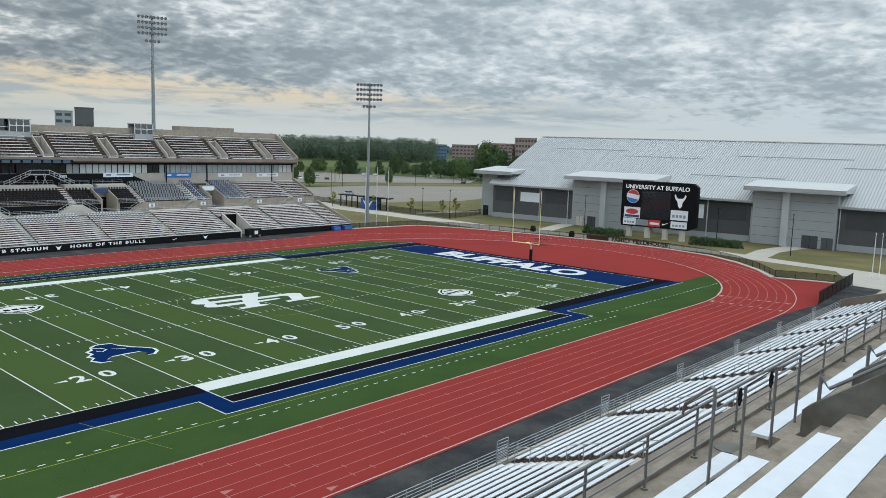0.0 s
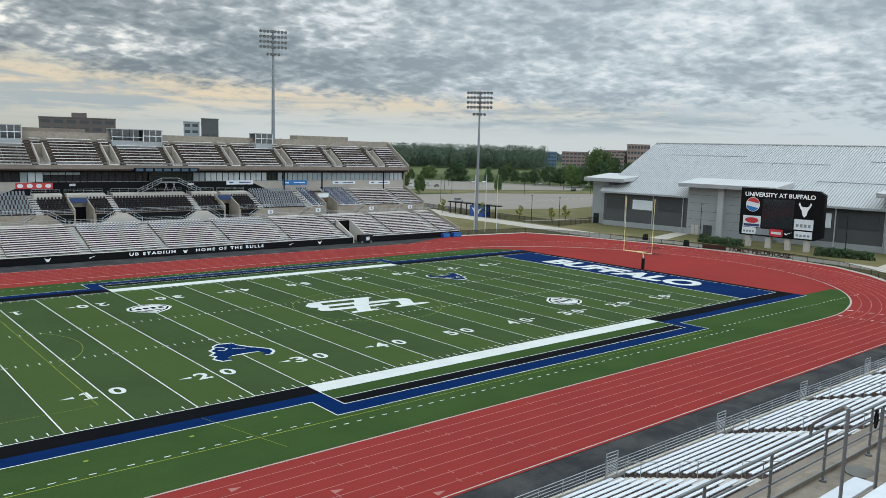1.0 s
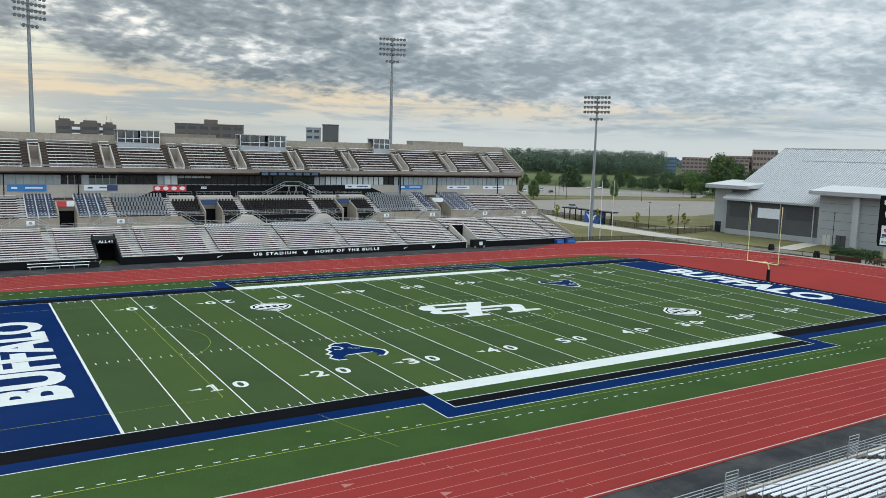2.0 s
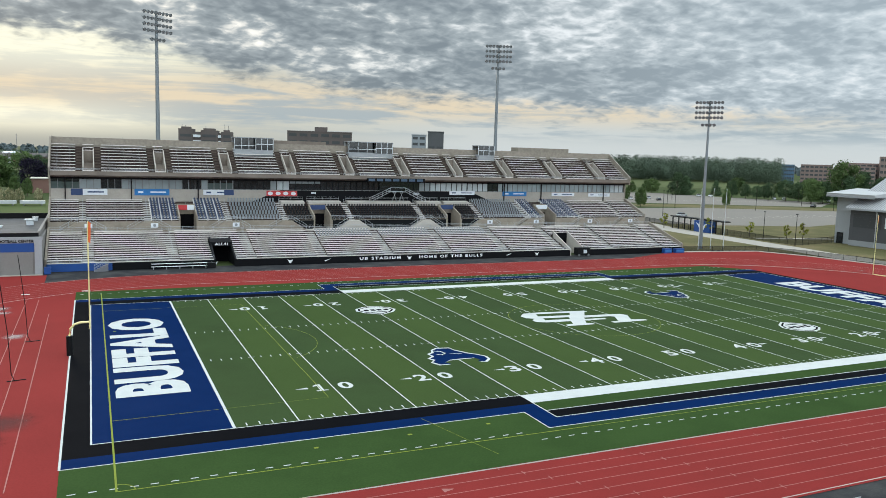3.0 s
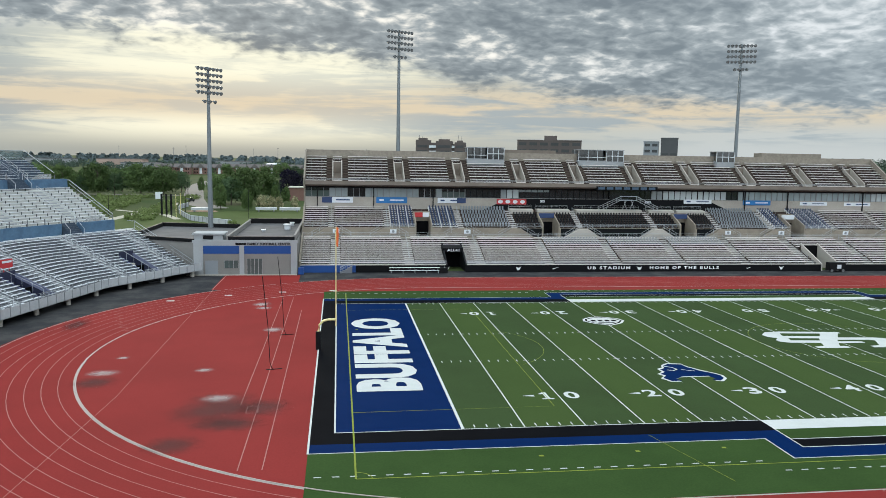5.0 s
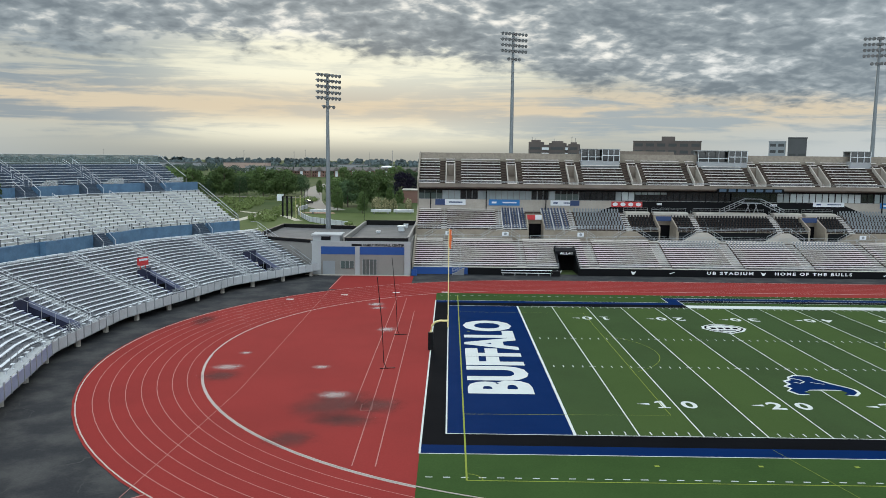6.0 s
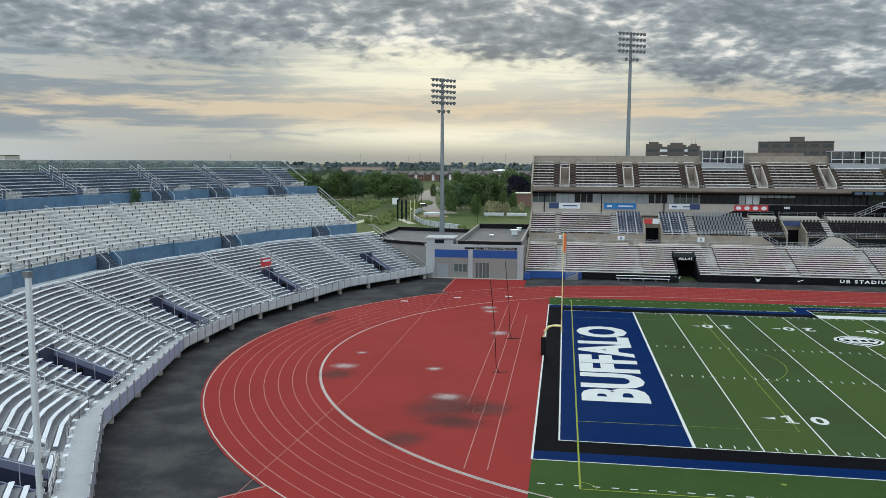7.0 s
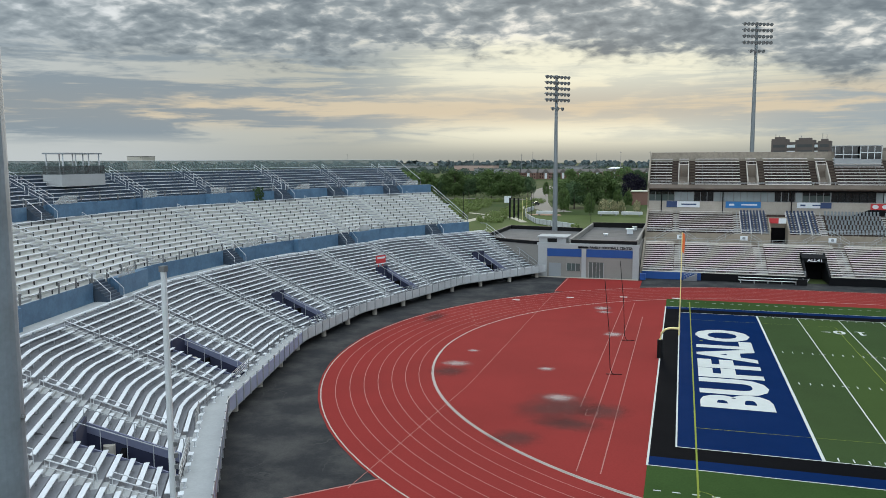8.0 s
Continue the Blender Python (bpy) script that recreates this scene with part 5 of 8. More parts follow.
part("under_beam", mb, M_DARK, bowl_low, "beam and wall blackened as painted shade under the tier")
mb = Mb()
sweep(mb, BOWL, BA, BB, [(DL + RL * 0.725, 6.2), (DL + RL * 0.725, 6.6), (17.2, 6.6), (17.2, 6.2)])
part("cross_walk", mb, M_WALKW, bowl_low, "pale metal cross walk")

MB_ = 33.4
MID_U = [29.8, 23.7, 17.7, 10.0, 4.4, -4.5, -10.9, -17.5, -24.0]
bowl_mid = tier("middle_end_stand", "curved pale aluminium middle tier behind a blue wall", BOWL, BA, MB_, 17.5, 8.25, 13, 0.76, 0.395, MID_U, 1.2 * PER,
                M_ALUB, M_PALED, M_WALKW, (0.3,), per=PER, legs=1.5, leg_m=M_FHDARK2)


def mesh_screen(name, color, alpha):
    m = bpy.data.materials.new(name)
    m.use_nodes = True
    b = m.node_tree.nodes["Principled BSDF"]
    N = Net(m.node_tree)
    co = N.n("ShaderNodeTexCoord").outputs["Object"]
    N.put(N.mix(N.noise(co, 0.3, 3.0), color, tuple(x * 0.8 for x in color)), b.inputs["Base Color"])
    b.inputs["Roughness"].default_value, b.inputs["Alpha"].default_value = 0.8, alpha
    b.inputs["Specular IOR Level"].default_value = 0.1
    return m


M_CLEAR = mesh_screen("cloudy_guard_sheet", (0.50, 0.51, 0.50), 0.42)
M_TREAD = material("dark_steel_tread", (0.060, 0.085, 0.120), 0.55, 0.3, var=0.15, scale=1.0, fine=6.0)


def blue_front(st, d, z0, z1, ub, stairs, tall=1.0, bays=()):
    for s in bays:
        mb = Mb()
        sweep(mb, BOWL, s, s + 3.6, [(d - 0.9, z0), (d - 0.9, z1 + 0.05), (d - 0.02, z1 + 0.05), (d - 0.02, z0)])
        part("wall_bay", mb, M_BLUEWALL, st, "blue projecting wall bay")
        mb = Mb()
        sweep(mb, BOWL, s + 0.2, s + 1.6, [(d - 0.8, z1 + 0.05), (d - 0.8, z1 + 0.95), (d - 0.74, z1 + 0.95), (d - 0.74, z1 + 0.05)])
        part("side_screen", mb, M_CLEAR, st, "cloudy clear side screen")
    for a, b in spans(BA, ub, [(s - 0.8, s + 0.8) for s in stairs]):
        mb = Mb()
        sweep(mb, BOWL, a, b, [(d, z0), (d, z1), (d + 0.12, z1), (d + 0.12, z0)])
        part("front_wall", mb, M_BLUEWALL, st, "blue painted front wall")
    for k, s in enumerate(stairs):
        mb = Mb()
        sweep(mb, BOWL, s + 1.0, s + 4.6, [(d - 0.9, z0), (d - 0.9, z1 + 0.05), (d - 0.02, z1 + 0.05), (d - 0.02, z0)])
        part("wall_bay", mb, M_BLUEWALL, st, "blue projecting wall bay")
        for q in range(7):
            mb = Mb()
            sweep(mb, BOWL, s - 0.7, s + 0.7, [(d - 1.5 + q * 0.28, z0), (d - 1.5 + q * 0.28, z0 + (q + 1) * (z1 - z0) / 7), (d - 1.5 + (q + 1) * 0.28, z0 + (q + 1) * (z1 - z0) / 7), (d - 1.5 + (q + 1) * 0.28, z0)])
            part("step", mb, M_TREAD, st, "dark steel step")
        for e in (-0.75, 0.75):
            mb = Mb()
            mb.tube([BOWL.at(s + e, d - 1.6, z0), BOWL.at(s + e, d - 1.6, z0 + 0.9), BOWL.at(s + e, d + 0.4, z1 + 0.95), BOWL.at(s + e, d + 0.4, z1)], 0.035, 5)
            part("stair_rail", mb, M_ALU, st)
    mb = Mb()
    k = 0
    for a, b in spans(BA, ub, [(s - 0.8, s + 0.8) for s in stairs]):
        m = max(2, int((b - a) / PER / 2.2))
        for q in range(m + 1):
            p = BOWL.at(a + (b - a) * q / m, d + 0.06)
            mb.box(p.x - 0.06, p.x + 0.06, p.y - 0.06, p.y + 0.06, z1, z1 + tall * 0.9)
        mb.tube([BOWL.at(u, d + 0.06, z1 + tall * 0.5) for u in BOWL.us(a, b)], 0.03, 5)
    part("front_railing", mb, M_RAIL, st, "dark posts along the blue wall")
    for s in stairs:
        mb = Mb()
        mb.loft([[BOWL.at(s + e, d - 0.88 + w, z) for e, z in ((0.95, z1 + 0.05), (1.9, z1 + 0.95), (3.0, z1 + 0.95), (3.0, z1 + 0.05))] for w in (0, 0.06)])
        part("side_screen", mb, M_CLEAR, st, "cloudy tapering side screen")


blue_front(bowl_mid, 17.2, 6.6, 8.35, MB_, [28.5, 16.9, 3.1, -11.6, -24.0], bays=(10.4,))
for u in MID_U:
    loops_rail(bowl_mid, M_RAILW, BOWL, u, ((17.9, 8.4), (27.2, 13.2)), 0.03, 0.85, 0.1, 1)
mb = Mb()
mb.tube([BOWL.at(MB_, 17.3, 9.3), BOWL.at(MB_, 27.5, 14.6), BOWL.at(MB_, 28.5, 14.6)], 0.06, 5)
mb.tube([BOWL.at(MB_, 17.3, 8.8), BOWL.at(MB_, 27.5, 14.0)], 0.04, 5)
part("end_rail", mb, M_GALV, bowl_mid)
mb = Mb()
sweep(mb, BOWL, BA, MB_, [(27.38, 12.9), (27.38, 13.35), (28.6, 13.35), (28.6, 12.9)])
part("cross_walk", mb, M_WALKW, bowl_mid)
# near-black wall stands in for the shaded space below this tier
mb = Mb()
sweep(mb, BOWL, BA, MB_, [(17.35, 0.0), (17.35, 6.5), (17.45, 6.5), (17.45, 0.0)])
part("void_shade", mb, M_DARK, bowl_mid, "near-black wall painting shade below the tier")

UB_ = 32.4
UP_U = [29.7, 23.6, 16.8, 8.9, 2.7, -5.4, -12.0, -19.0]
bowl_up = tier("upper_end_stand", "curved aluminium upper tier with a rear mesh screen", BOWL, BA, UB_, 28.9, 14.6, 9, 0.80, 0.40, UP_U, 1.2 * PER,
               M_ALUB, M_UPDECK, M_UPDECK, (0.3,), per=PER, legs=2.2, leg_m=M_RAIL)
blue_front(bowl_up, 28.6, 13.3, 14.75, UB_, [28.7, 22.5, 15.9, -7.2, -20.0], 0.8, bays=(1.4, 8.0))
for u in UP_U:
    for s in (-0.4, 0.4):
        loops_rail(bowl_up, M_RAILW, BOWL, u + s, ((29.2, 14.7), (35.8, 18.0)), 0.03, 0.85, 0.2, 3)
mb = Mb()
mb.tube([BOWL.at(UB_, 28.7, 15.8), BOWL.at(UB_, 36.2, 19.6)], 0.06, 5)
part("end_rail", mb, M_GALV, bowl_up)


M_SCREEN = mesh_screen("wind_screen_mesh", (0.20, 0.25, 0.24), 0.55)
mb = Mb()
sweep(mb, BOWL, BA, UB_, [(36.3, 17.8), (36.3, 19.42), (36.33, 19.42), (36.33, 17.8)])
part("rear_screen", mb, M_SCREEN, bowl_up, "grey-green mesh wind screen")
mb = Mb()
mb.tube([BOWL.at(u, 36.4, 19.45) for u in BOWL.us(BA, UB_)], 0.04, 5)
for k in range(50):
    u = BA + (UB_ - BA) * k / 49
    mb.tube([BOWL.at(u, 36.4, 17.5), BOWL.at(u, 36.4, 19.45)], 0.03, 5)
part("screen_frame", mb, M_GALV, bowl_up, "pipe frame of the screen")
# shade below the upper tier, put in as a near-black wall
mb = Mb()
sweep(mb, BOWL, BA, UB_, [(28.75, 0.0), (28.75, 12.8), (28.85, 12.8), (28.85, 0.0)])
part("void_shade", mb, M_DARK, bowl_up, "near-black wall painting shade below the tier")

# -- the near stand, in which the walk is made --
EAST = Straight(-26.2, -1)
EL, ER = 8.0, 100.0
E_AISLES = [16.0, 28.2, 40.4, 52.7, 65.0, 76.7, 88.4]
east_low = tier("lower_grandstand", "concrete lower tier with bright aluminium benches below the rail", EAST, EL, ER, 0.45, 0.08, 15, 0.765, 0.262, E_AISLES, 1.3,
                M_ALUW, M_DECK, M_CONC2, -0.1, legs=1.8, leg_m=M_GALV, seat=(0.25, 0.40, 0.55))
mb = Mb()
sweep(mb, EAST, EL, ER, [(0.0, -0.1), (0.0, 0.22), (0.2, 0.22), (0.2, -0.1)])
part("front_kerb", mb, M_CONC2, east_low, "low concrete front kerb")
mb = Mb()
railing(mb, EAST, EL, ER, 0.1, 0.2, 0.85, 46, 4, 0.025)
part("front_railing", mb, M_GALV, east_low, "galvanised front pipe railing")
for u in E_AISLES:
    mb = Mb()
    for e in (-0.55, 0.55):
        mb.tube([EAST.at(u + e, 0.25, 0.1), EAST.at(u + e, 0.25, 1.66)], 0.035, 5)
    gate = part("aisle_gate", mb, M_GALV, east_low, "barred metal aisle gate")
    for k in range(7):
        mb = Mb()
        mb.tube([EAST.at(u - 0.55, 0.25, 0.45 + k * 0.21), EAST.at(u + 0.55, 0.25, 0.45 + k * 0.21)], 0.028, 5)
        part("bar", mb, M_GALV, gate)
    for k in range(3):
        mb = Mb()
        d = 1.2 + k * 3.6
        p = [EAST.at(u, d + e, 0.1 + (d + e) * 0.342) for e in (0.0, 2.2)]
        up = Vector((0, 0, 0.9))
        mb.tube([p[0], p[0] + up, p[1] + up, p[1]], 0.028, 5)
        mb.tube([(p[0] + p[1]) / 2, (p[0] + p[1]) / 2 + up], 0.028, 5)
        part("handrail", mb, M_GALV, east_low)
mb = Mb()
sweep(mb, EAST, EL, ER, [(11.93, -0.1), (11.93, 4.0), (13.2, 4.0), (13.2, -0.1)])
part("cross_walk", mb, M_CONC2, east_low)
mb = Mb()
railing(mb, EAST, EL, ER, 12.0, 4.0, 0.9, 46, 2, 0.025)
part("walk_railing", mb, M_GALV, east_low)
mb = Mb()
sweep(mb, EAST, EL, ER, [(13.0, -0.1), (13.0, 6.4), (24.5, 6.4), (24.5, -0.1)])
part("tier_wall", mb, M_CONC, east_low, "concrete wall of the tier above")
mb = Mb()
mb.loft([[EAST.at(ER + e, d, z) for d, z in ((0.0, -0.1), (0.0, 1.2), (11.9, 5.0), (13.2, 5.0), (13.2, -0.1))] for e in (0.0, 0.3)])
part("end_wall", mb, M_CONC, east_low, "concrete end parapet")

EUL, EUR = -14.0, 100.0
STEP_D = 0.75
east_up = tier("upper_grandstand", "weathered concrete upper tier with wide white benches and pipe rails", EAST, EUL, EUR, 23.38, 14.87, 10, STEP_D, 0.50, [1.925, 27.6, 51.6], 2.25,
               M_ALUW, M_CONC3, M_CONC3, (0.75,), voms=[(3.06, 5.9, 1, 9), (28.7, 31.5, 1, 9)], legs=2.6, leg_m=M_RAIL, seat=(0.25, 0.41, 0.50), skip=(0,))
# concrete ledges behind the benches
for r in range(0, 10):
    cuts = [(0.8, 5.9), (26.475, 31.5), (50.475, 52.725)] if 1 <= r < 9 else [(0.8, 3.05), (26.475, 28.725), (50.475, 52.725)]
    for a, b in spans(EUL, EUR - 0.2, cuts):
        d, z = 23.38 + r * STEP_D, 14.87 + r * 0.50
        mb = Mb()
        sweep(mb, EAST, a, b, [(d + 0.30, z - 0.02), (d + 0.30, z + 0.352), (d + 0.505, z + 0.352), (d + 0.505, z + 0.40), (d + STEP_D - 0.002, z + 0.40), (d + STEP_D - 0.002, z - 0.02)])
        part("bench_ledge", mb, M_CONC3, east_up, "concrete ledge under a bench")
# the first row has narrower openings
for a, b in spans(EUL, EUR - 0.2, [(1.88, 2.97), (27.0, 28.2), (51.0, 52.2)]):
    mb = Mb()
    sweep(mb, EAST, a, b, [(23.62, 15.23), (23.62, 15.28), (23.87, 15.28), (23.87, 15.23)])
    part("bench", mb, M_ALUW, east_up)
    for k in range(max(2, int((b - a) / 1.5))):
        u = a + (b - a) * (k + 0.5) / max(2, int((b - a) / 1.5))
        if u < 30:
            mb = Mb()
            sweep(mb, EAST, u - 0.04, u + 0.04, [(23.66, 14.87), (23.66, 15.23), (23.84, 15.23), (23.84, 14.87)])
            part("bench_leg", mb, M_RAIL, east_up)
mb = Mb()
sweep(mb, EAST, EUL, EUR, [(22.32, 13.5), (22.32, 14.5), (22.46, 14.5), (22.46, 14.4), (23.38, 14.4), (23.38, 13.5)])
part("front_walk", mb, M_CONC3, east_up, "stained concrete front walkway")
for k in range(57):
    u = -8.6 + 1.73 * k
    if u > 99:
        break
    mb = Mb()
    mb.tube([EAST.at(u, 22.55, 14.4), EAST.at(u, 22.55, 15.26)], 0.022, 8)
    mb.tube([EAST.at(u, 22.55, 14.4), EAST.at(u, 22.55, 14.43)], 0.055, 8)
    part("rail_post", mb, M_RAIL, east_up, "weathered pipe post")
for h, r in ((15.27, 0.024), (15.04, 0.017), (14.81, 0.017), (14.57, 0.017)):
    mb = Mb()
    mb.tube([EAST.at(u, 22.55, h) for u in (-9.2, 20, 50, 99)], r, 8)
    part("rail_pipe", mb, M_RAIL, east_up, "weathered rail pipe")
# taller posts behind the first row, with a bent lead rail
for u, h in ((0.68, 16.53), (1.72, 16.33), (2.90, 16.37), (3.95, 16.33)):
    mb = Mb()
    mb.tube([EAST.at(u, 23.93, 14.87), EAST.at(u, 23.93, h)], 0.022, 8)
    part("tall_post", mb, M_RAIL, east_up, "tall pipe post")
mb = Mb()
mb.tube([EAST.at(2.92, 22.55, 15.25), EAST.at(2.92, 22.57, 15.40), EAST.at(2.84, 22.62, 15.50), EAST.at(0.80, 23.84, 16.50), EAST.at(0.68, 23.93, 16.50)], 0.022, 8)
part("rail_pipe", mb, M_RAIL, east_up)
mb = Mb()
mb.tube([EAST.at(1.72, 23.93, 16.33), EAST.at(2.90, 23.93, 16.36)], 0.008, 6)
part("chain", mb, M_BLACK, east_up, "thin dark chain")
mb = Mb()
mb.tube([EAST.at(2.90, 23.93, 16.35), EAST.at(3.95, 23.93, 16.32)], 0.020, 8)
part("rail_pipe", mb, M_RAIL, east_up)
for u in (1.72, 2.90):
    for s in (0.0, 0.06):
        mb = Mb()
        c = EAST.at(u - 0.03 + s, 23.88 - s * 0.5, 16.20 - s)
        mb.tube([c + Vector((0.035 * math.cos(q), 0.025 * math.cos(q), 0.10 * math.sin(q))) for q in [k * math.pi / 6 for k in range(13)]], 0.013, 6)
        part("cable_loop", mb, M_BLACK, east_up, "black coiled cable hung on a post")
for a in (3.05, 28.7):
    for u in (a, a + 2.63):
        mb = Mb()
        mb.loft([[EAST.at(u + e, d, z) for d, z in ((24.28, 14.6), (24.28, 15.78), (24.34, 15.84), (29.9, 20.02), (29.9, 17.5))] for e in (0, 0.22)])
        part("tunnel_wall", mb, M_CONC4, east_up, "smooth grey concrete tunnel wall")
        mb = Mb()
        mb.tube([EAST.at(u + 0.11, 24.46, 15.88), EAST.at(u + 0.11, 24.46, 16.30)], 0.028, 8)
        mb.tube([EAST.at(u + 0.11, 24.46, 16.30), EAST.at(u + 0.11, 24.58, 16.14), EAST.at(u + 0.11, 29.8, 20.08)], 0.027, 8)
        part("tunnel_rail", mb, M_RAIL, east_up, "dark pipe rail on the wall")
    mb = Mb()
    sweep(mb, EAST, a + 0.22, a + 2.63, [(24.3, 14.0), (24.3, 14.4), (30.3, 14.4), (30.3, 14.0)])
    part("tunnel_floor", mb, M_CONC3, east_up)
mb = Mb()
sweep(mb, EAST, EUL, EUR, [(30.9, 13.5), (30.9, 20.9), (31.2, 20.9), (31.2, -0.1), (30.95, -0.1)])
part("back_parapet", mb, M_CONC, east_up)
drain = thing("floor_drain", "round grey metal drain cover on the walkway", "drain", (4.35, -49.0, 14.4))
mb = Mb()
mb.tube([(0, 0, 0), (0, 0, 0.02)], 0.26, 18)
part("cover", mb, M_CONC4, drain)

# -- thin pole and mast by the end stand --
thin = thing("camera_mast", "slim pale steel mast with climbing pegs", "mast", (-26.4, -30.6, 0))
mb = Mb()
mb.tube([(0, 0, 2.0), (0, 0, 15.6)], 0.13, 8, 0.10)
part("shaft", mb, M_RAILW, thin)
mb = Mb()
for k in range(17):
    mb.tbox(pose(0.1, 0.05, 2.6 + k * 0.42, 0, 0, 35), 0.2, 0.12, 0.16)
part("rungs", mb, M_RAIL, thin, "small climbing pegs", kind="stuff")
mb = Mb()
mb.tbox(pose(0, 0, 15.6), 0.22, 0.22, 0.2)
part("head", mb, M_RAIL, thin)

mast = thing("steel_mast", "tall grey galvanised steel mast with bolt heads", "mast", (-20.05, -43.55, 0))
mb = Mb()
mb.tube([(0, 0, -0.05), (0, 0, 26)], 0.42, 24)
part("shaft", mb, material("stained_mast_steel", (0.225, 0.265, 0.305), 0.55, 0.15, var=0.20, scale=0.9, fine=9.0, tint=(0.14, 0.155, 0.165)), mast)
for z in (12.2, 13.4, 15.2):
    mb = Mb()
    mb.tube([(0.36, 0.12, z), (0.44, 0.155, z)], 0.045, 8)
    part("bolt", mb, M_RAIL, mast)


# -- floodlight masts --
def floodlight(x, y, z0, top, rows, cols, wide, tall, r0):
    st = thing("floodlight_mast", "tall grey steel floodlight mast with racks of lamps", "floodlight", (x, y, z0), "floodlights round the field")
    face = math.degrees(math.atan2(MID[1] - y, MID[0] - x)) + 90
    mb = Mb()
    mb.tube([(0, 0, -0.05), (0, 0, (top - z0) * 0.5), (0, 0, top - z0)], r0, 12, r0 * 0.45)
    part("shaft", mb, M_POLE, st)
    lamp = Mb()
    lamp.tube([(0, 0.12, 0.05), (0, -0.05, 0.02), (0, -0.35, -0.12), (0, -0.40, -0.14)], 0.15, 10, 0.36)
    me = lamp.mesh("lamp", M_LAMP)
    for r in range(rows + 1):
        low = r == rows
        z = top - z0 - 0.3 - r * tall / (rows - 1) if not low else top - z0 - tall - 1.9
        w, n = (wide, cols) if not low else (wide * 0.5, max(3, cols // 2))
        arm = Mb()
        m = pose(0, 0, z, 0, 0, face)
        arm.tbox(m, w, 0.12, 0.12)
        bar = part("cross_arm", arm, M_POLE, st)
        for k in range(n):
            ob = part("lamp", me, None, bar)
            ob.matrix_local = m @ pose(-w / 2 + 0.25 + (w - 0.5) * k / (n - 1), -0.1, 0.02, 0, 0, 0)
    return st


floodlight(3.4, 109.4, 0, 45.1, 4, 8, 6.0, 3.4, 0.55)
floodlight(77.8, 109.4, 0, 44.9, 4, 8, 6.0, 3.4, 0.55)
floodlight(116.6, 82.0, 0, 32.9, 4, 8, 5.9, 3.3, 0.42)
floodlight(-32.3, 94.6, 6.0, 35.0, 5, 7, 5.6, 4.2, 0.5)


# -- goal posts --
def goal(x, way):
    st = thing("goal_post", "yellow gooseneck football goal post with orange ribbons and padding", "goal post", (x, MY, 0), "goal posts")
    w = way
    mb = Mb()
    mb.tube([(-1.75 * w, 0, 0), (-1.75 * w, 0, 1.9), (-1.65 * w, 0, 2.5), (-1.3 * w, 0, 2.9), (-0.8 * w, 0, 3.05), (0, 0, 3.05)], 0.11, 10)
    part("gooseneck", mb, M_YELLOW, st)
    mb = Mb()
    mb.tube([(0, -2.82, 3.05), (0, 2.82, 3.05)], 0.07, 8)
    part("crossbar", mb, M_YELLOW, st)
    for s in (-1, 1):
        mb = Mb()
        mb.tube([(0, s * 2.82, 3.0), (0, s * 2.82, 12.2)], 0.045, 8)
        up = part("upright", mb, M_YELLOW, st)
        mb = Mb()
        mb.loft([[(0.0, s * 2.82 + 0.02, 12.2), (0.25, s * 2.82 + 0.1, 12.0), (0.2, s * 2.82 + 0.12, 10.7), (0.02, s * 2.82 + 0.02, 10.9)], [(0.02, s * 2.82 - 0.03, 12.2), (0.27, s * 2.82 + 0.06, 12.0), (0.22, s * 2.82 + 0.08, 10.7), (0.04, s * 2.82 - 0.03, 10.9)]])
        part("ribbon", mb, M_ORANGE, up, "orange wind ribbon")
    mb = Mb()
    mb.tube([(-1.75 * w, 0, 0), (-1.75 * w, 0, 1.85)], 0.28, 12)
    part("pad", mb, M_BLACK, st, "black post padding")


goal(-10 * YD, 1)
goal(110 * YD, -1)

# -- hanging net ropes of the throwing cage --
for x, y, tx, ty in ((-14.9, 17.0, -19.5, 60.0), (-14.6, 31.0, -15.8, 62.0)):
    rope = thing("cage_pole", "thin dark curved throwing cage pole standing on the track", "pole", (x, y, 0))
    mb = Mb()
    mb.tube([(0.2, 0, 0.02), (0.05, 0, 0.12), (-0.15, 0, 0.6), (-0.3, 0, 4.0), (-0.75, 0, 8.6)], 0.035, 6)
    part("shaft", mb, M_BLACK, rope)
    mb = Mb()
    mb.tube([(-0.5, 0, 0.02), (0.9, 0.3, 0.02)], 0.05, 6)
    part("foot", mb, M_BLACK, rope)

# -- bench, tubs and boxes by the main stand --
bn = thing("team_bench", "long white bench before the black wall", "bench", (-0.4, 76.0, 0))
for z, y in ((0.45, 0.0), (0.85, 0.35)):
    mb = Mb()
    mb.box(0, 8.6, y, y + 0.32, z, z + 0.06)
    part("plank", mb, M_WHITE, bn)
for k in range(5):
    mb = Mb()
    mb.box(0.3 + k * 2.0, 0.38 + k * 2.0, 0.05, 0.6, 0, 0.45)
    part("leg", mb, M_GALV, bn)
tub = thing("equipment_cart", "black boxy equipment cart at the tunnel mouth", "cart", (79.5, 75.9, 0))
mb = Mb()
mb.prism([(0, 0), (3.0, 0), (3.1, 1.2), (-0.1, 1.2)], 0.25, 1.7)
part("body", mb, M_BLACK, tub)
for x in (0.4, 2.6):
    mb = Mb()
    mb.tube([(x, -0.05, 0.25), (x, 0.1, 0.25)], 0.25, 12)
    part("wheel", mb, M_RAIL, tub)
mb = Mb()
mb.box(1.4, 2.2, -0.02, -0.005, 0.6, 1.3)
part("patch", mb, M_BANNER, tub, "pale plain mark")
tub2 = thing("storage_case", "low black storage case by the tunnel", "case", (8.0, 76.0, 0))
mb = Mb()
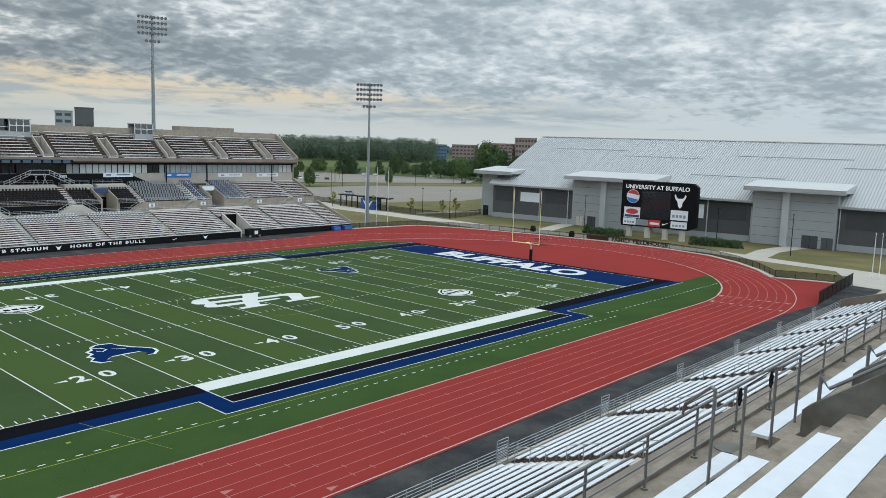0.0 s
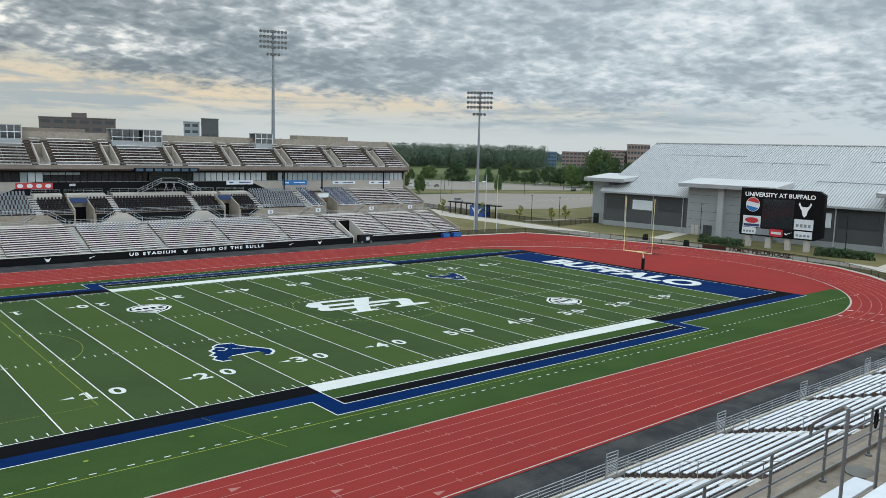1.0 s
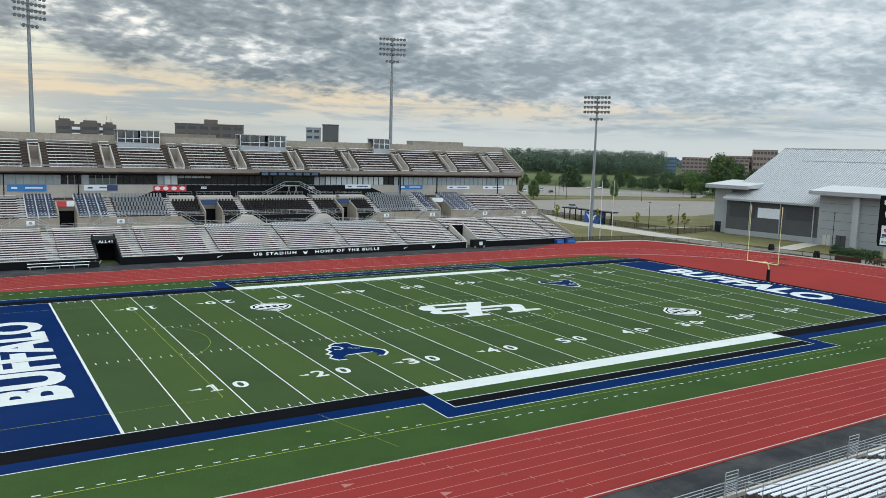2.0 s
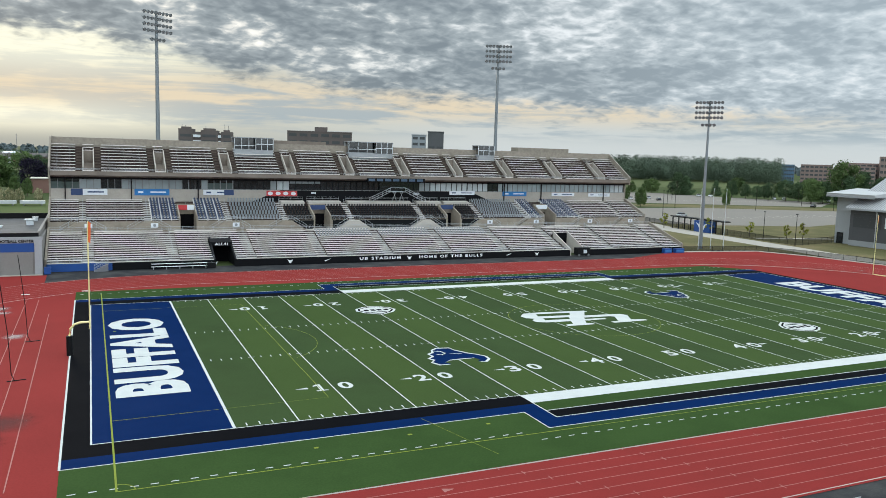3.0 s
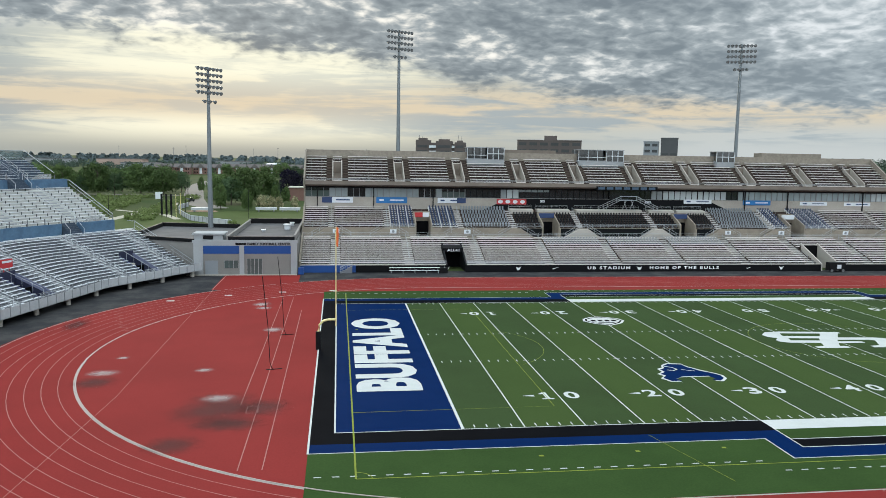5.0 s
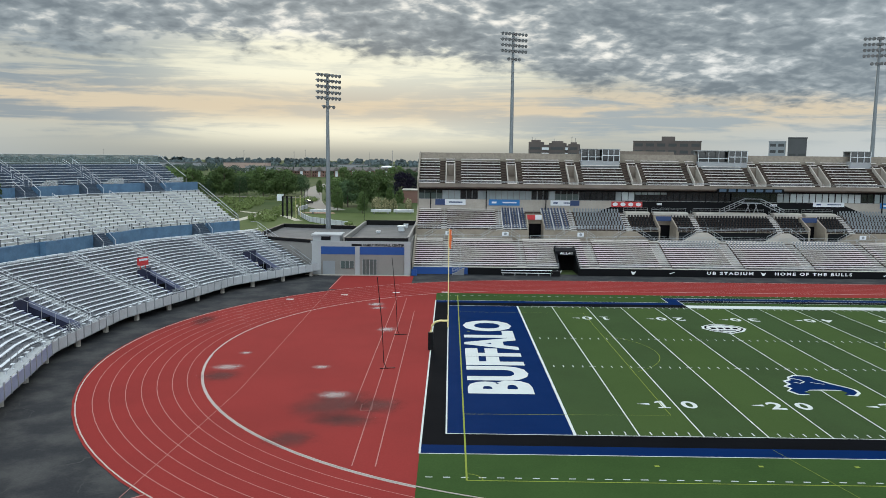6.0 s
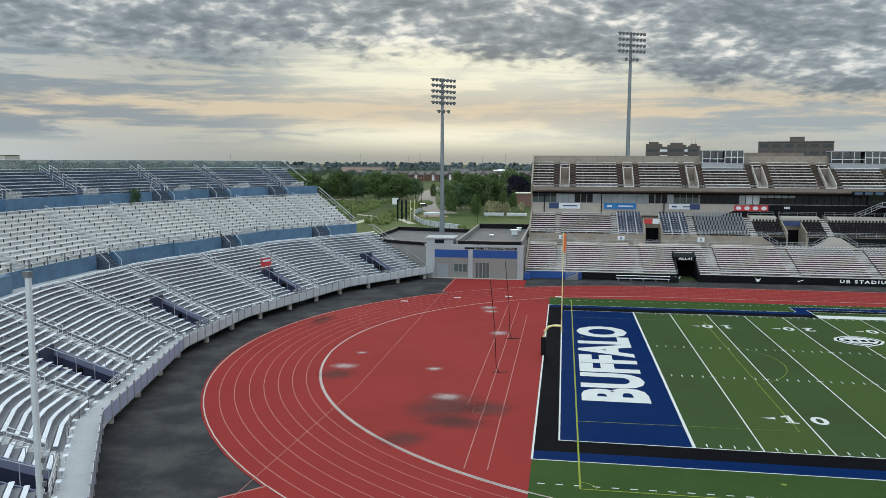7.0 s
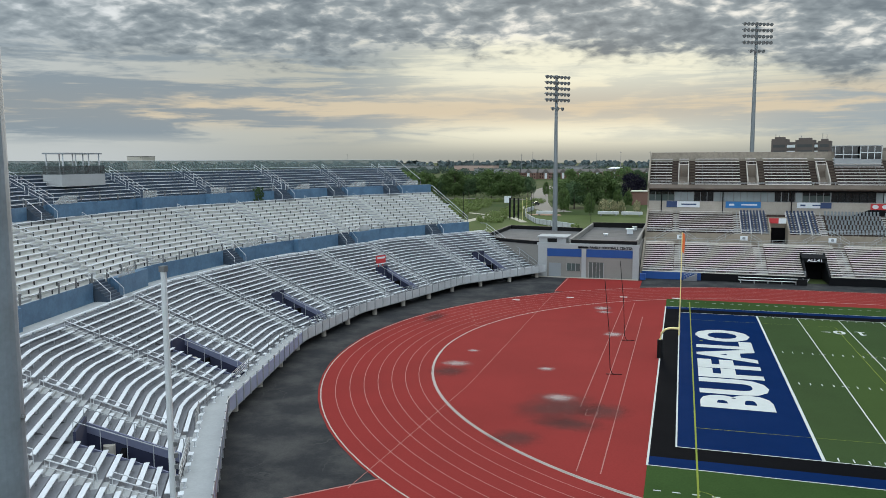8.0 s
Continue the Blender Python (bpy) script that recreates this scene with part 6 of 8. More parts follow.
mb.box(0, 1.5, 0, 0.8, 0, 0.75), mb.box(-0.03, 1.53, -0.03, 0.83, 0.75, 0.85)
part("body", mb, M_BLACK, tub2)
for x0, x1 in ((101.6, 103.6), (104.6, 106.9)):
    blk = thing("padded_wall_block", "blue padded block at the end of the stand wall", "padding", (x0, 76.2, 0))
    mb = Mb()
    mb.box(0, x1 - x0, 0, 0.9, 0, 0.95)
    part("pad", mb, M_BLUEPANEL, blk)
    mb = Mb()
    mb.box(0.2, x1 - x0 - 0.2, -0.01, -0.005, 0.25, 0.7)
    part("print", mb, M_SIGNBLUE, blk)
stp = thing("front_steps", "galvanised pipe-railed steps to the lower tier", "stairs", (-8.6, 76.1, 0))
mb = Mb()
for k in range(5):
    mb.box(k * 0.4, (k + 1) * 0.4, 0, 1.0, 0, 0.22 * (k + 1))
part("steps", mb, M_ALUD, stp)
for y in (0.0, 1.0):
    mb = Mb()
    mb.tube([(0, y, 0), (0, y, 0.95), (2.0, y, 2.05), (2.0, y, 1.1)], 0.03, 5), mb.tube([(0, y, 0.5), (2.0, y, 1.6)], 0.025, 5)
    part("rail", mb, M_GALV, stp)
tn = lettering("tunnel_words", "ALL41", M_WHITE, west_low, pose(10.1, 77.2 + 4.38, 3.05, 90), 2.2, 0.45, 0.02)
sg = thing("red_sign", "red and white sign above an end stand tunnel", "sign", tuple(BOWL.at(15.2, 8.0, 4.35)))
mb = Mb()
mb.tbox(pose(0, 0, 0.35, 0, 0, -20), 0.12, 2.0, 1.1)
mb.tbox(pose(0, -0.8, -0.6, 0, 0, -20), 0.08, 0.08, 0.95), mb.tbox(pose(0, 0.8, -0.6, 0, 0, -20), 0.08, 0.08, 0.95)
part("board", mb, M_RED, sg)
mb = Mb()
mb.tbox(pose(0.08, -0.02, 1.0, 0, 0, -20), 0.02, 1.6, 0.28)
part("print", mb, M_BANNER, sg, "plain pale bars")

M_CHAINB = mesh_screen("guard_mesh", (0.10, 0.11, 0.11), 0.6)
# camera platform on the end stand's top rows
p = BOWL.at(-1.3, 32.9)
bo = thing("camera_booth", "open camera platform with a flat canopy on the top rows", "platform", (p.x, p.y, 16.5))
turnb = pose(0, 0, 0, 0, 0, 2)
mb = Mb()
mb.tbox(turnb, 2.6, 7.4, 1.4)
part("base", mb, M_WALKW, bo, "grey panelled base")
for x in (-1.15, 1.15):
    for y in (-3.2, -1.1, 1.1, 2.9):
        mb = Mb()
        mb.tbox(turnb @ pose(x, y, 1.4), 0.10, 0.10, 2.35)
        part("post", mb, M_RAILW, bo, "slim pale post")
mb = Mb()
mb.tbox(turnb @ pose(0, -0.2, 3.75), 2.9, 6.6, 0.16)
part("canopy", mb, M_GREYSEAT, bo, "flat canopy")
for y in (-3.65, 3.65):
    mb = Mb()
    mb.tbox(turnb @ pose(0, y, 1.4), 2.6, 0.05, 1.0)
    part("screen_panel", mb, M_CHAINB, bo, "dark mesh guard")
mb = Mb()
mb.tbox(turnb @ pose(1.27, 0, 1.4), 0.05, 7.3, 1.0)
part("screen_panel", mb, M_CHAINB, bo, "dark mesh guard")
# ivy-green gap plant on the upper blue wall
p = BOWL.at(13.2, 28.3)
CL = thing("wall_stair_net", "dark green stair netting on the blue wall", "netting", (p.x, p.y, 13.2))
mb = Mb()
rq = random.Random(3)
for k in range(140):
    mb.tbox(pose(rq.uniform(-0.3, 0.3), rq.uniform(-1.1, 1.1), rq.uniform(0, 2.2), rq.uniform(0, 360), rq.uniform(0, 360), 0), 0.25, 0.2, 0.02)
part("leaves", mb, M_LEAF2, CL, kind="stuff")

# -- low building beside the main stand --
M_TEAMW = material("taupe_block_wall", (0.235, 0.226, 0.212), 0.85, var=0.10, scale=0.3, fine=5.0, spec=0.2)
M_TEAMP = material("grey_block_pier", (0.36, 0.372, 0.38), 0.85, var=0.08, scale=0.3, fine=5.0, spec=0.2)
fc = thing("team_building", "low pale team building with blue bands and flat roofs", "building", (0, 0, 0))
FY = 75.3
mb = Mb()
mb.prism([(-43.0, 82.0), (-36.5, 78.4), (-32.0, FY + 0.7), (-32.0, 100.5), (-43.0, 104.0)], 0, 5.25)
part("wing_wall", mb, M_TEAMW, fc, "curved grey wing wall")
mb = Mb()
mb.prism([(-32.0, FY), (-15.6, FY), (-15.6, 110.0), (-27.6, 110.0), (-27.6, 100.5), (-32.0, 100.5)], 0, 5.25)
part("main_wall", mb, M_TEAMW, fc, "grey block wall")
mb = Mb()
mb.box(-32.2, -15.5, FY - 0.14, FY + 0.3, 5.2, 5.62)
part("fascia", mb, M_TEAMP, fc, "pale grey fascia")
for a, b in ((-30.5, -24.8), (-24.05, -16.6)):
    mb = Mb()
    mb.box(a, b, FY - 0.1, FY - 0.004, 3.42, 4.72)
    part("blue_band", mb, M_BLUEPANEL, fc, "royal blue band")
    mb = Mb()
    mb.box(a, b, FY - 0.06, FY - 0.004, 0.0, 3.42)
    part("bay_panel", mb, M_TEAMW, fc, "taupe wall panel")
for a in (-32.0, -24.8, -16.6):
    mb = Mb()
    mb.box(a, a + (1.5 if a < -30 else 0.75 if a < -20 else 1.0), FY - 0.2, FY - 0.004, 0, 5.2)
    part("pier", mb, M_TEAMP, fc, "pale grey pier")
for a, b, z0, z1, mt, nm in ((-30.2, -28.2, 0.05, 2.3, M_GREYSEAT, "door"), (-27.2, -25.0, 1.07, 2.3, M_GLASS2, "window"), (-23.6, -21.2, 0.05, 2.6, M_GLASS2, "glass_doors"), (-20.9, -16.8, 0.05, 3.2, M_TEAMW, "bay_panel")):
    mb = Mb()
    mb.box(a, b, FY - 0.14, FY - 0.065, z0, z1)
    q = part(nm, mb, mt, fc)
    if nm in ("window", "glass_doors"):
        n = 3 if nm == "window" else 4
        for k in range(n + 1):
            mb = Mb()
            x = a + (b - a) * k / n
            mb.box(x - 0.03, x + 0.03, FY - 0.18, FY - 0.142, z0, z1)
            part("mullion", mb, M_TEAMP, q)
mb = Mb()
mb.box(-30.5, -16.6, FY - 0.12, FY - 0.004, 4.725, 5.198)
part("sign_band", mb, M_TEAMP, fc, "pale grey sign band")
lettering("building_words", "FAMILY FOOTBALL CENTER", M_BLACK, fc, pose(-23.5, FY - 0.205, 4.82, 90), 6.9, 0.42, 0.04, "dark wall lettering")
mb = Mb()
mb.box(-25.4, -23.7, FY - 0.21, FY - 0.145, 4.85, 5.19)
part("name_bar", mb, M_BLACK, fc, "plain dark bar")
mb = Mb()
mb.prism([(-43.0, 82.0), (-36.5, 78.4), (-32.0, FY + 0.7), (-26.9, FY + 0.7), (-27.6, 100.5), (-43.0, 104.0)], 5.25, 5.3)
part("roof", mb, M_MEMBRANE, fc, "grey roof membrane")
mb = Mb()
mb.prism([(-26.6, FY + 0.5), (-16.0, FY + 0.5), (-16.0, 109.0), (-26.6, 109.0)], 5.25, 5.5)
part("roof", mb, M_MEMBRANE, fc, "grey roof membrane")


def parapet(pts, z0, z1, mat, w=0.35):
    mb = Mb()
    for (x0, y0), (x1, y1) in zip(pts, pts[1:]):
        d = Vector((x1 - x0, y1 - y0)).normalized()
        n = Vector((-d.y, d.x)) * w / 2
        mb.prism([(x0 - n.x, y0 - n.y), (x1 - n.x, y1 - n.y), (x1 + n.x, y1 + n.y), (x0 + n.x, y0 + n.y)], z0, z1)
    return mb


part("parapet", parapet([(-43.0, 82.0), (-36.5, 78.4), (-32.0, FY + 0.85)], 5.2, 5.75, M_NAVY), M_BLACK, fc, "dark parapet")
part("parapet", parapet([(-42.8, 103.6), (-27.7, 100.3)], 5.2, 6.05, M_NAVY), M_BLACK, fc, "dark parapet")
part("parapet", parapet([(-43.0, 82.0), (-42.8, 103.6)], 5.2, 6.0, M_NAVY), M_BLACK, fc, "dark parapet")
part("parapet", parapet([(-26.6, FY + 0.4), (-16.0, FY + 0.4)], 5.5, 6.2, M_BLACK), M_BLACK, fc, "dark parapet")
part("parapet", parapet([(-16.0, FY + 0.4), (-16.0, 109.0)], 5.5, 6.4, M_NAVY), M_TEAMW, fc, "grey coping")
part("parapet", parapet([(-26.7, FY + 0.4), (-26.7, 109.0)], 5.5, 6.3, M_NAVY), M_TEAMW, fc, "grey coping")
part("parapet", parapet([(-26.7, 109.0), (-16.0, 109.0)], 5.5, 6.5, M_NAVY), M_BLACK, fc, "dark parapet")
mb = Mb()
mb.box(-32.0, -27.5, 76.0, 80.0, 5.3, 6.45), mb.box(-32.3, -27.2, 75.8, 80.2, 6.45, 6.65)
part("plinth", mb, M_TEAMP, fc, "pale lamp mast plinth")
mb = Mb()
mb.box(-30.6, -29.0, 75.93, 75.99, 5.68, 6.3)
part("louvre", mb, M_BLACK, fc, "dark louvre")
for x, y, w, h in ((-18.4, 96, 1.1, 0.9), (-22.5, 92, 0.6, 0.25), (-18.0, 104, 0.7, 0.6)):
    vent = thing("roof_vent", "small pale metal roof vent", "vent", (x, y, 5.5))
    mb = Mb()
    mb.box(-w / 2, w / 2, -w / 2, w / 2, 0, h), mb.box(-w * 0.7, w * 0.7, -w * 0.7, w * 0.7, h, h + 0.1)
    part("hood", mb, M_BANNER, vent)
mb = Mb()
mb.box(-33, -15.6, 74.2, 75.1, 0.0, 0.05)
setting("pavement", mb, M_PATH, "pale concrete strip before the team building", "pavement")
bag = thing("blue_bin", "bright blue wheeled bin by the wall", "bin", (-15.4, 74.6, 0))
mb = Mb()
mb.prism([(0, 0), (0.9, 0), (0.9, 0.7), (0, 0.7)], 0.08, 1.05)
part("body", mb, M_BLUEPANEL, bag)
mb = Mb()
mb.box(-0.04, 0.94, -0.04, 0.74, 1.05, 1.12)
part("lid", mb, M_BLUEPANEL, bag)

# -- lawns, paths and car parks --
mb = Mb()
mb.poly([(x, y, -0.045) for x, y in ((104, 79), (128, 75), (134, 53), (140, 42), (140, 8), (122, -11), (100, -24), (100, -60), (230, -60), (240, 140), (200, 145), (158, 152), (120, 150), (108, 110))])
setting("lawn", mb, M_LAWN, "dry mown lawn with tan patches round the fieldhouse", "lawn")
mb = Mb()
mb.poly([(x, y, -0.04) for x, y in ((-75, 112), (-12, 112), (-12, 240), (-75, 205))])
setting("lawn", mb, material("green_lawn", (0.072, 0.096, 0.030), 0.95, var=0.15, scale=0.08, fine=3.0, spec=0.1), "green mown lawn of a small ball field", "lawn")


def ground_strip(name, pts, w, z, mat, label):
    mb = Mb()
    strip(mb, pts, w, z)
    return setting(name, mb, mat, label)


ground_strip("path", [(148, 142), (143.5, 126), (142, 113), (141.6, 101), (141, 90), (140, 77), (139, 67), (138.5, 57)], 8.0, -0.037, M_PATH, "broad pale concrete footpath to the shelter")
ground_strip("path", [(138.5, 62), (139.5, 54), (143, 46), (142.5, 30), (142.5, 8), (140, -4), (138, -20), (128, -40)], 5.2, -0.035, M_PATH, "pale concrete footpath round the track")
mb = Mb()
mb.poly([(x, y, -0.037) for x, y in ((121.9, -22.4), (136, -16), (140, -24), (132, -46), (100.4, -46), (100.4, -27.4), (121.6, -26.5))])
setting("pavement", mb, M_PATH, "pale concrete paving beside the near stand", "pavement")
ground_strip("path", [(141, 50), (154, 54), (166, 57)], 4.0, -0.031, M_PATH, "pale concrete footpath to the fieldhouse")
ground_strip("path", [(140, 0), (154, 1.8), (168, 0.5)], 4.5, -0.031, M_PATH, "pale concrete footpath to the fieldhouse")
ground_strip("path", [(150, 98), (172, 93)], 3.0, -0.031, M_PATH, "pale concrete footpath to a side door")
mb = Mb()
mb.poly([(x, y, -0.03) for x, y in ((150, 150), (162, 134), (180, 130), (200, 124), (290, 150), (286, 184), (230, 206), (184, 205))])
setting("parking_lot", mb, M_LOT, "faded grey car park beyond the stand", "car park")
mb = Mb()
mb.poly([(x, y, -0.03) for x, y in ((198, 248), (236, 232), (290, 213), (305, 208), (345, 236), (320, 282), (302, 330), (262, 336), (215, 290))])
setting("parking_lot", mb, M_LOT, "faded grey car park beyond the stand", "car park")
mb = Mb()
for k in range(26):
    strip(mb, [(170 + k * 4.4, 150 + k * 0.4), (174 + k * 4.4, 158 + k * 0.4)], 0.15, -0.026)
    strip(mb, [(232 + k * 3.2, 262 - k * 0.9), (235 + k * 3.2, 270 - k * 0.9)], 0.2, -0.026)
tagged(part("bay_marks", mb, M_CONC2), "rows of white parking bay lines", "marking", kind="stuff")
mb = Mb()
mb.poly([(x, y, -0.028) for x, y in ((205, 214), (286, 182), (300, 190), (306, 203), (235, 228), (210, 232))])
setting("grass_island", mb, M_LAWN, "dry grass strip between car parks", "grass")
mb = Mb()
mb.poly([(x, y, -0.05) for x, y in ((330, 420), (700, 330), (900, 620), (420, 760), (250, 560))])
setting("far_lawn", mb, material("far_green", (0.088, 0.105, 0.042), 0.95, var=0.2, scale=0.01, fine=0.4, spec=0.1), "broad green meadow before the woods", "lawn")
M_TRAIL = material("tan_trail", (0.40, 0.37, 0.30), 0.9, var=0.15, scale=0.3, fine=4.0, spec=0.1)
ground_strip("road", [(-52, 236), (-64.5, 263), (-72, 300), (-82, 360), (-95, 437), (-100, 517), (-94, 580), (-77.5, 646), (-74, 800), (-76, 1137)], 9.0, -0.036, M_LOT, "grey side road winding away")
ground_strip("road", [(-210, 325), (-140, 330), (-95, 328), (-72, 322)], 7.0, -0.033, M_LOT, "grey side road")
ground_strip("road", [(-20, 400), (10, 560), (70, 900)], 12.0, -0.033, M_LOT, "grey road with parked cars")
ground_strip("path", [(-78, 140), (-75, 182), (-73, 212), (-69.5, 232), (-72, 262), (-75, 290)], 3.4, -0.030, M_TRAIL, "tan path through shrubs")
ground_strip("path", [(-120, 250), (-92, 232), (-64, 205), (-56, 186)], 2.4, -0.027, M_TRAIL, "tan path through shrubs")
mb = Mb()
blob(mb, -55, 221, 6, 4, -0.032, 5)
setting("infield", mb, M_TAN, "reddish dirt infield of a small ball field", "infield")

# -- fieldhouse --
FO, FK = Vector((162.5, 80.5, 0)), 0.073
fh = thing("fieldhouse", "large grey fieldhouse with a pale standing seam metal roof", "building", tuple(FO))
fh.rotation_euler = (0, 0, math.atan2(-1, FK))
LEN, DEP, EAVE, RIDGE, RUN = 118.0, 54.0, 9.75, 22.7, 27.0


def fbox(name, x0, x1, y0, y1, z0, z1, mat, label="", parent=None):
    mb = Mb()
    mb.box(x0, x1, y0, y1, z0, z1)
    return part(name, mb, mat, parent or fh, label)


mb = Mb()
mb.box(0, LEN, 0.3, DEP, 0, EAVE - 0.3)
part("core", mb, M_FHWALL, fh, "grey block wall")
mb = Mb()
for x in (0.0, LEN):
    mb.poly([(x, 0.3, EAVE - 0.3), (x, DEP, EAVE - 0.3), (x, DEP, EAVE), (x, RUN, RIDGE - 0.2), (x, 0.3, EAVE)])
part("gable", mb, M_FHWALL, fh, "grey gable wall")
n = 190
me = None
for k in range(n):
    a = -0.8 + (LEN + 1.6) * k / n
    w = (LEN + 1.6) / n
    if me is None:
        mb = Mb()
        s = (RIDGE - EAVE) / RUN
        mb.loft([[(x, -0.9, EAVE - 0.9 * s), (x, RUN, RIDGE), (x, RUN, RIDGE - 0.2), (x, -0.9, EAVE - 0.9 * s - 0.2)] for x in (0.0, w)])
        nf = len(mb.f)
        mb.loft([[(x, -0.9, EAVE - 0.9 * s + z), (x, RUN, RIDGE + z), (x, RUN, RIDGE - 0.15), (x, -0.9, EAVE - 0.9 * s - 0.15)] for x, z in ((-0.06, 0.14), (0.06, 0.14))])
        me = mb.mesh("roof_panel", [M_ROOF, M_SEAM])
        for face in me.polygons[nf:]:
            face.material_index = 1
    ob = part("roof_panel", me, None, fh)
    ob.location = (a, 0, 0)
mb = Mb()
mb.loft([[(x, RUN, RIDGE), (x, DEP + 0.8, EAVE), (x, DEP + 0.8, EAVE - 0.2), (x, RUN, RIDGE - 0.2)] for x in (-0.8, LEN + 0.8)])
part("roof_back", mb, M_ROOF, fh)
fbox("gutter", -0.9, LEN + 0.9, -1.15, -0.85, EAVE - 0.95, EAVE - 0.55, M_FHWALL, "pale gutter")
fbox("ridge_cap", -0.9, LEN + 0.9, RUN - 0.3, RUN + 0.3, RIDGE + 0.05, RIDGE + 0.2, M_ROOF)
for x0, x1 in ((0.0, 25.2), (47.0, 70.2), (87.6, LEN)):
    fbox("siding", x0, x1, 0.0, 0.28, 1.35, EAVE - 0.5, M_FHDARK, "charcoal siding")
    fbox("plinth", x0, x1, 0.0, 0.28, 0, 1.35, M_FHWALL, "grey block plinth")
for x0, x1, z0, z1, mt in ((0.9, 8.1, 4.6, 7.9, M_FHDARK2), (9.0, 15.0, 4.9, 7.4, M_BANNER), (16.6, 23.6, 5.0, 8.0, M_FHDARK2), (57.1, 59.1, 4.4, 7.6, M_BANNER), (60.6, 68.8, 4.6, 8.4, M_FHDARK2), (89.0, 97.0, 4.6, 8.2, M_FHDARK2), (100, 108, 4.6, 8.2, M_FHDARK2)):
    q = fbox("louvre", x0, x1, -0.10, -0.004, z0, z1, mt, "wall louvre" if mt is M_FHDARK2 else "pale window panel")
    for k in range(1, 8):
        z = z0 + (z1 - z0) * k / 8
        fbox("slat", x0 + 0.05, x1 - 0.05, -0.13, -0.102, z - 0.04, z + 0.04, mt, parent=q)
for x in (6.9, 15.1, 23.6, 60.0, 69.9, 87.9, 99.0):
    mb = Mb()
    mb.tube([(x, -0.2, 0.0), (x, -0.2, EAVE - 1.2), (x, -0.9, EAVE - 0.8)], 0.13, 6)
    part("downpipe", mb, M_GALV, fh, "grey downpipe")
for x0, x1 in ((25.4, 46.2), (70.3, 87.5), (-5.2, -0.1)):
    z1 = 11.9
    side = x0 < 0
    y0 = -1.2 if not side else 2.0
    fbox("bay_wall", x0, x1, y0, 0.6 if not side else 9.0, 0, z1, M_FHWALL, "light grey projecting bay")
    mid = (x0 + x1) / 2 - 1.5
    if not side:
        fbox("pier", mid - 0.7, mid + 0.7, y0 - 0.9, y0 - 0.004, 0, z1, M_FHPIER, "light grey pier")
        for k in range(5):
            fbox("joint", x0 + 0.5, mid - 0.9, y0 - 0.03, y0 - 0.003, 1.8 + k * 2.0, 1.86 + k * 2.0, M_FHDARK)
            fbox("joint", mid + 0.9, x1 - 0.5, y0 - 0.03, y0 - 0.003, 1.8 + k * 2.0, 1.86 + k * 2.0, M_FHDARK)
    mb = Mb()
    ov = 1.7
    yb = 7.0 if not side else 12.0
    mb.loft([[(x, y0 - 2.0, z1 + 0.1), (x, y0 - 2.2, z1 + 0.75), (x, yb, z1 + 1.9), (x, yb, z1)] for x in (x0 - ov, x1 + (ov if not side else 6.0))])
    part("bay_roof", mb, M_ROOF, fh, "pale metal canopy roof")
    mb = Mb()
    mb.box(x0 - ov, x1 + (ov if not side else 6.0), y0 - 2.25, y0 - 1.9, z1 - 0.2, z1 + 0.25)
    part("bay_gutter", mb, M_FHWALL, fh)
for x0, x1, h, mt in ((29.9, 32.2, 2.6, M_FHDARK2), (26.8, 28.6, 2.4, M_CONC2), (81.0, 84.2, 2.7, M_FHDARK2), (84.9, 87.2, 2.5, M_FHDARK)):
    d = fbox("door", x0, x1, -1.26, -1.203, 0, h, mt, "metal service door")
    fbox("door_line", (x0 + x1) / 2 - 0.03, (x0 + x1) / 2 + 0.03, -1.28, -1.263, 0, h, M_BLACK, parent=d)
fbox("side_door", -4.6, -2.8, 1.94, 1.997, 0, 2.8, M_GLASS, "dark glass side door")
for s, d in ((24, 6), (52, 9), (30, 17), (60, 19), (8, 20), (85, 15), (98, 9)):
    mb = Mb()
    z = EAVE + (RIDGE - EAVE) * d / RUN
    mb.box(s, s + 22 if s < 60 else s + 26, d, d + 0.18, z + 0.05, z + 0.2)
    part("snow_rail", mb, M_GALV, fh, "thin roof snow rail")

# -- scoreboard --
sb = thing("scoreboard", "large black scoreboard on four concrete legs", "scoreboard", (153.0, 27.0, 0))
sb.rotation_euler = (0, 0, math.atan2(-1, FK))
mb = Mb()
mb.loft([[(x, y, z) for x, z in ((-7.9, 2.45), (7.9, 2.45), (9.5, 3.2), (9.5, 12.0), (8.3, 12.75), (-8.1, 12.75), (-8.1, 3.6), (-7.9, 2.45))][:-1] for y in (0.0, 1.3)])
part("cabinet", mb, M_BLACKWALL, sb, "black cabinet")
for x in (-6.1, -1.7, 2.5, 6.4):
    mb = Mb()
    mb.box(x - 0.55, x + 0.55, 0.2, 1.1, -0.05, 2.5)
    part("leg", mb, M_CONC2, sb, "concrete leg")
mb = Mb()
mb.box(-3.2, 3.5, -0.03, -0.004, 4.4, 10.6)
part("screen", mb, M_GLASS, sb, "dark unlit screen")
lettering("heading", "UNIVERSITY AT BUFFALO", M_WHITE, sb, pose(-7.2, -0.035, 10.95, 90), 14.9, 0.95, 0.03, "white heading letters")
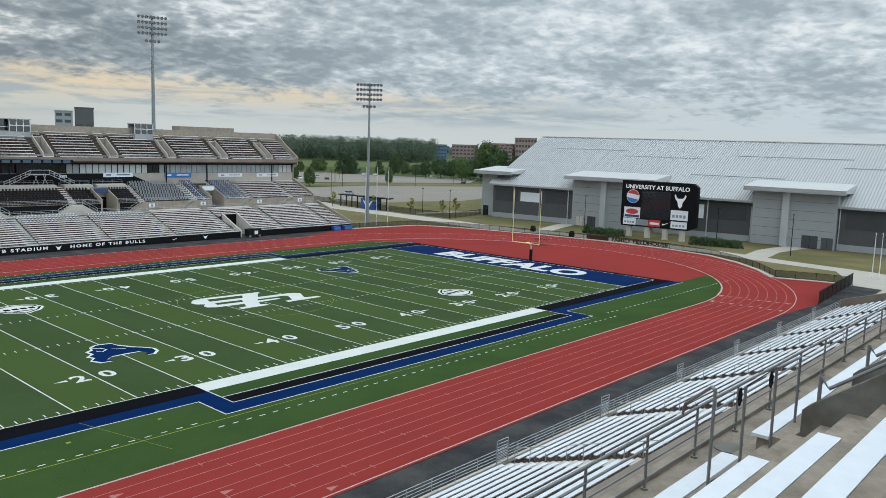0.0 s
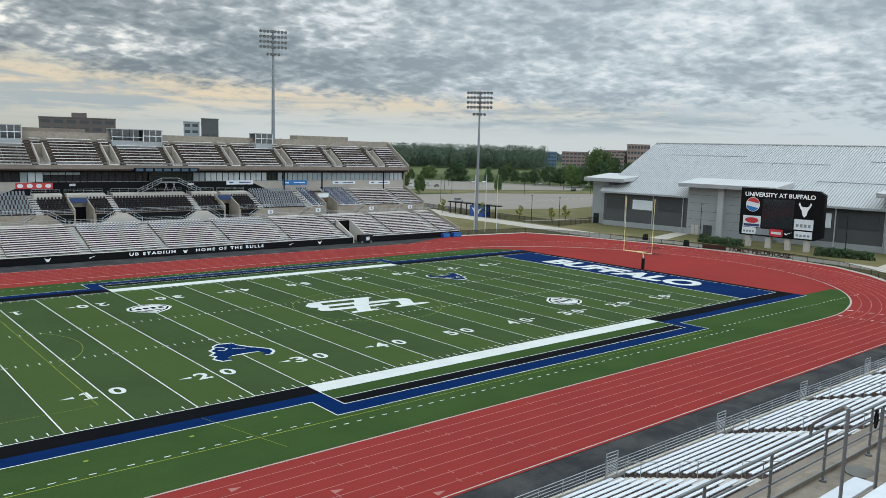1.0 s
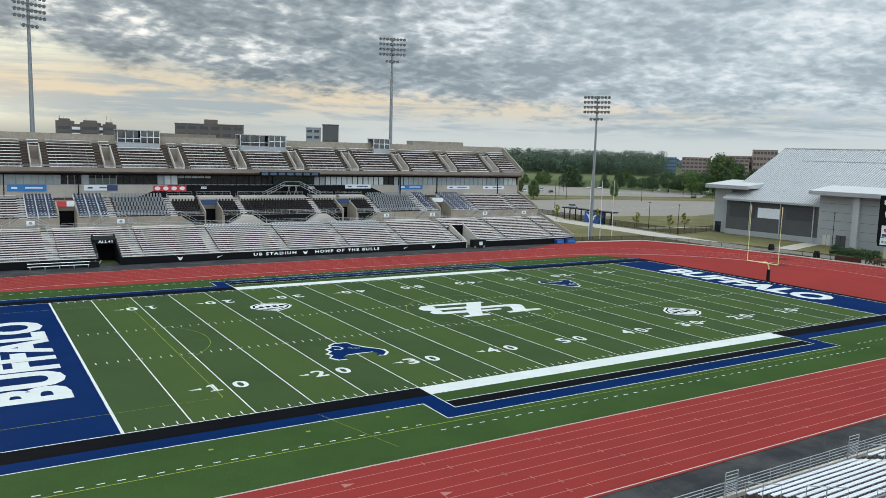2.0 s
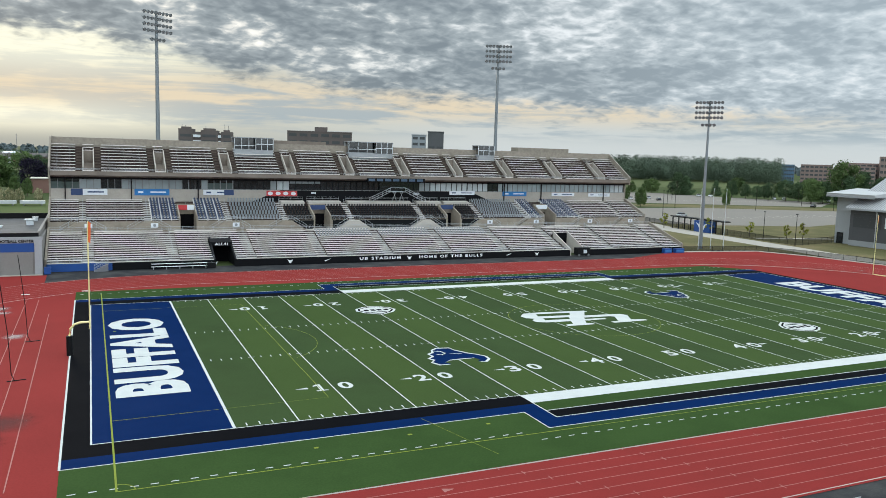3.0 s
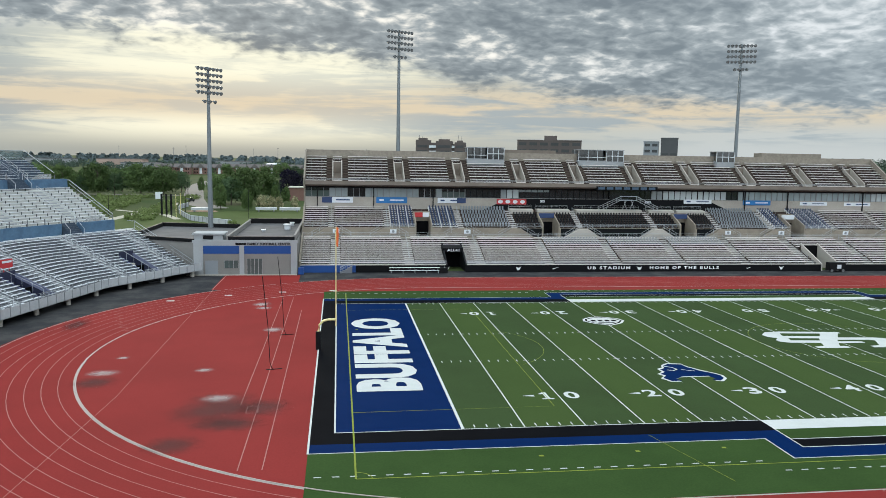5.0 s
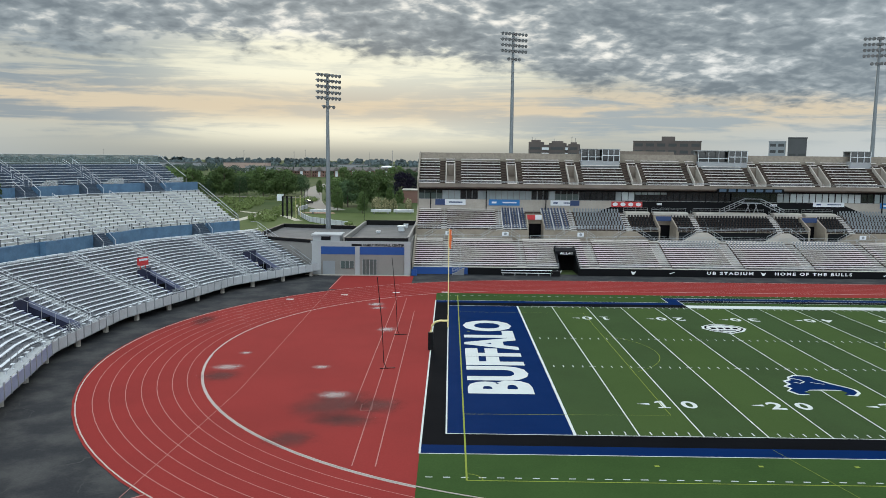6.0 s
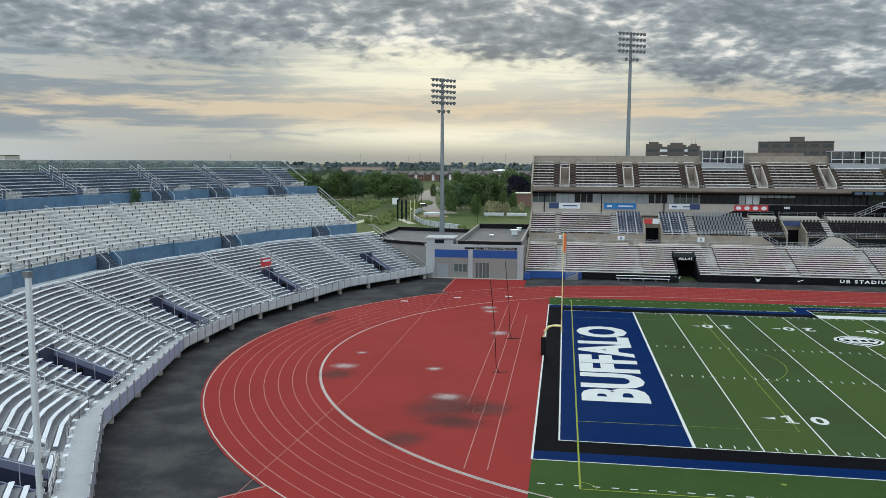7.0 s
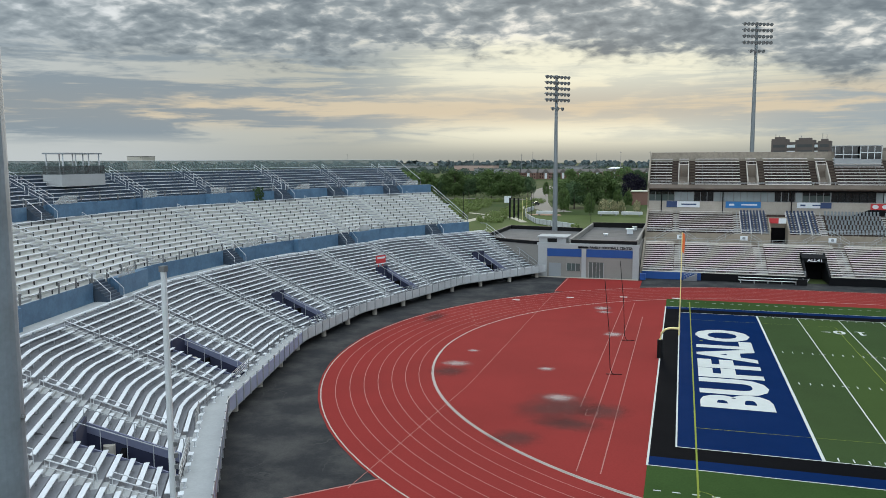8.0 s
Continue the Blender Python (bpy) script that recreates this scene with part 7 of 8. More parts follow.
for x0, x1, z0, z1, mt in ((-7.3, -3.4, 4.3, 6.75, M_BANNER), (3.75, 7.65, 4.55, 6.75, M_BANNER), (3.9, 7.55, 2.75, 4.25, M_BANNER), (-7.4, -4.3, 2.75, 4.2, M_BANNER), (-4.2, -1.35, 2.75, 4.1, M_GREYSEAT), (-1.25, 1.5, 2.65, 4.2, M_RED)):
    mb = Mb()
    mb.box(x0, x1, -0.06, -0.004, z0, z1)
    q = part("ad_panel", mb, mt, sb, "sponsor panel")
    mb = Mb()
    w, h = x1 - x0, z1 - z0
    if mt is M_RED:
        mb.box(x0 + 0.3, x1 - 0.3, -0.066, -0.061, z0 + 0.5, z0 + 1.0)
        part("print", mb, M_BANNER, q)
    elif x0 < -7 and z0 > 4:
        mb.poly([(x0 + w / 2 + 1.5 * math.cos(a * math.pi / 10), -0.066, z0 + h * 0.6 + 0.62 * math.sin(a * math.pi / 10)) for a in range(20)])
        part("print", mb, M_RED, q)
        mb = Mb()
        mb.box(x0 + 0.2, x1 - 0.2, -0.07, -0.064, z0 + 0.15, z0 + 0.7)
        part("print", mb, M_NAVY, q)
    else:
        for k in range(4):
            mb.box(x0 + w * (0.1 + 0.21 * k), x0 + w * (0.24 + 0.21 * k), -0.066, -0.061, z0 + h * 0.25, z0 + h * 0.55)
        part("print", mb, M_GREYSEAT, q, "plain bars")
dc = Vector((-5.35, 0, 9.2))
for r, a0, a1, mt, y in ((1.55, 0, 360, M_BANNER, -0.03), (1.45, 10, 150, M_RED, -0.035), (1.45, 190, 330, M_SIGNBLUE, -0.035)):
    mb = Mb()
    mb.poly([(dc.x + r * math.cos(radians(a0 + (a1 - a0) * k / 24)), y, dc.z + r * math.sin(radians(a0 + (a1 - a0) * k / 24))) for k in range(25 if a1 < 360 else 24)])
    part("round_mark", mb, mt, sb, "plain round mark")
mb = Mb()
mb.poly([(5.7 + x, -0.035, 8.6 + z) for x, z in ((0, -1.4), (0.45, -0.9), (0.6, 0.0), (1.0, 0.5), (1.35, 1.3), (1.1, 1.7), (0.8, 0.95), (0.4, 0.75), (-0.4, 0.75), (-0.8, 0.95), (-1.1, 1.7), (-1.35, 1.3), (-1.0, 0.5), (-0.6, 0.0), (-0.45, -0.9))])
part("head_mark", mb, M_WHITE, sb, "white horned head shape")
mb = Mb()
mb.poly([(1.8, -0.035, 3.55), (2.1, -0.035, 3.15), (3.6, -0.035, 3.9), (2.3, -0.035, 3.45)])
part("curved_mark", mb, M_WHITE, sb, "white curved mark")

# -- fence round the far bend --
FENCE = [(107.6, 77.9), (118, 76.6), (126.5, 75.2), (131.5, 66), (134.2, 56), (136.4, 47), (138.2, 36), (139.0, 26), (138.6, 16), (136.5, 6.5), (131.5, -1), (126, -6.5), (119.5, -11.4)]
fen = thing("track_fence", "low black mesh fence on a pale kerb round the bend", "fence", (0, 0, 0))
M_CHAIN = mesh_screen("fence_mesh", (0.02, 0.02, 0.02), 0.58)


def fence_run(pts, h, post_m, mesh_m, kerb=True, step=2.8, r=0.04):
    for (x0, y0), (x1, y1) in zip(pts, pts[1:]):
        d = Vector((x1 - x0, y1 - y0))
        n = max(1, round(d.length / step))
        t = d.normalized()
        for k in range(n):
            p = Vector((x0, y0)) + d * k / n
            mb = Mb()
            mb.tube([(p.x, p.y, -0.06), (p.x, p.y, h)], r, 6)
            part("post", mb, post_m, fen)
        mb = Mb()
        mb.tube([(x0, y0, h - 0.03), (x1, y1, h - 0.03)], r * 0.8, 5), mb.tube([(x0, y0, 0.12), (x1, y1, 0.12)], r * 0.6, 5)
        part("rail", mb, post_m, fen)
        if mesh_m:
            mb = Mb()
            mb.poly([(x0, y0, 0.1), (x1, y1, 0.1), (x1, y1, h - 0.05), (x0, y0, h - 0.05)])
            part("mesh_panel", mb, mesh_m, fen, "fine mesh panel")
        if kerb:
            mb = Mb()
            nn = Vector((-t.y, t.x)) * 0.35
            mb.prism([(x0 - nn.x * 2, y0 - nn.y * 2), (x1 - nn.x * 2, y1 - nn.y * 2), (x1 + nn.x, y1 + nn.y), (x0 + nn.x, y0 + nn.y)], -0.06, 0.06)
            part("kerb", mb, M_CONC2, fen, "pale concrete kerb")


fence_run(FENCE, 1.15, M_BLACK, M_CHAIN)
fence_run([(119.5, -11.4), (121.5, -17), (122.5, -22.0)], 1.25, M_BLACK, M_CHAIN)
fence_run([(122.5, -22.0), (111, -22.8), (100.2, -23.6)], 1.9, M_BLACK, mesh_screen("dark_screen", (0.012, 0.012, 0.013), 0.93), kerb=False)
fence_run([(152, 146), (149.5, 128), (147.5, 108), (146.6, 95), (146.4, 82), (160, 84.5), (168, 87)], 1.6, M_BLACK, M_CHAIN, kerb=False)
# wall letters on the bend
wm = thing("bend_sign", "row of rust-brown standing letters on a low plinth", "sign", (138.2, 35.5, 0))
mb = Mb()
mb.loft([[(0 + e, 0, 0), (1.35 + e, -19.2, 0), (1.35 + e, -19.2, 0.16), (0 + e, 0, 0.16)] for e in (-0.1, 0.1)])
part("plinth", mb, M_CONC2, wm, "low pale concrete plinth")
M_RUST = material("rust_brown_letter", (0.055, 0.026, 0.022), 0.7, var=0.15, fine=6.0, spec=0.1)
ang = math.degrees(math.atan2(-19.2, 1.35))
lettering("letters", "FAMILY FIELDHOUSE", M_RUST, wm, pose(0.32, -6.4, 0.2, 0, 0, ang) @ pose(0, -0.12, 0, 90), 12.4, 0.85, 0.03, "dark letters")
mb = Mb()
mb.tbox(pose(0.2, -3.0, 0.2, 0, 0, ang) @ pose(0, -0.12, 0), 5.2, 0.03, 0.85)
part("name_bar", mb, M_RUST, wm, "plain dark bar")

# -- small things on the lawn --
def lamp_post(x, y, h, label="slim black lamp post on the lawn"):
    st = thing("lamp_post", label, "lamp post", (x, y, -0.05), "lamp posts")
    mb = Mb()
    mb.tube([(0, 0, 0), (0, 0, h)], 0.09, 6, 0.06)
    part("shaft", mb, M_BLACK, st)
    mb = Mb()
    mb.tbox(pose(0, 0, h), 0.5, 0.3, 0.15)
    part("lamp_head", mb, M_BLACK, st)


for x, y, h in ((151.5, 97, 7), (146.3, 82.2, 7.5), (158, 48, 8), (151, -3.5, 8), (152, 12, 8), (215, 205, 9), (245, 190, 9), (285, 185, 9), (176, 166, 9), (232, 230, 9), (262, 262, 9), (300, 215, 9)):
    lamp_post(x, y, h)
for x, y, h in ((114.6, 80.5, 13.5), (118.6, 81.0, 13.5), (121.0, 79.6, 13.5), (131.5, -22.6, 7.5), (132.5, -23.4, 7.5)):
    fp = thing("flag_pole", "slim white flag pole standing on the lawn", "flag pole", (x, y, -0.05), "flag poles")
    mb = Mb()
    mb.tube([(0, 0, 0), (0, 0, h)], 0.085, 8, 0.045)
    part("shaft", mb, M_RAILW, fp)
    mb = Mb()
    mb.tube([(0, 0, h), (0, 0, h + 0.18)], 0.12, 8, 0.03)
    part("finial", mb, M_GALV, fp)
tk = thing("ticket_shelter", "low shelter with royal blue printed panels and dark posts", "shelter", (147.5, 116, 0))
mb = Mb()
mb.box(-0.6, 1.8, -9.5, 12.0, 3.3, 3.6)
part("roof", mb, M_BLACK, tk, "dark flat roof")
for k in range(9):
    mb = Mb()
    mb.box(-0.4, -0.15, -9.0 + k * 2.5, -8.75 + k * 2.5, -0.05, 3.3)
    part("post", mb, M_BLACK, tk)
mb = Mb()
mb.box(-0.9, 1.6, -4.5, 1.5, -0.05, 3.1)
part("kiosk", mb, M_BLUEPANEL, tk, "royal blue printed kiosk")
mb = Mb()
mb.poly([(-0.91, -1.5 + y * 0.9, 1.6 + z * 1.1) for y, z in ((-2.6, 0.9), (-1.6, 0.1), (-0.9, -0.8), (0.9, -0.8), (1.6, 0.1), (2.6, 0.9), (1.2, 0.5), (0.4, -0.2), (-0.4, -0.2), (-1.2, 0.5))][::-1])
part("mark", mb, M_BANNER, tk, "white plain mark")
for x, y in ((141.2, 51.5), (139.5, 39.8)):
    bx = thing("speaker_box", "small black box on the fence kerb", "box", (x, y, -0.05))
    mb = Mb()
    mb.box(-0.4, 0.4, -0.5, 0.5, 0, 1.0), mb.box(-0.3, 0.3, -0.4, 0.4, 1.0, 1.35)
    part("body", mb, M_BLACK, bx)


# -- cars --
def car(color_m, glass_m):
    st = thing("parked_car", "parked car on grey asphalt", "car")
    mb = Mb()
    mb.loft([[(x, y * w, z) for x, z in ((-2.2, 0.35), (-2.25, 0.8), (-1.9, 0.95), (1.0, 0.98), (2.1, 0.85), (2.25, 0.6), (2.2, 0.35))] for y, w in ((-0.9, 0.97), (-0.9, 1), (0.9, 1), (0.9, 0.97))])
    part("body", mb, color_m, st)
    mb = Mb()
    mb.loft([[(x, y, z) for x, z in ((-1.9, 0.94), (-1.5, 1.5), (0.3, 1.52), (1.1, 0.96))] for y in (-0.78, 0.78)])
    part("cabin", mb, glass_m, st, "dark windows and roof")
    for x in (-1.4, 1.4):
        for y in (-0.92, 0.74):
            mb = Mb()
            mb.tube([(x, y, 0.33), (x, y + 0.18, 0.33)], 0.33, 12)
            part("wheel", mb, M_BLACK, st)
    return st


def paint(name, c):
    return material(name, c, 0.3, 0.2, var=0.03)


CARS = [car(paint("car_white", (0.65, 0.66, 0.68)), M_GLASS), car(paint("car_silver", (0.36, 0.37, 0.38)), M_GLASS), car(paint("car_dark", (0.02, 0.022, 0.026)), M_GLASS)]
SPOTS = [(182, 163, 20, 1), (247, 254, 60, 2), (297, 206, 35, 2), (301, 209, 35, 2), (-103.6, 260.6, 12, 0), (-62, 292, 70, 2), (-69, 276, 70, 2), (306, 291, 40, 0), (311, 287, 40, 0), (236, 262, 60, 0), (252, 268, 60, 1), (-80, 690, 88, 0), (-76, 740, 88, 1), (-79, 800, 88, 0), (-75, 860, 88, 2), (333, 262, 40, 0), (337, 259, 40, 1), (352, 243, 40, 0), (356, 240, 40, 0), (-88, 640, 70, 0)]
for i, (x, y, a, c) in enumerate(SPOTS):
    m = pose(x, y, -0.03, 0, 0, a)
    lab = ("white parked car", "silver parked car", "dark parked car")[c] + (" in the wide car park" if x > 0 else " beside the tree-lined road")
    if i in (4, 0, 1):
        CARS[c].matrix_basis = m
        tagged(CARS[c], lab, group="parked cars")
    else:
        tagged(copy_thing(CARS[c], m), lab, group="parked cars")


# -- trees --
def leaf(mb, rng, p, out, s):
    """One small leafy patch at p, lying roughly square to the way out of its clump."""
    n = (out + Vector((rng.gauss(0, 0.45), rng.gauss(0, 0.45), 0.25 + rng.gauss(0, 0.45)))).normalized()
    a = n.cross(Vector((rng.gauss(0, 1), rng.gauss(0, 1), rng.gauss(0, 1)))).normalized()
    b = n.cross(a)
    mb.poly([p - a * s, p - b * s * 0.65 - a * s * 0.2, p + a * s * 0.9, p + b * s * 0.7 + a * s * 0.1])


def leaf_cloud(rng, centres, per, spread, size):
    """Leafy patches over the skin of many clumps, so that each clump has a lit top and a shaded foot."""
    mb = Mb()
    for c, r in centres:
        for _ in range(per):
            d = Vector((rng.gauss(0, 1), rng.gauss(0, 1), rng.gauss(0, 0.8))).normalized()
            leaf(mb, rng, c + d * r * spread * (0.62 + 0.42 * rng.random() ** 0.5), d, size * rng.uniform(0.6, 1.4))
    return mb


def make_tree(seed, h, w, leaf_m, label, clumps=68, per=84, size=0.235, low=0.22, shape=0.5):
    rng = random.Random(seed)
    st = thing("tree", label, "tree")
    mb = Mb()
    mb.tube([(0, 0, -0.1), (0.1, 0.05, h * 0.25), (0.05, -0.1, h * 0.6), (0, 0, h * 0.88)], h * 0.026, 7, h * 0.006)
    for k in range(7):
        a, z = k * 2.4 + rng.random(), h * (low + 0.06 + 0.08 * k)
        e = w * 0.36 * (1 - 0.06 * k)
        mb.tube([(0.05, 0, z), (math.cos(a) * e * 0.5, math.sin(a) * e * 0.5, z + h * 0.08), (math.cos(a) * e, math.sin(a) * e, z + h * 0.2)], h * 0.011, 5, h * 0.003)
    part("trunk", mb, M_BARK, st)
    cs = []
    for k in range(clumps):
        t = rng.random()
        z = h * (low + (1 - low) * t * 0.96)
        bell = math.sqrt(max(0.06, 1 - ((t - 0.42) / 0.6) ** 2)) if shape < 0.7 else math.sin(math.pi * min(1.0, 0.12 + 0.88 * t) ** 0.6)
        r = w / 2 * max(0.18, bell) * (0.35 + 0.65 * rng.random() ** 0.5)
        a = rng.random() * 6.283
        cs.append((Vector((math.cos(a) * r, math.sin(a) * r, z)), w * rng.uniform(0.10, 0.19)))
    part("crown", leaf_cloud(rng, cs, per, 1.0, size), leaf_m, st)
    return st


TREES = [make_tree(1, 9.5, 8.5, M_LEAF, "full green deciduous tree in summer leaf"), make_tree(2, 11.5, 9.5, M_LEAF2, "tall dark green deciduous tree", clumps=74), make_tree(3, 7.5, 6.5, M_LEAF, "small rounded green park tree", clumps=54),
         make_tree(4, 13.0, 8.0, M_LEAF2, "dense dark green conifer-like tree", clumps=80, low=0.05, shape=0.8)]
FAR_TREES = [make_tree(11, 9.5, 9.5, M_LEAF, "full green deciduous tree in the far park", clumps=36, per=38, size=0.42), make_tree(12, 10.5, 10.0, M_LEAF2, "dark green deciduous tree in the far park", clumps=36, per=38, size=0.42)]
PURPLE = make_tree(5, 10.0, 10.0, M_LEAFP, "broad dark purple-leaved tree", clumps=80, low=0.06)
BLOOM = make_tree(6, 5.5, 6.5, M_BLOSSOM, "small garden tree in pale blossom", clumps=26, low=0.1)
SAPL = make_tree(7, 4.6, 2.2, M_LEAFY, "young yellow-green sapling on the lawn", clumps=14, per=26, size=0.2, low=0.25)
BUSH = make_tree(8, 2.6, 4.2, M_SHRUB, "low rounded green shrub", clumps=18, per=40, size=0.25, low=0.02)
HEDGE = make_tree(9, 2.6, 3.6, M_LEAF2, "clipped dark green hedge shrub on the lawn", clumps=24, per=60, size=0.16, low=0.02)
used = set()


def plant(tr, x, y, s=1.0, a=0.0, label="", wide=1.0):
    m = pose(x, y, -0.06, 0, 0, a) @ Matrix.Diagonal((s * wide, s * wide, s, 1))
    if tr.name in used:
        ob = copy_thing(tr, m)
    else:
        used.add(tr.name)
        tr.matrix_basis, ob = m, tr
    if label:
        ob["label"] = label
    return ob


rt = random.Random(11)
# beyond the right-hand car parks
for x, y, k, s, w in ((306, 309, 3, 1.02, 1.4), (310, 306, 3, 0.85, 0.9), (201, 210, 2, 1.05, 0.62), (328, 301, 3, 0.66, 0.8), (318, 278, 1, 0.80, 0.85), (247, 209, 2, 1.0, 0.8), (322, 272, 1, 0.86, 1.05), (323, 265, 1, 0.80, 1.05), (334, 270, 1, 0.80, 1.2),
                      (327, 249, 1, 1.22, 1.15), (321, 255, 1, 1.0, 1.0), (333, 246, 1, 1.1, 0.9), (325, 231, 0, 1.25, 1.0), (332, 230, 1, 1.25, 1.0), (338, 236, 1, 1.1, 1.1), (344, 228, 0, 1.75, 0.85), (340, 222, 3, 1.1, 0.9), (354, 225, 3, 1.3, 0.9), (364, 222, 1, 1.5, 0.9), (376, 216, 0, 1.6, 0.9),
                      (284, 338, 2, 0.9, 1.2), (290, 331, 2, 0.8, 1.3), (296, 325, 2, 0.95, 1.2), (302, 327, 0, 0.7, 1.1), (281, 345, 0, 0.7, 1.1), (226, 252, 2, 0.75, 0.9), (220, 259, 2, 0.7, 1.0), (212, 262, 2, 0.95, 0.9), (340, 252, 2, 0.9, 1.0), (350, 246, 0, 0.8, 1.0),
                      (370, 330, 2, 0.9, 1.3), (388, 345, 0, 0.8, 1.3), (352, 352, 2, 0.8, 1.3), (410, 330, 2, 0.9, 1.3), (425, 318, 0, 0.85, 1.3), (445, 300, 1, 0.9, 1.3), (470, 285, 0, 0.95, 1.3), (480, 330, 2, 0.9, 1.4), (500, 300, 1, 0.9, 1.4)):
    plant(TREES[k], x, y, s, rt.uniform(0, 360), wide=w)
for x, y in ((144, 127), (152, 102), (156.2, 93.8), (162.8, 94.4), (147, 112)):
    plant(SAPL, x, y, rt.uniform(0.85, 1.1), rt.uniform(0, 360))
# the park behind the team building
for k in range(240):
    y = rt.uniform(385, 640)
    a = rt.uniform(-36.0, -11.8)
    x = -9 + (y + 53) * math.tan(radians(a))
    plant(FAR_TREES[rt.choice((0, 1))], x, y, rt.uniform(0.6, 0.95), rt.uniform(0, 360), wide=1.25)
for x, y, k, s, w in ((-132, 318, 0, 1.1, 0.95), (-124, 319, 1, 0.95, 0.9), (-117.8, 321, 0, 1.18, 0.95), (-110.7, 322, 1, 1.06, 1.0), (-100, 325, 0, 1.18, 1.2), (-90.3, 327, 0, 1.1, 1.1), (-87.1, 354, 1, 1.12, 1.1), (-140, 330, 1, 1.0, 1.1), (-105, 345, 1, 0.95, 1.1), (-95, 350, 0, 1.0, 1.1), (-127, 348, 0, 1.0, 1.2),
                      (-115, 352, 1, 1.0, 1.1), (-150, 345, 0, 1.1, 1.2), (-160, 340, 1, 1.0, 1.2), (-170, 350, 0, 1.1, 1.2), (-180, 344, 1, 1.1, 1.2), (-192, 352, 0, 1.1, 1.2), (-77.9, 356, 2, 0.95, 0.75),
                      (-50, 257, 1, 1.12, 1.25), (-45.5, 262, 0, 1.15, 1.1), (-55, 262, 0, 0.95, 1.1), (-50.3, 231, 2, 1.08, 0.9), (-42, 302, 0, 1.15, 1.1), (-38, 306, 1, 0.9, 1.0), (-40, 221, 2, 0.92, 0.95), (-34.3, 271, 2, 0.88, 0.9), (-30, 268, 2, 0.8, 1.0), (-58, 372, 0, 1.0, 1.1), (-48, 380, 1, 1.0, 1.1), (-64, 420, 0, 0.95, 1.1), (-62, 452, 1, 1.0, 1.1),
                      (-30, 420, 1, 1.2, 1.2), (-12, 440, 1, 1.3, 1.2), (-28, 450, 1, 1.2, 1.2), (5, 480, 0, 1.4, 1.2), (-5, 520, 1, 1.4, 1.2), (12, 600, 1, 1.5, 1.2), (22, 560, 0, 1.5, 1.2), (-52, 560, 0, 1.1, 1.2), (-46, 640, 1, 1.1, 1.2), (-104, 640, 0, 0.9, 1.2), (-112, 610, 1, 0.9, 1.2)):
    plant(TREES[k], x, y, s, rt.uniform(0, 360), wide=w)
plant(PURPLE, -32.8, 340, 1.22, 20, wide=0.98)
for x, y in ((-36.2, 234), (-33.0, 235), (-30.2, 234.6), (-24.6, 235.3)):
    plant(BLOOM, x, y, rt.uniform(0.85, 0.98), rt.uniform(0, 360), wide=0.75)
spots = []
for k in range(210):
    y = rt.uniform(180, 305)
    x = rt.choice((-63 - (y - 180) * 0.06 - rt.uniform(0, 7), -79 - (y - 180) * 0.10 - rt.uniform(0, 7), -79 - (y - 180) * 0.10 - rt.uniform(4, 20)))
    s = rt.uniform(0.5, 1.1)
    spots += [(Vector((x + rt.uniform(-1.6, 1.6) * s, y + rt.uniform(-1.6, 1.6) * s, s * rt.uniform(0.3, 1.1))), s * rt.uniform(0.8, 1.3)) for _ in range(4)]
tagged(part("shrubs", leaf_cloud(rt, spots, 52, 1.0, 0.24), M_SHRUB), "mass of low yellow-green shrubs along park paths", "shrubs", kind="stuff")
for x, y in ((-41, 138), (-36, 150), (-27, 142), (-24, 146)):
    plant(BUSH, x, y, rt.uniform(0.9, 1.25), rt.uniform(0, 360))
for k in range(9):
    plant(HEDGE, 149.3 + rt.uniform(-0.6, 0.6), 42 - k * 1.1, rt.uniform(0.7, 0.92), rt.uniform(0, 360))
for k in range(10):
    plant(HEDGE, 150.8 + k * 0.25, 16.4 - k * 1.0, rt.uniform(0.7, 0.95), rt.uniform(0, 360))

# far woods: dense crowns nobody could count
rw = random.Random(21)


def woods(name, label, spots, size, per, mat):
    mb = Mb()
    for x, y, h, w in spots:
        for _ in range(per):
            t = rw.random() ** 0.7
            a = rw.random() * 6.283
            r = w / 2 * math.sin(math.pi * (0.25 + 0.75 * t)) ** 0.5 * (0.6 + 0.4 * rw.random()) if t < 0.999 else 0
            p = Vector((x + math.cos(a) * r, y + math.sin(a) * r, h * (0.04 + 0.94 * t)))
            leaf(mb, rw, p, (p - Vector((x, y, h * 0.55))).normalized() * 1.6, size * rw.uniform(0.6, 1.4))
    tagged(part(name, mb, mat), label, "woods", kind="stuff")


def sector(n, a0, a1, r0, r1, h0, h1):
    out = []
    for _ in range(n):
        a, r = radians(rw.uniform(a0, a1)), rw.uniform(r0, r1)
        out.append((-9 + r * math.sin(a), -53 + r * math.cos(a), rw.uniform(h0, h1), rw.uniform(11, 20)))
    return out


M_WOOD = material("far_woods", (0.074, 0.104, 0.074), 0.8, var=0.22, scale=0.02, fine=0.25, tint=(0.092, 0.124, 0.080), spec=0.1)
# distance haze is painted into this paler, bluer leaf colour
M_WOODB = material("haze_tinted_far_woods", (0.095, 0.122, 0.130), 0.85, var=0.2, scale=0.02, fine=0.3, tint=(0.115, 0.140, 0.140), spec=0.1)
M_WOODM = material("mid_woods", (0.058, 0.084, 0.066), 0.8, var=0.25, scale=0.02, fine=0.3, tint=(0.080, 0.106, 0.080), spec=0.1)
woods("far_woods", "dense dark green woodland edge behind the meadow", sector(900, 26, 47.6, 800, 980, 12, 26.5), 0.62, 330, M_WOOD)
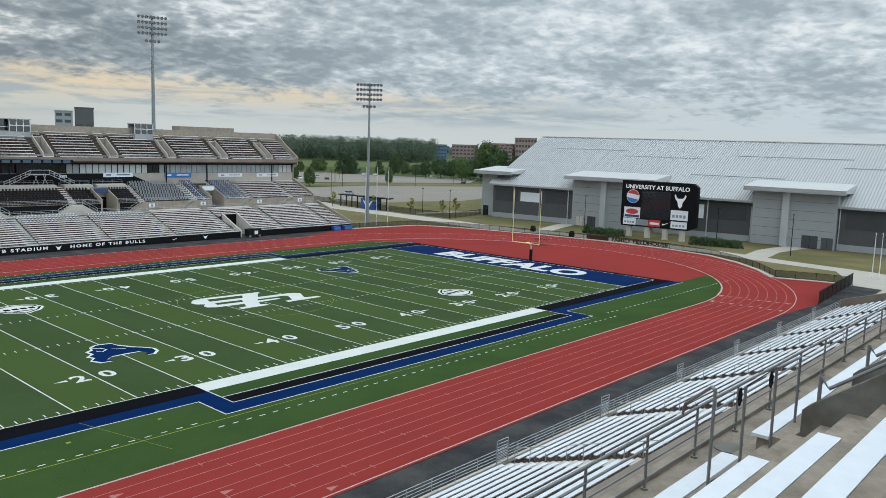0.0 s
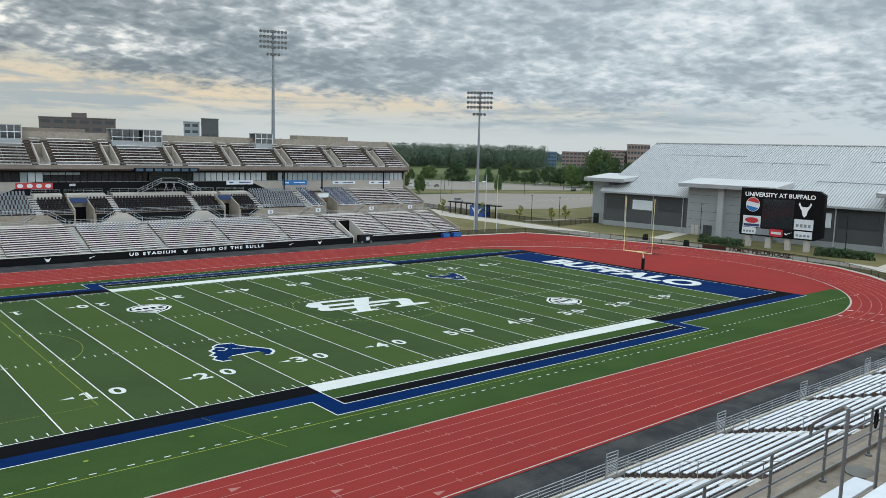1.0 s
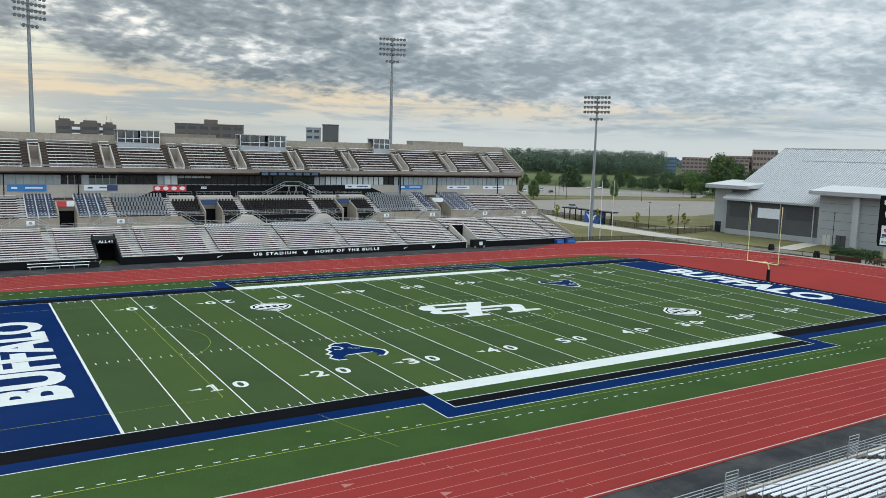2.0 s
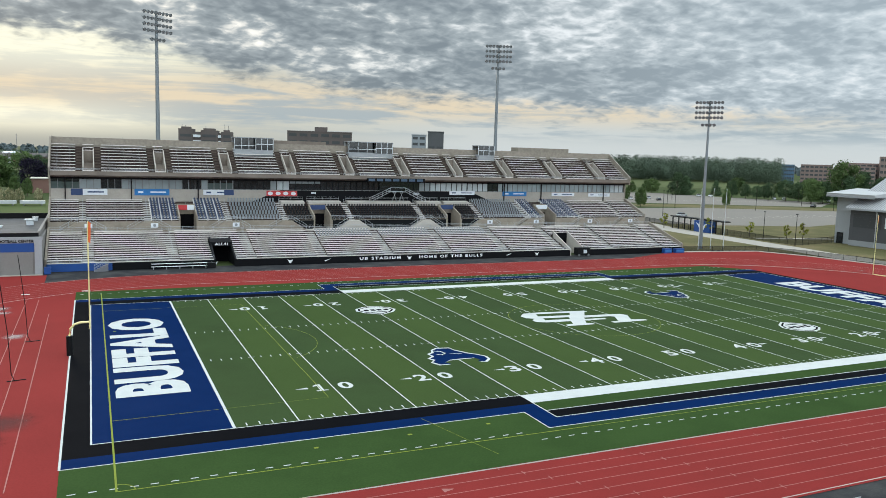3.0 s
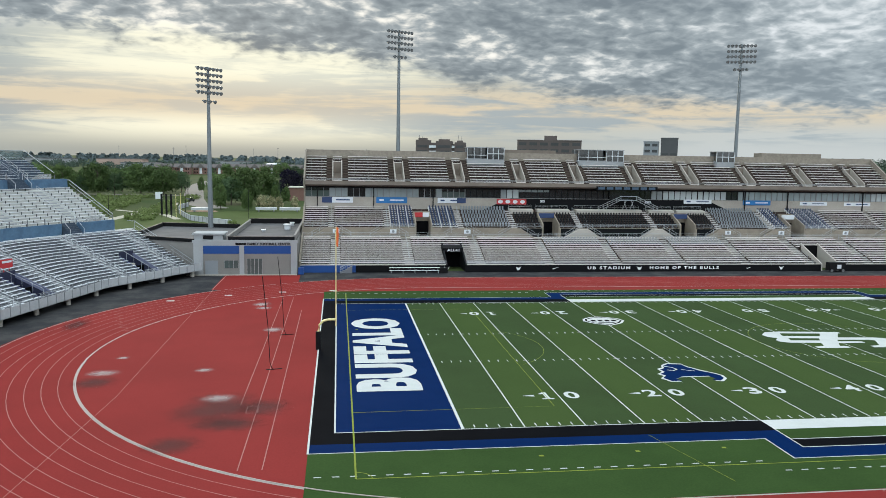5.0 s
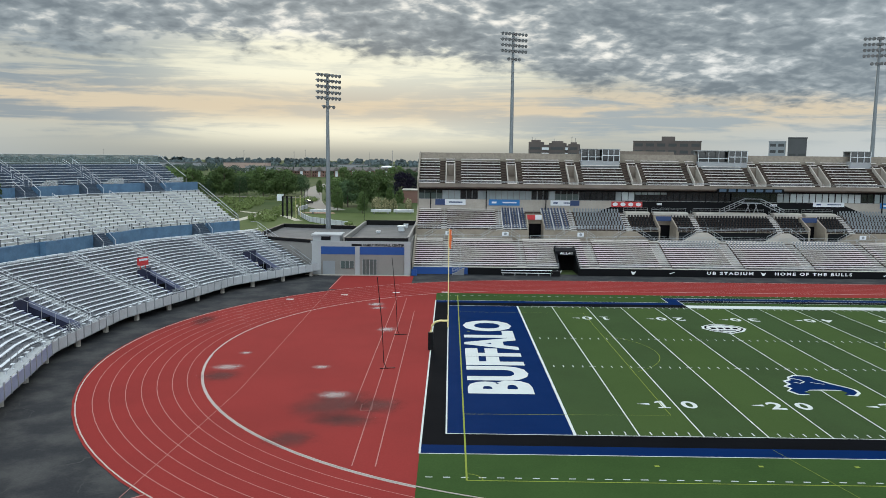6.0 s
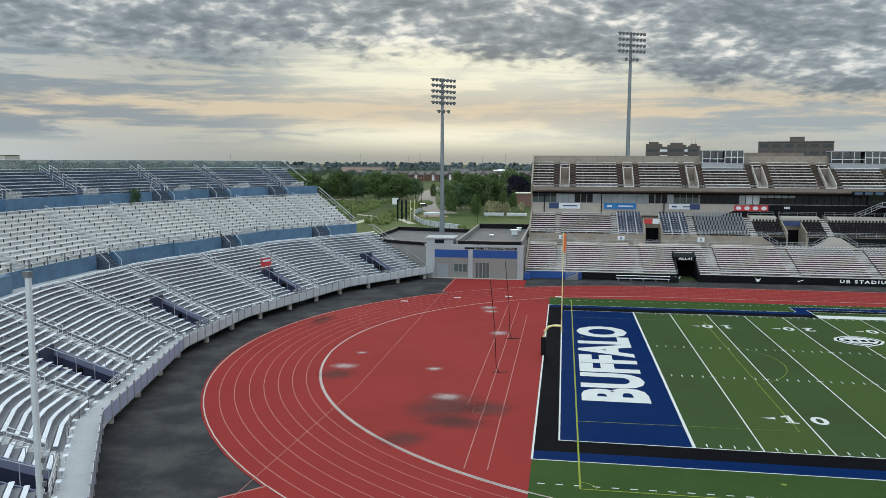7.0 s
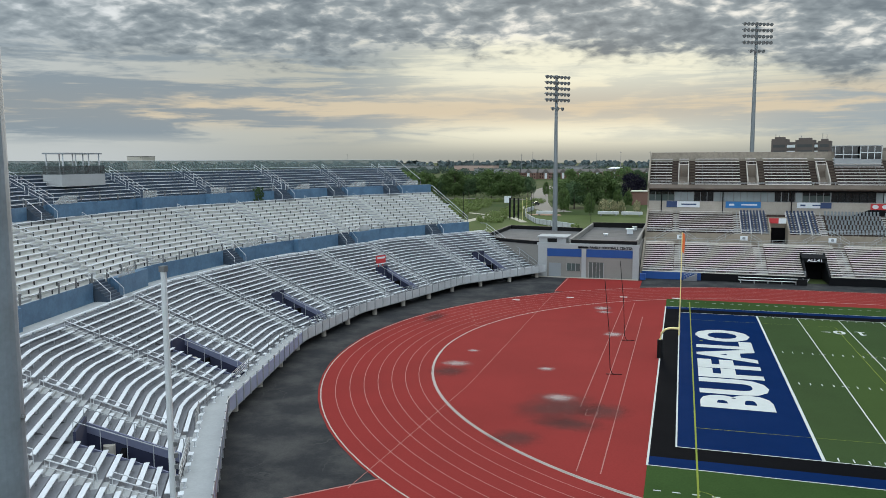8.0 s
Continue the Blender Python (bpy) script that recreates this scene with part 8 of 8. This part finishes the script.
woods("far_woods", "scattered far trees across the flat land", sector(620, -50, 24, 850, 1500, 5, 10), 0.95, 120, M_WOODM)
woods("far_woods", "tree line on the flat horizon, coloured paler and bluer for haze", sector(900, -60, 70, 2200, 3200, 6, 17), 7.0, 30, M_WOODB)
woods("far_woods", "tree line on the flat horizon, coloured paler and bluer for haze", sector(500, -60, 70, 1500, 2200, 6, 11), 4.0, 36, M_WOODB)


# -- far buildings --
def block(x, y, w, d, h, turn, wall_m, rows, cols, label, glass=M_GLASS, top=0.0, fin=None):
    st = thing("tower_block", label, "building", (x, y, -0.06))
    st.rotation_euler = (0, 0, radians(turn))
    mb = Mb()
    mb.box(0, w, 0, d, 0, h)
    part("wall", mb, wall_m, st)
    mb = Mb()
    mb.box(-0.2, w + 0.2, -0.2, d + 0.2, h, h + 0.5)
    part("roof", mb, wall_m, st)
    me = None
    for r in range(rows):
        for c in range(cols):
            if me is None:
                q = Mb()
                q.box(0, w / cols * 0.72, -0.08, -0.01, 0, h / rows * 0.45)
                me = q.mesh("window", glass)
            ob = part("window", me, None, st)
            ob.location = (w / cols * (c + 0.14), 0, h / rows * (r + 0.3))
    if top:
        mb = Mb()
        mb.box(w * 0.42, w * 0.62, d * 0.3, d * 0.7, h, h + top)
        part("penthouse", mb, wall_m, st)
    return st


t1 = thing("tower_block", "brown brick tower cluster with pale balconies behind the stand", "building", (35, 394, -0.06))
t1.rotation_euler = (0, 0, radians(-12))
for a, b, h, d0 in ((0, 7.6, 29.6, 0), (11.6, 20.6, 29.0, -0.6), (22.2, 28.2, 28.4, 0)):
    mb = Mb()
    mb.box(a, b, d0, 14, 0, h), mb.box(a + 1.2, b - 1.6, 3, 9, h, h + 1.1)
    w = part("wall", mb, M_BRICKD, t1)
    for r in range(4, 9):
        mb = Mb()
        mb.box(a + 0.9, b - 0.9, d0 - 0.06, d0 - 0.01, r * 3.1 + 0.4, r * 3.1 + 1.9)
        part("window", mb, M_FHDARK2, w)
for a, b, h in ((7.6, 11.6, 28.0), (20.6, 22.2, 27.6)):
    mb = Mb()
    mb.box(a, b, 1.0, 12, 0, h)
    w = part("wall", mb, M_BRICKD, t1)
    for r in range(4, 9):
        mb = Mb()
        mb.box(a, b, 0.1, 0.98, r * 3.1 + 0.3, r * 3.1 + 1.7)
        part("balcony", mb, M_BANNER, w, "pale balcony front")
for a, h in ((1.5, 2.6), (3.2, 2.0), (14.0, 1.8), (24.0, 3.0), (26.0, 2.4)):
    mb = Mb()
    mb.tube([(a, 5, 28), (a, 5, 29.6 + h)], 0.12, 5)
    part("aerial", mb, M_RAIL, t1)
block(92, 384, 36, 16, 30.0, -15, M_BRICKD, 8, 6, "long brown brick block behind the stand", glass=M_FHDARK2, top=3.0)
block(70, 390, 12, 16, 25.0, -14, M_BRICKD, 5, 4, "low brown brick wing behind the stand", glass=M_FHDARK2)
block(159, 364, 8, 12, 30.0, -24, M_GREYSEAT, 9, 2, "grey tower block beside a darker one", glass=M_FHDARK2)
block(167.3, 360, 9, 14, 32.0, -24, M_FHDARK, 1, 2, "dark slab tower block", glass=M_FHDARK2)
for x, y, w, h in ((434, 351, 8, 18.2), (442, 342, 20, 18.6), (456, 325, 24, 18.4), (473, 305, 16, 25.2), (468, 330, 26, 20.5), (486, 295, 20, 23.0), (500, 280, 24, 20.0)):
    block(-9 + (x + 9) * 1.45, -53 + (y + 53) * 1.45, w * 1.45, 18, 19.4 + (h - 19.4) * 1.45 + 1.5, -50, M_BRICKP if x != 434 else M_BLUEWALL, 5, 7, "red brick campus housing block", glass=M_FHDARK2)
M_SHINGLE = material("weathered_shingle", (0.145, 0.130, 0.125), 0.9, var=0.15, scale=0.2, fine=2.0, spec=0.05)
for k in range(12):
    x, y = -178 + k * 15.8, 700 + k * 9
    ter = thing("brick_terrace", "red brick terrace house with a grey gabled roof", "house", (x, y, -0.06), "terrace houses")
    mb = Mb()
    mb.box(0, 15.2, 0, 11, 0, 6.5)
    part("wall", mb, M_BRICK, ter)
    mb = Mb()
    mb.loft([[(-0.4, 0, 6.5), (-0.4, 5.5, 10.0), (-0.4, 11, 6.5)], [(15.6, 0, 6.5), (15.6, 5.5, 10.0), (15.6, 11, 6.5)]])
    mb.loft([[(3.4, -1, 6.2), (7.5, -1, 10.4), (11.6, -1, 6.2)], [(3.4, 5, 6.2), (7.5, 5, 10.4), (11.6, 5, 6.2)]])
    part("roof", mb, M_SHINGLE, ter)
    mb = Mb()
    mb.box(6.3, 8.7, -0.1, -0.01, 0.5, 7.0)
    part("bay", mb, M_BANNER, ter, "pale window bay")
    for c in (1.5, 3.6, 11.0, 13.2):
        for z in (1.2, 4.2):
            mb = Mb()
            mb.box(c, c + 1.1, -0.06, -0.01, z, z + 1.5)
            part("window", mb, M_GLASS, ter)
cab = thing("utility_cabinet", "small white cabinet on the park lawn", "cabinet", (-85.1, 294.3, -0.06))
mb = Mb()
mb.box(-1.3, 1.3, -0.8, 0.8, 0, 2.7), mb.box(-1.4, 1.4, -0.9, 0.9, 2.7, 2.85)
part("body", mb, M_BANNER, cab)
dome = thing("storage_dome", "low white domed hall far off", "building", (-100, 1080, -0.06))
mb = Mb()
mb.loft([[(19 * math.cos(a) * math.cos(b), 19 * math.sin(a) * math.cos(b), 8.5 * math.sin(b)) for a in [k * math.pi / 8 for k in range(16)]] for b in (0, 0.3, 0.6, 0.9, 1.2, 1.5)])
part("shell", mb, M_BANNER, dome)
M_HALL = material("grey_hall_cladding", (0.27, 0.28, 0.29), 0.8, var=0.12, scale=0.1, fine=1.0)
for x, y, w, h, mt in ((-330, 1050, 60, 11, M_TAN2), (-190, 1150, 50, 9, M_HALL), (-20, 1050, 40, 12, M_HALL), (-480, 1200, 70, 9, M_HALL), (-800, 925, 26, 26, M_CONC2), (-520, 900, 26, 10, M_HALL), (-260, 900, 40, 8, M_HALL), (300, 640, 40, 6, M_HALL), (350, 690, 26, 6, M_HALL), (250, 590, 30, 5, M_HALL), (430, 640, 30, 5, M_HALL)):
    hall = thing("far_hall", "pale flat-roofed hall on the plain", "building", (x, y, -0.06), "far halls")
    mb = Mb()
    mb.box(0, w, 0, 30, 0, h)
    part("wall", mb, mt, hall)
    mb = Mb()
    mb.box(-0.5, w + 0.5, -0.5, 30.5, h, h + 0.6)
    part("roof", mb, M_MEMBRANE, hall)
for x, y, h in ((-260, 1300, 45), (-150, 1300, 38), (-60, 1250, 42), (-35, 1260, 40), (-20, 1270, 38), (-50, 1265, 36), (25, 900, 34), (-95, 1100, 40), (-420, 1500, 45), (-700, 1500, 45), (-200, 900, 30)):
    py = thing("utility_mast", "thin grey utility mast on the skyline", "mast", (x, y, -0.06), "utility masts")
    mb = Mb()
    h = 14 + h * 0.42
    mb.tube([(0, 0, 0), (0, 0, h)], 0.45, 5, 0.2)
    part("shaft", mb, M_RAIL, py)
    mb = Mb()
    mb.box(-1.3, 1.3, -0.2, 0.2, h - 2.0, h - 1.7)
    part("cross_arm", mb, M_RAIL, py)
# low white fence round the ball field and dark fence panels
bf = thing("ball_field_fence", "low curved white-capped fence of the ball field", "fence", (0, 0, 0))
pts = [(-64, 245, 0), (-64.5, 232, 0), (-63, 223, 0), (-60.5, 210, 0), (-57, 198, 0), (-52, 183, 0), (-46, 175, 0), (-38, 166, 0)]
mb = Mb()
mb.loft([[(x, y, -0.05), (x, y, 1.4), (x + 0.12, y, 1.4), (x + 0.12, y, -0.05)] for x, y, _ in pts])
part("panel", mb, M_GUARD, bf, "pale grey mesh panels")
for x, y, _ in [(pts[k][0] * (1 - f) + pts[k + 1][0] * f, pts[k][1] * (1 - f) + pts[k + 1][1] * f, 0) for k in range(len(pts) - 1) for f in (0.0, 0.25, 0.5, 0.75)]:
    mb = Mb()
    mb.box(x - 0.07, x + 0.19, y - 0.1, y + 0.1, -0.05, 1.5)
    part("post", mb, M_RAIL, bf)
mb = Mb()
mb.tube([(x, y, 1.45) for x, y, _ in pts], 0.07, 5)
part("cap", mb, M_BANNER, bf)
for x, y in ((-62.3, 193.5), (-60.9, 193.5), (-59.5, 193.5)):
    sc = thing("banner_pole", "tall narrow black banner panel", "banner", (x, y, -0.05), "banner panels")
    mb = Mb()
    mb.box(-0.28, 0.28, -0.1, 0.1, 0.8, 7.2), mb.box(-0.08, 0.08, -0.08, 0.08, 0, 0.8)
    part("panel", mb, M_BLACK, sc)
for x, y in ((-58.6, 196), (-58.4, 202)):
    sc = thing("foul_pole", "slim yellow pole beside the ball field", "pole", (x, y, -0.05))
    mb = Mb()
    mb.tube([(0, 0, 0), (0, 0, 7.0)], 0.09, 6)
    part("shaft", mb, M_YELLOW, sc)
lowb = thing("brick_store", "long low brick store with a pale roof edge", "building", (-30, 290, -0.06))
mb = Mb()
mb.box(0, 24, 0, 10, 0, 5.5)
part("wall", mb, M_BRICK, lowb)
mb = Mb()
mb.box(-0.4, 24.4, -0.4, 10.4, 5.5, 5.9)
part("roof", mb, M_CONC2, lowb)
for x, y in ((-58, 217), (-37, 220), (-29, 220)):
    tr = thing("bleacher_bench", "long pale bench bleacher by the ball field", "bench", (x, y, -0.06))
    mb = Mb()
    mb.box(0, 7, 0, 2.2, 0.6, 1.5)
    part("body", mb, M_GUARD, tr)
    for k in (1, 6):
        mb = Mb()
        mb.box(k - 0.2, k + 0.2, 0.3, 1.9, 0, 0.6)
        part("leg", mb, M_RAIL, tr)
for x, y in ((-58, 208), (-36, 190), (-17, 206), (-78.5, 196), (-66, 256), (-100, 235)):
    lamp_post(x, y, 8.5, "slim black lamp post in the park")
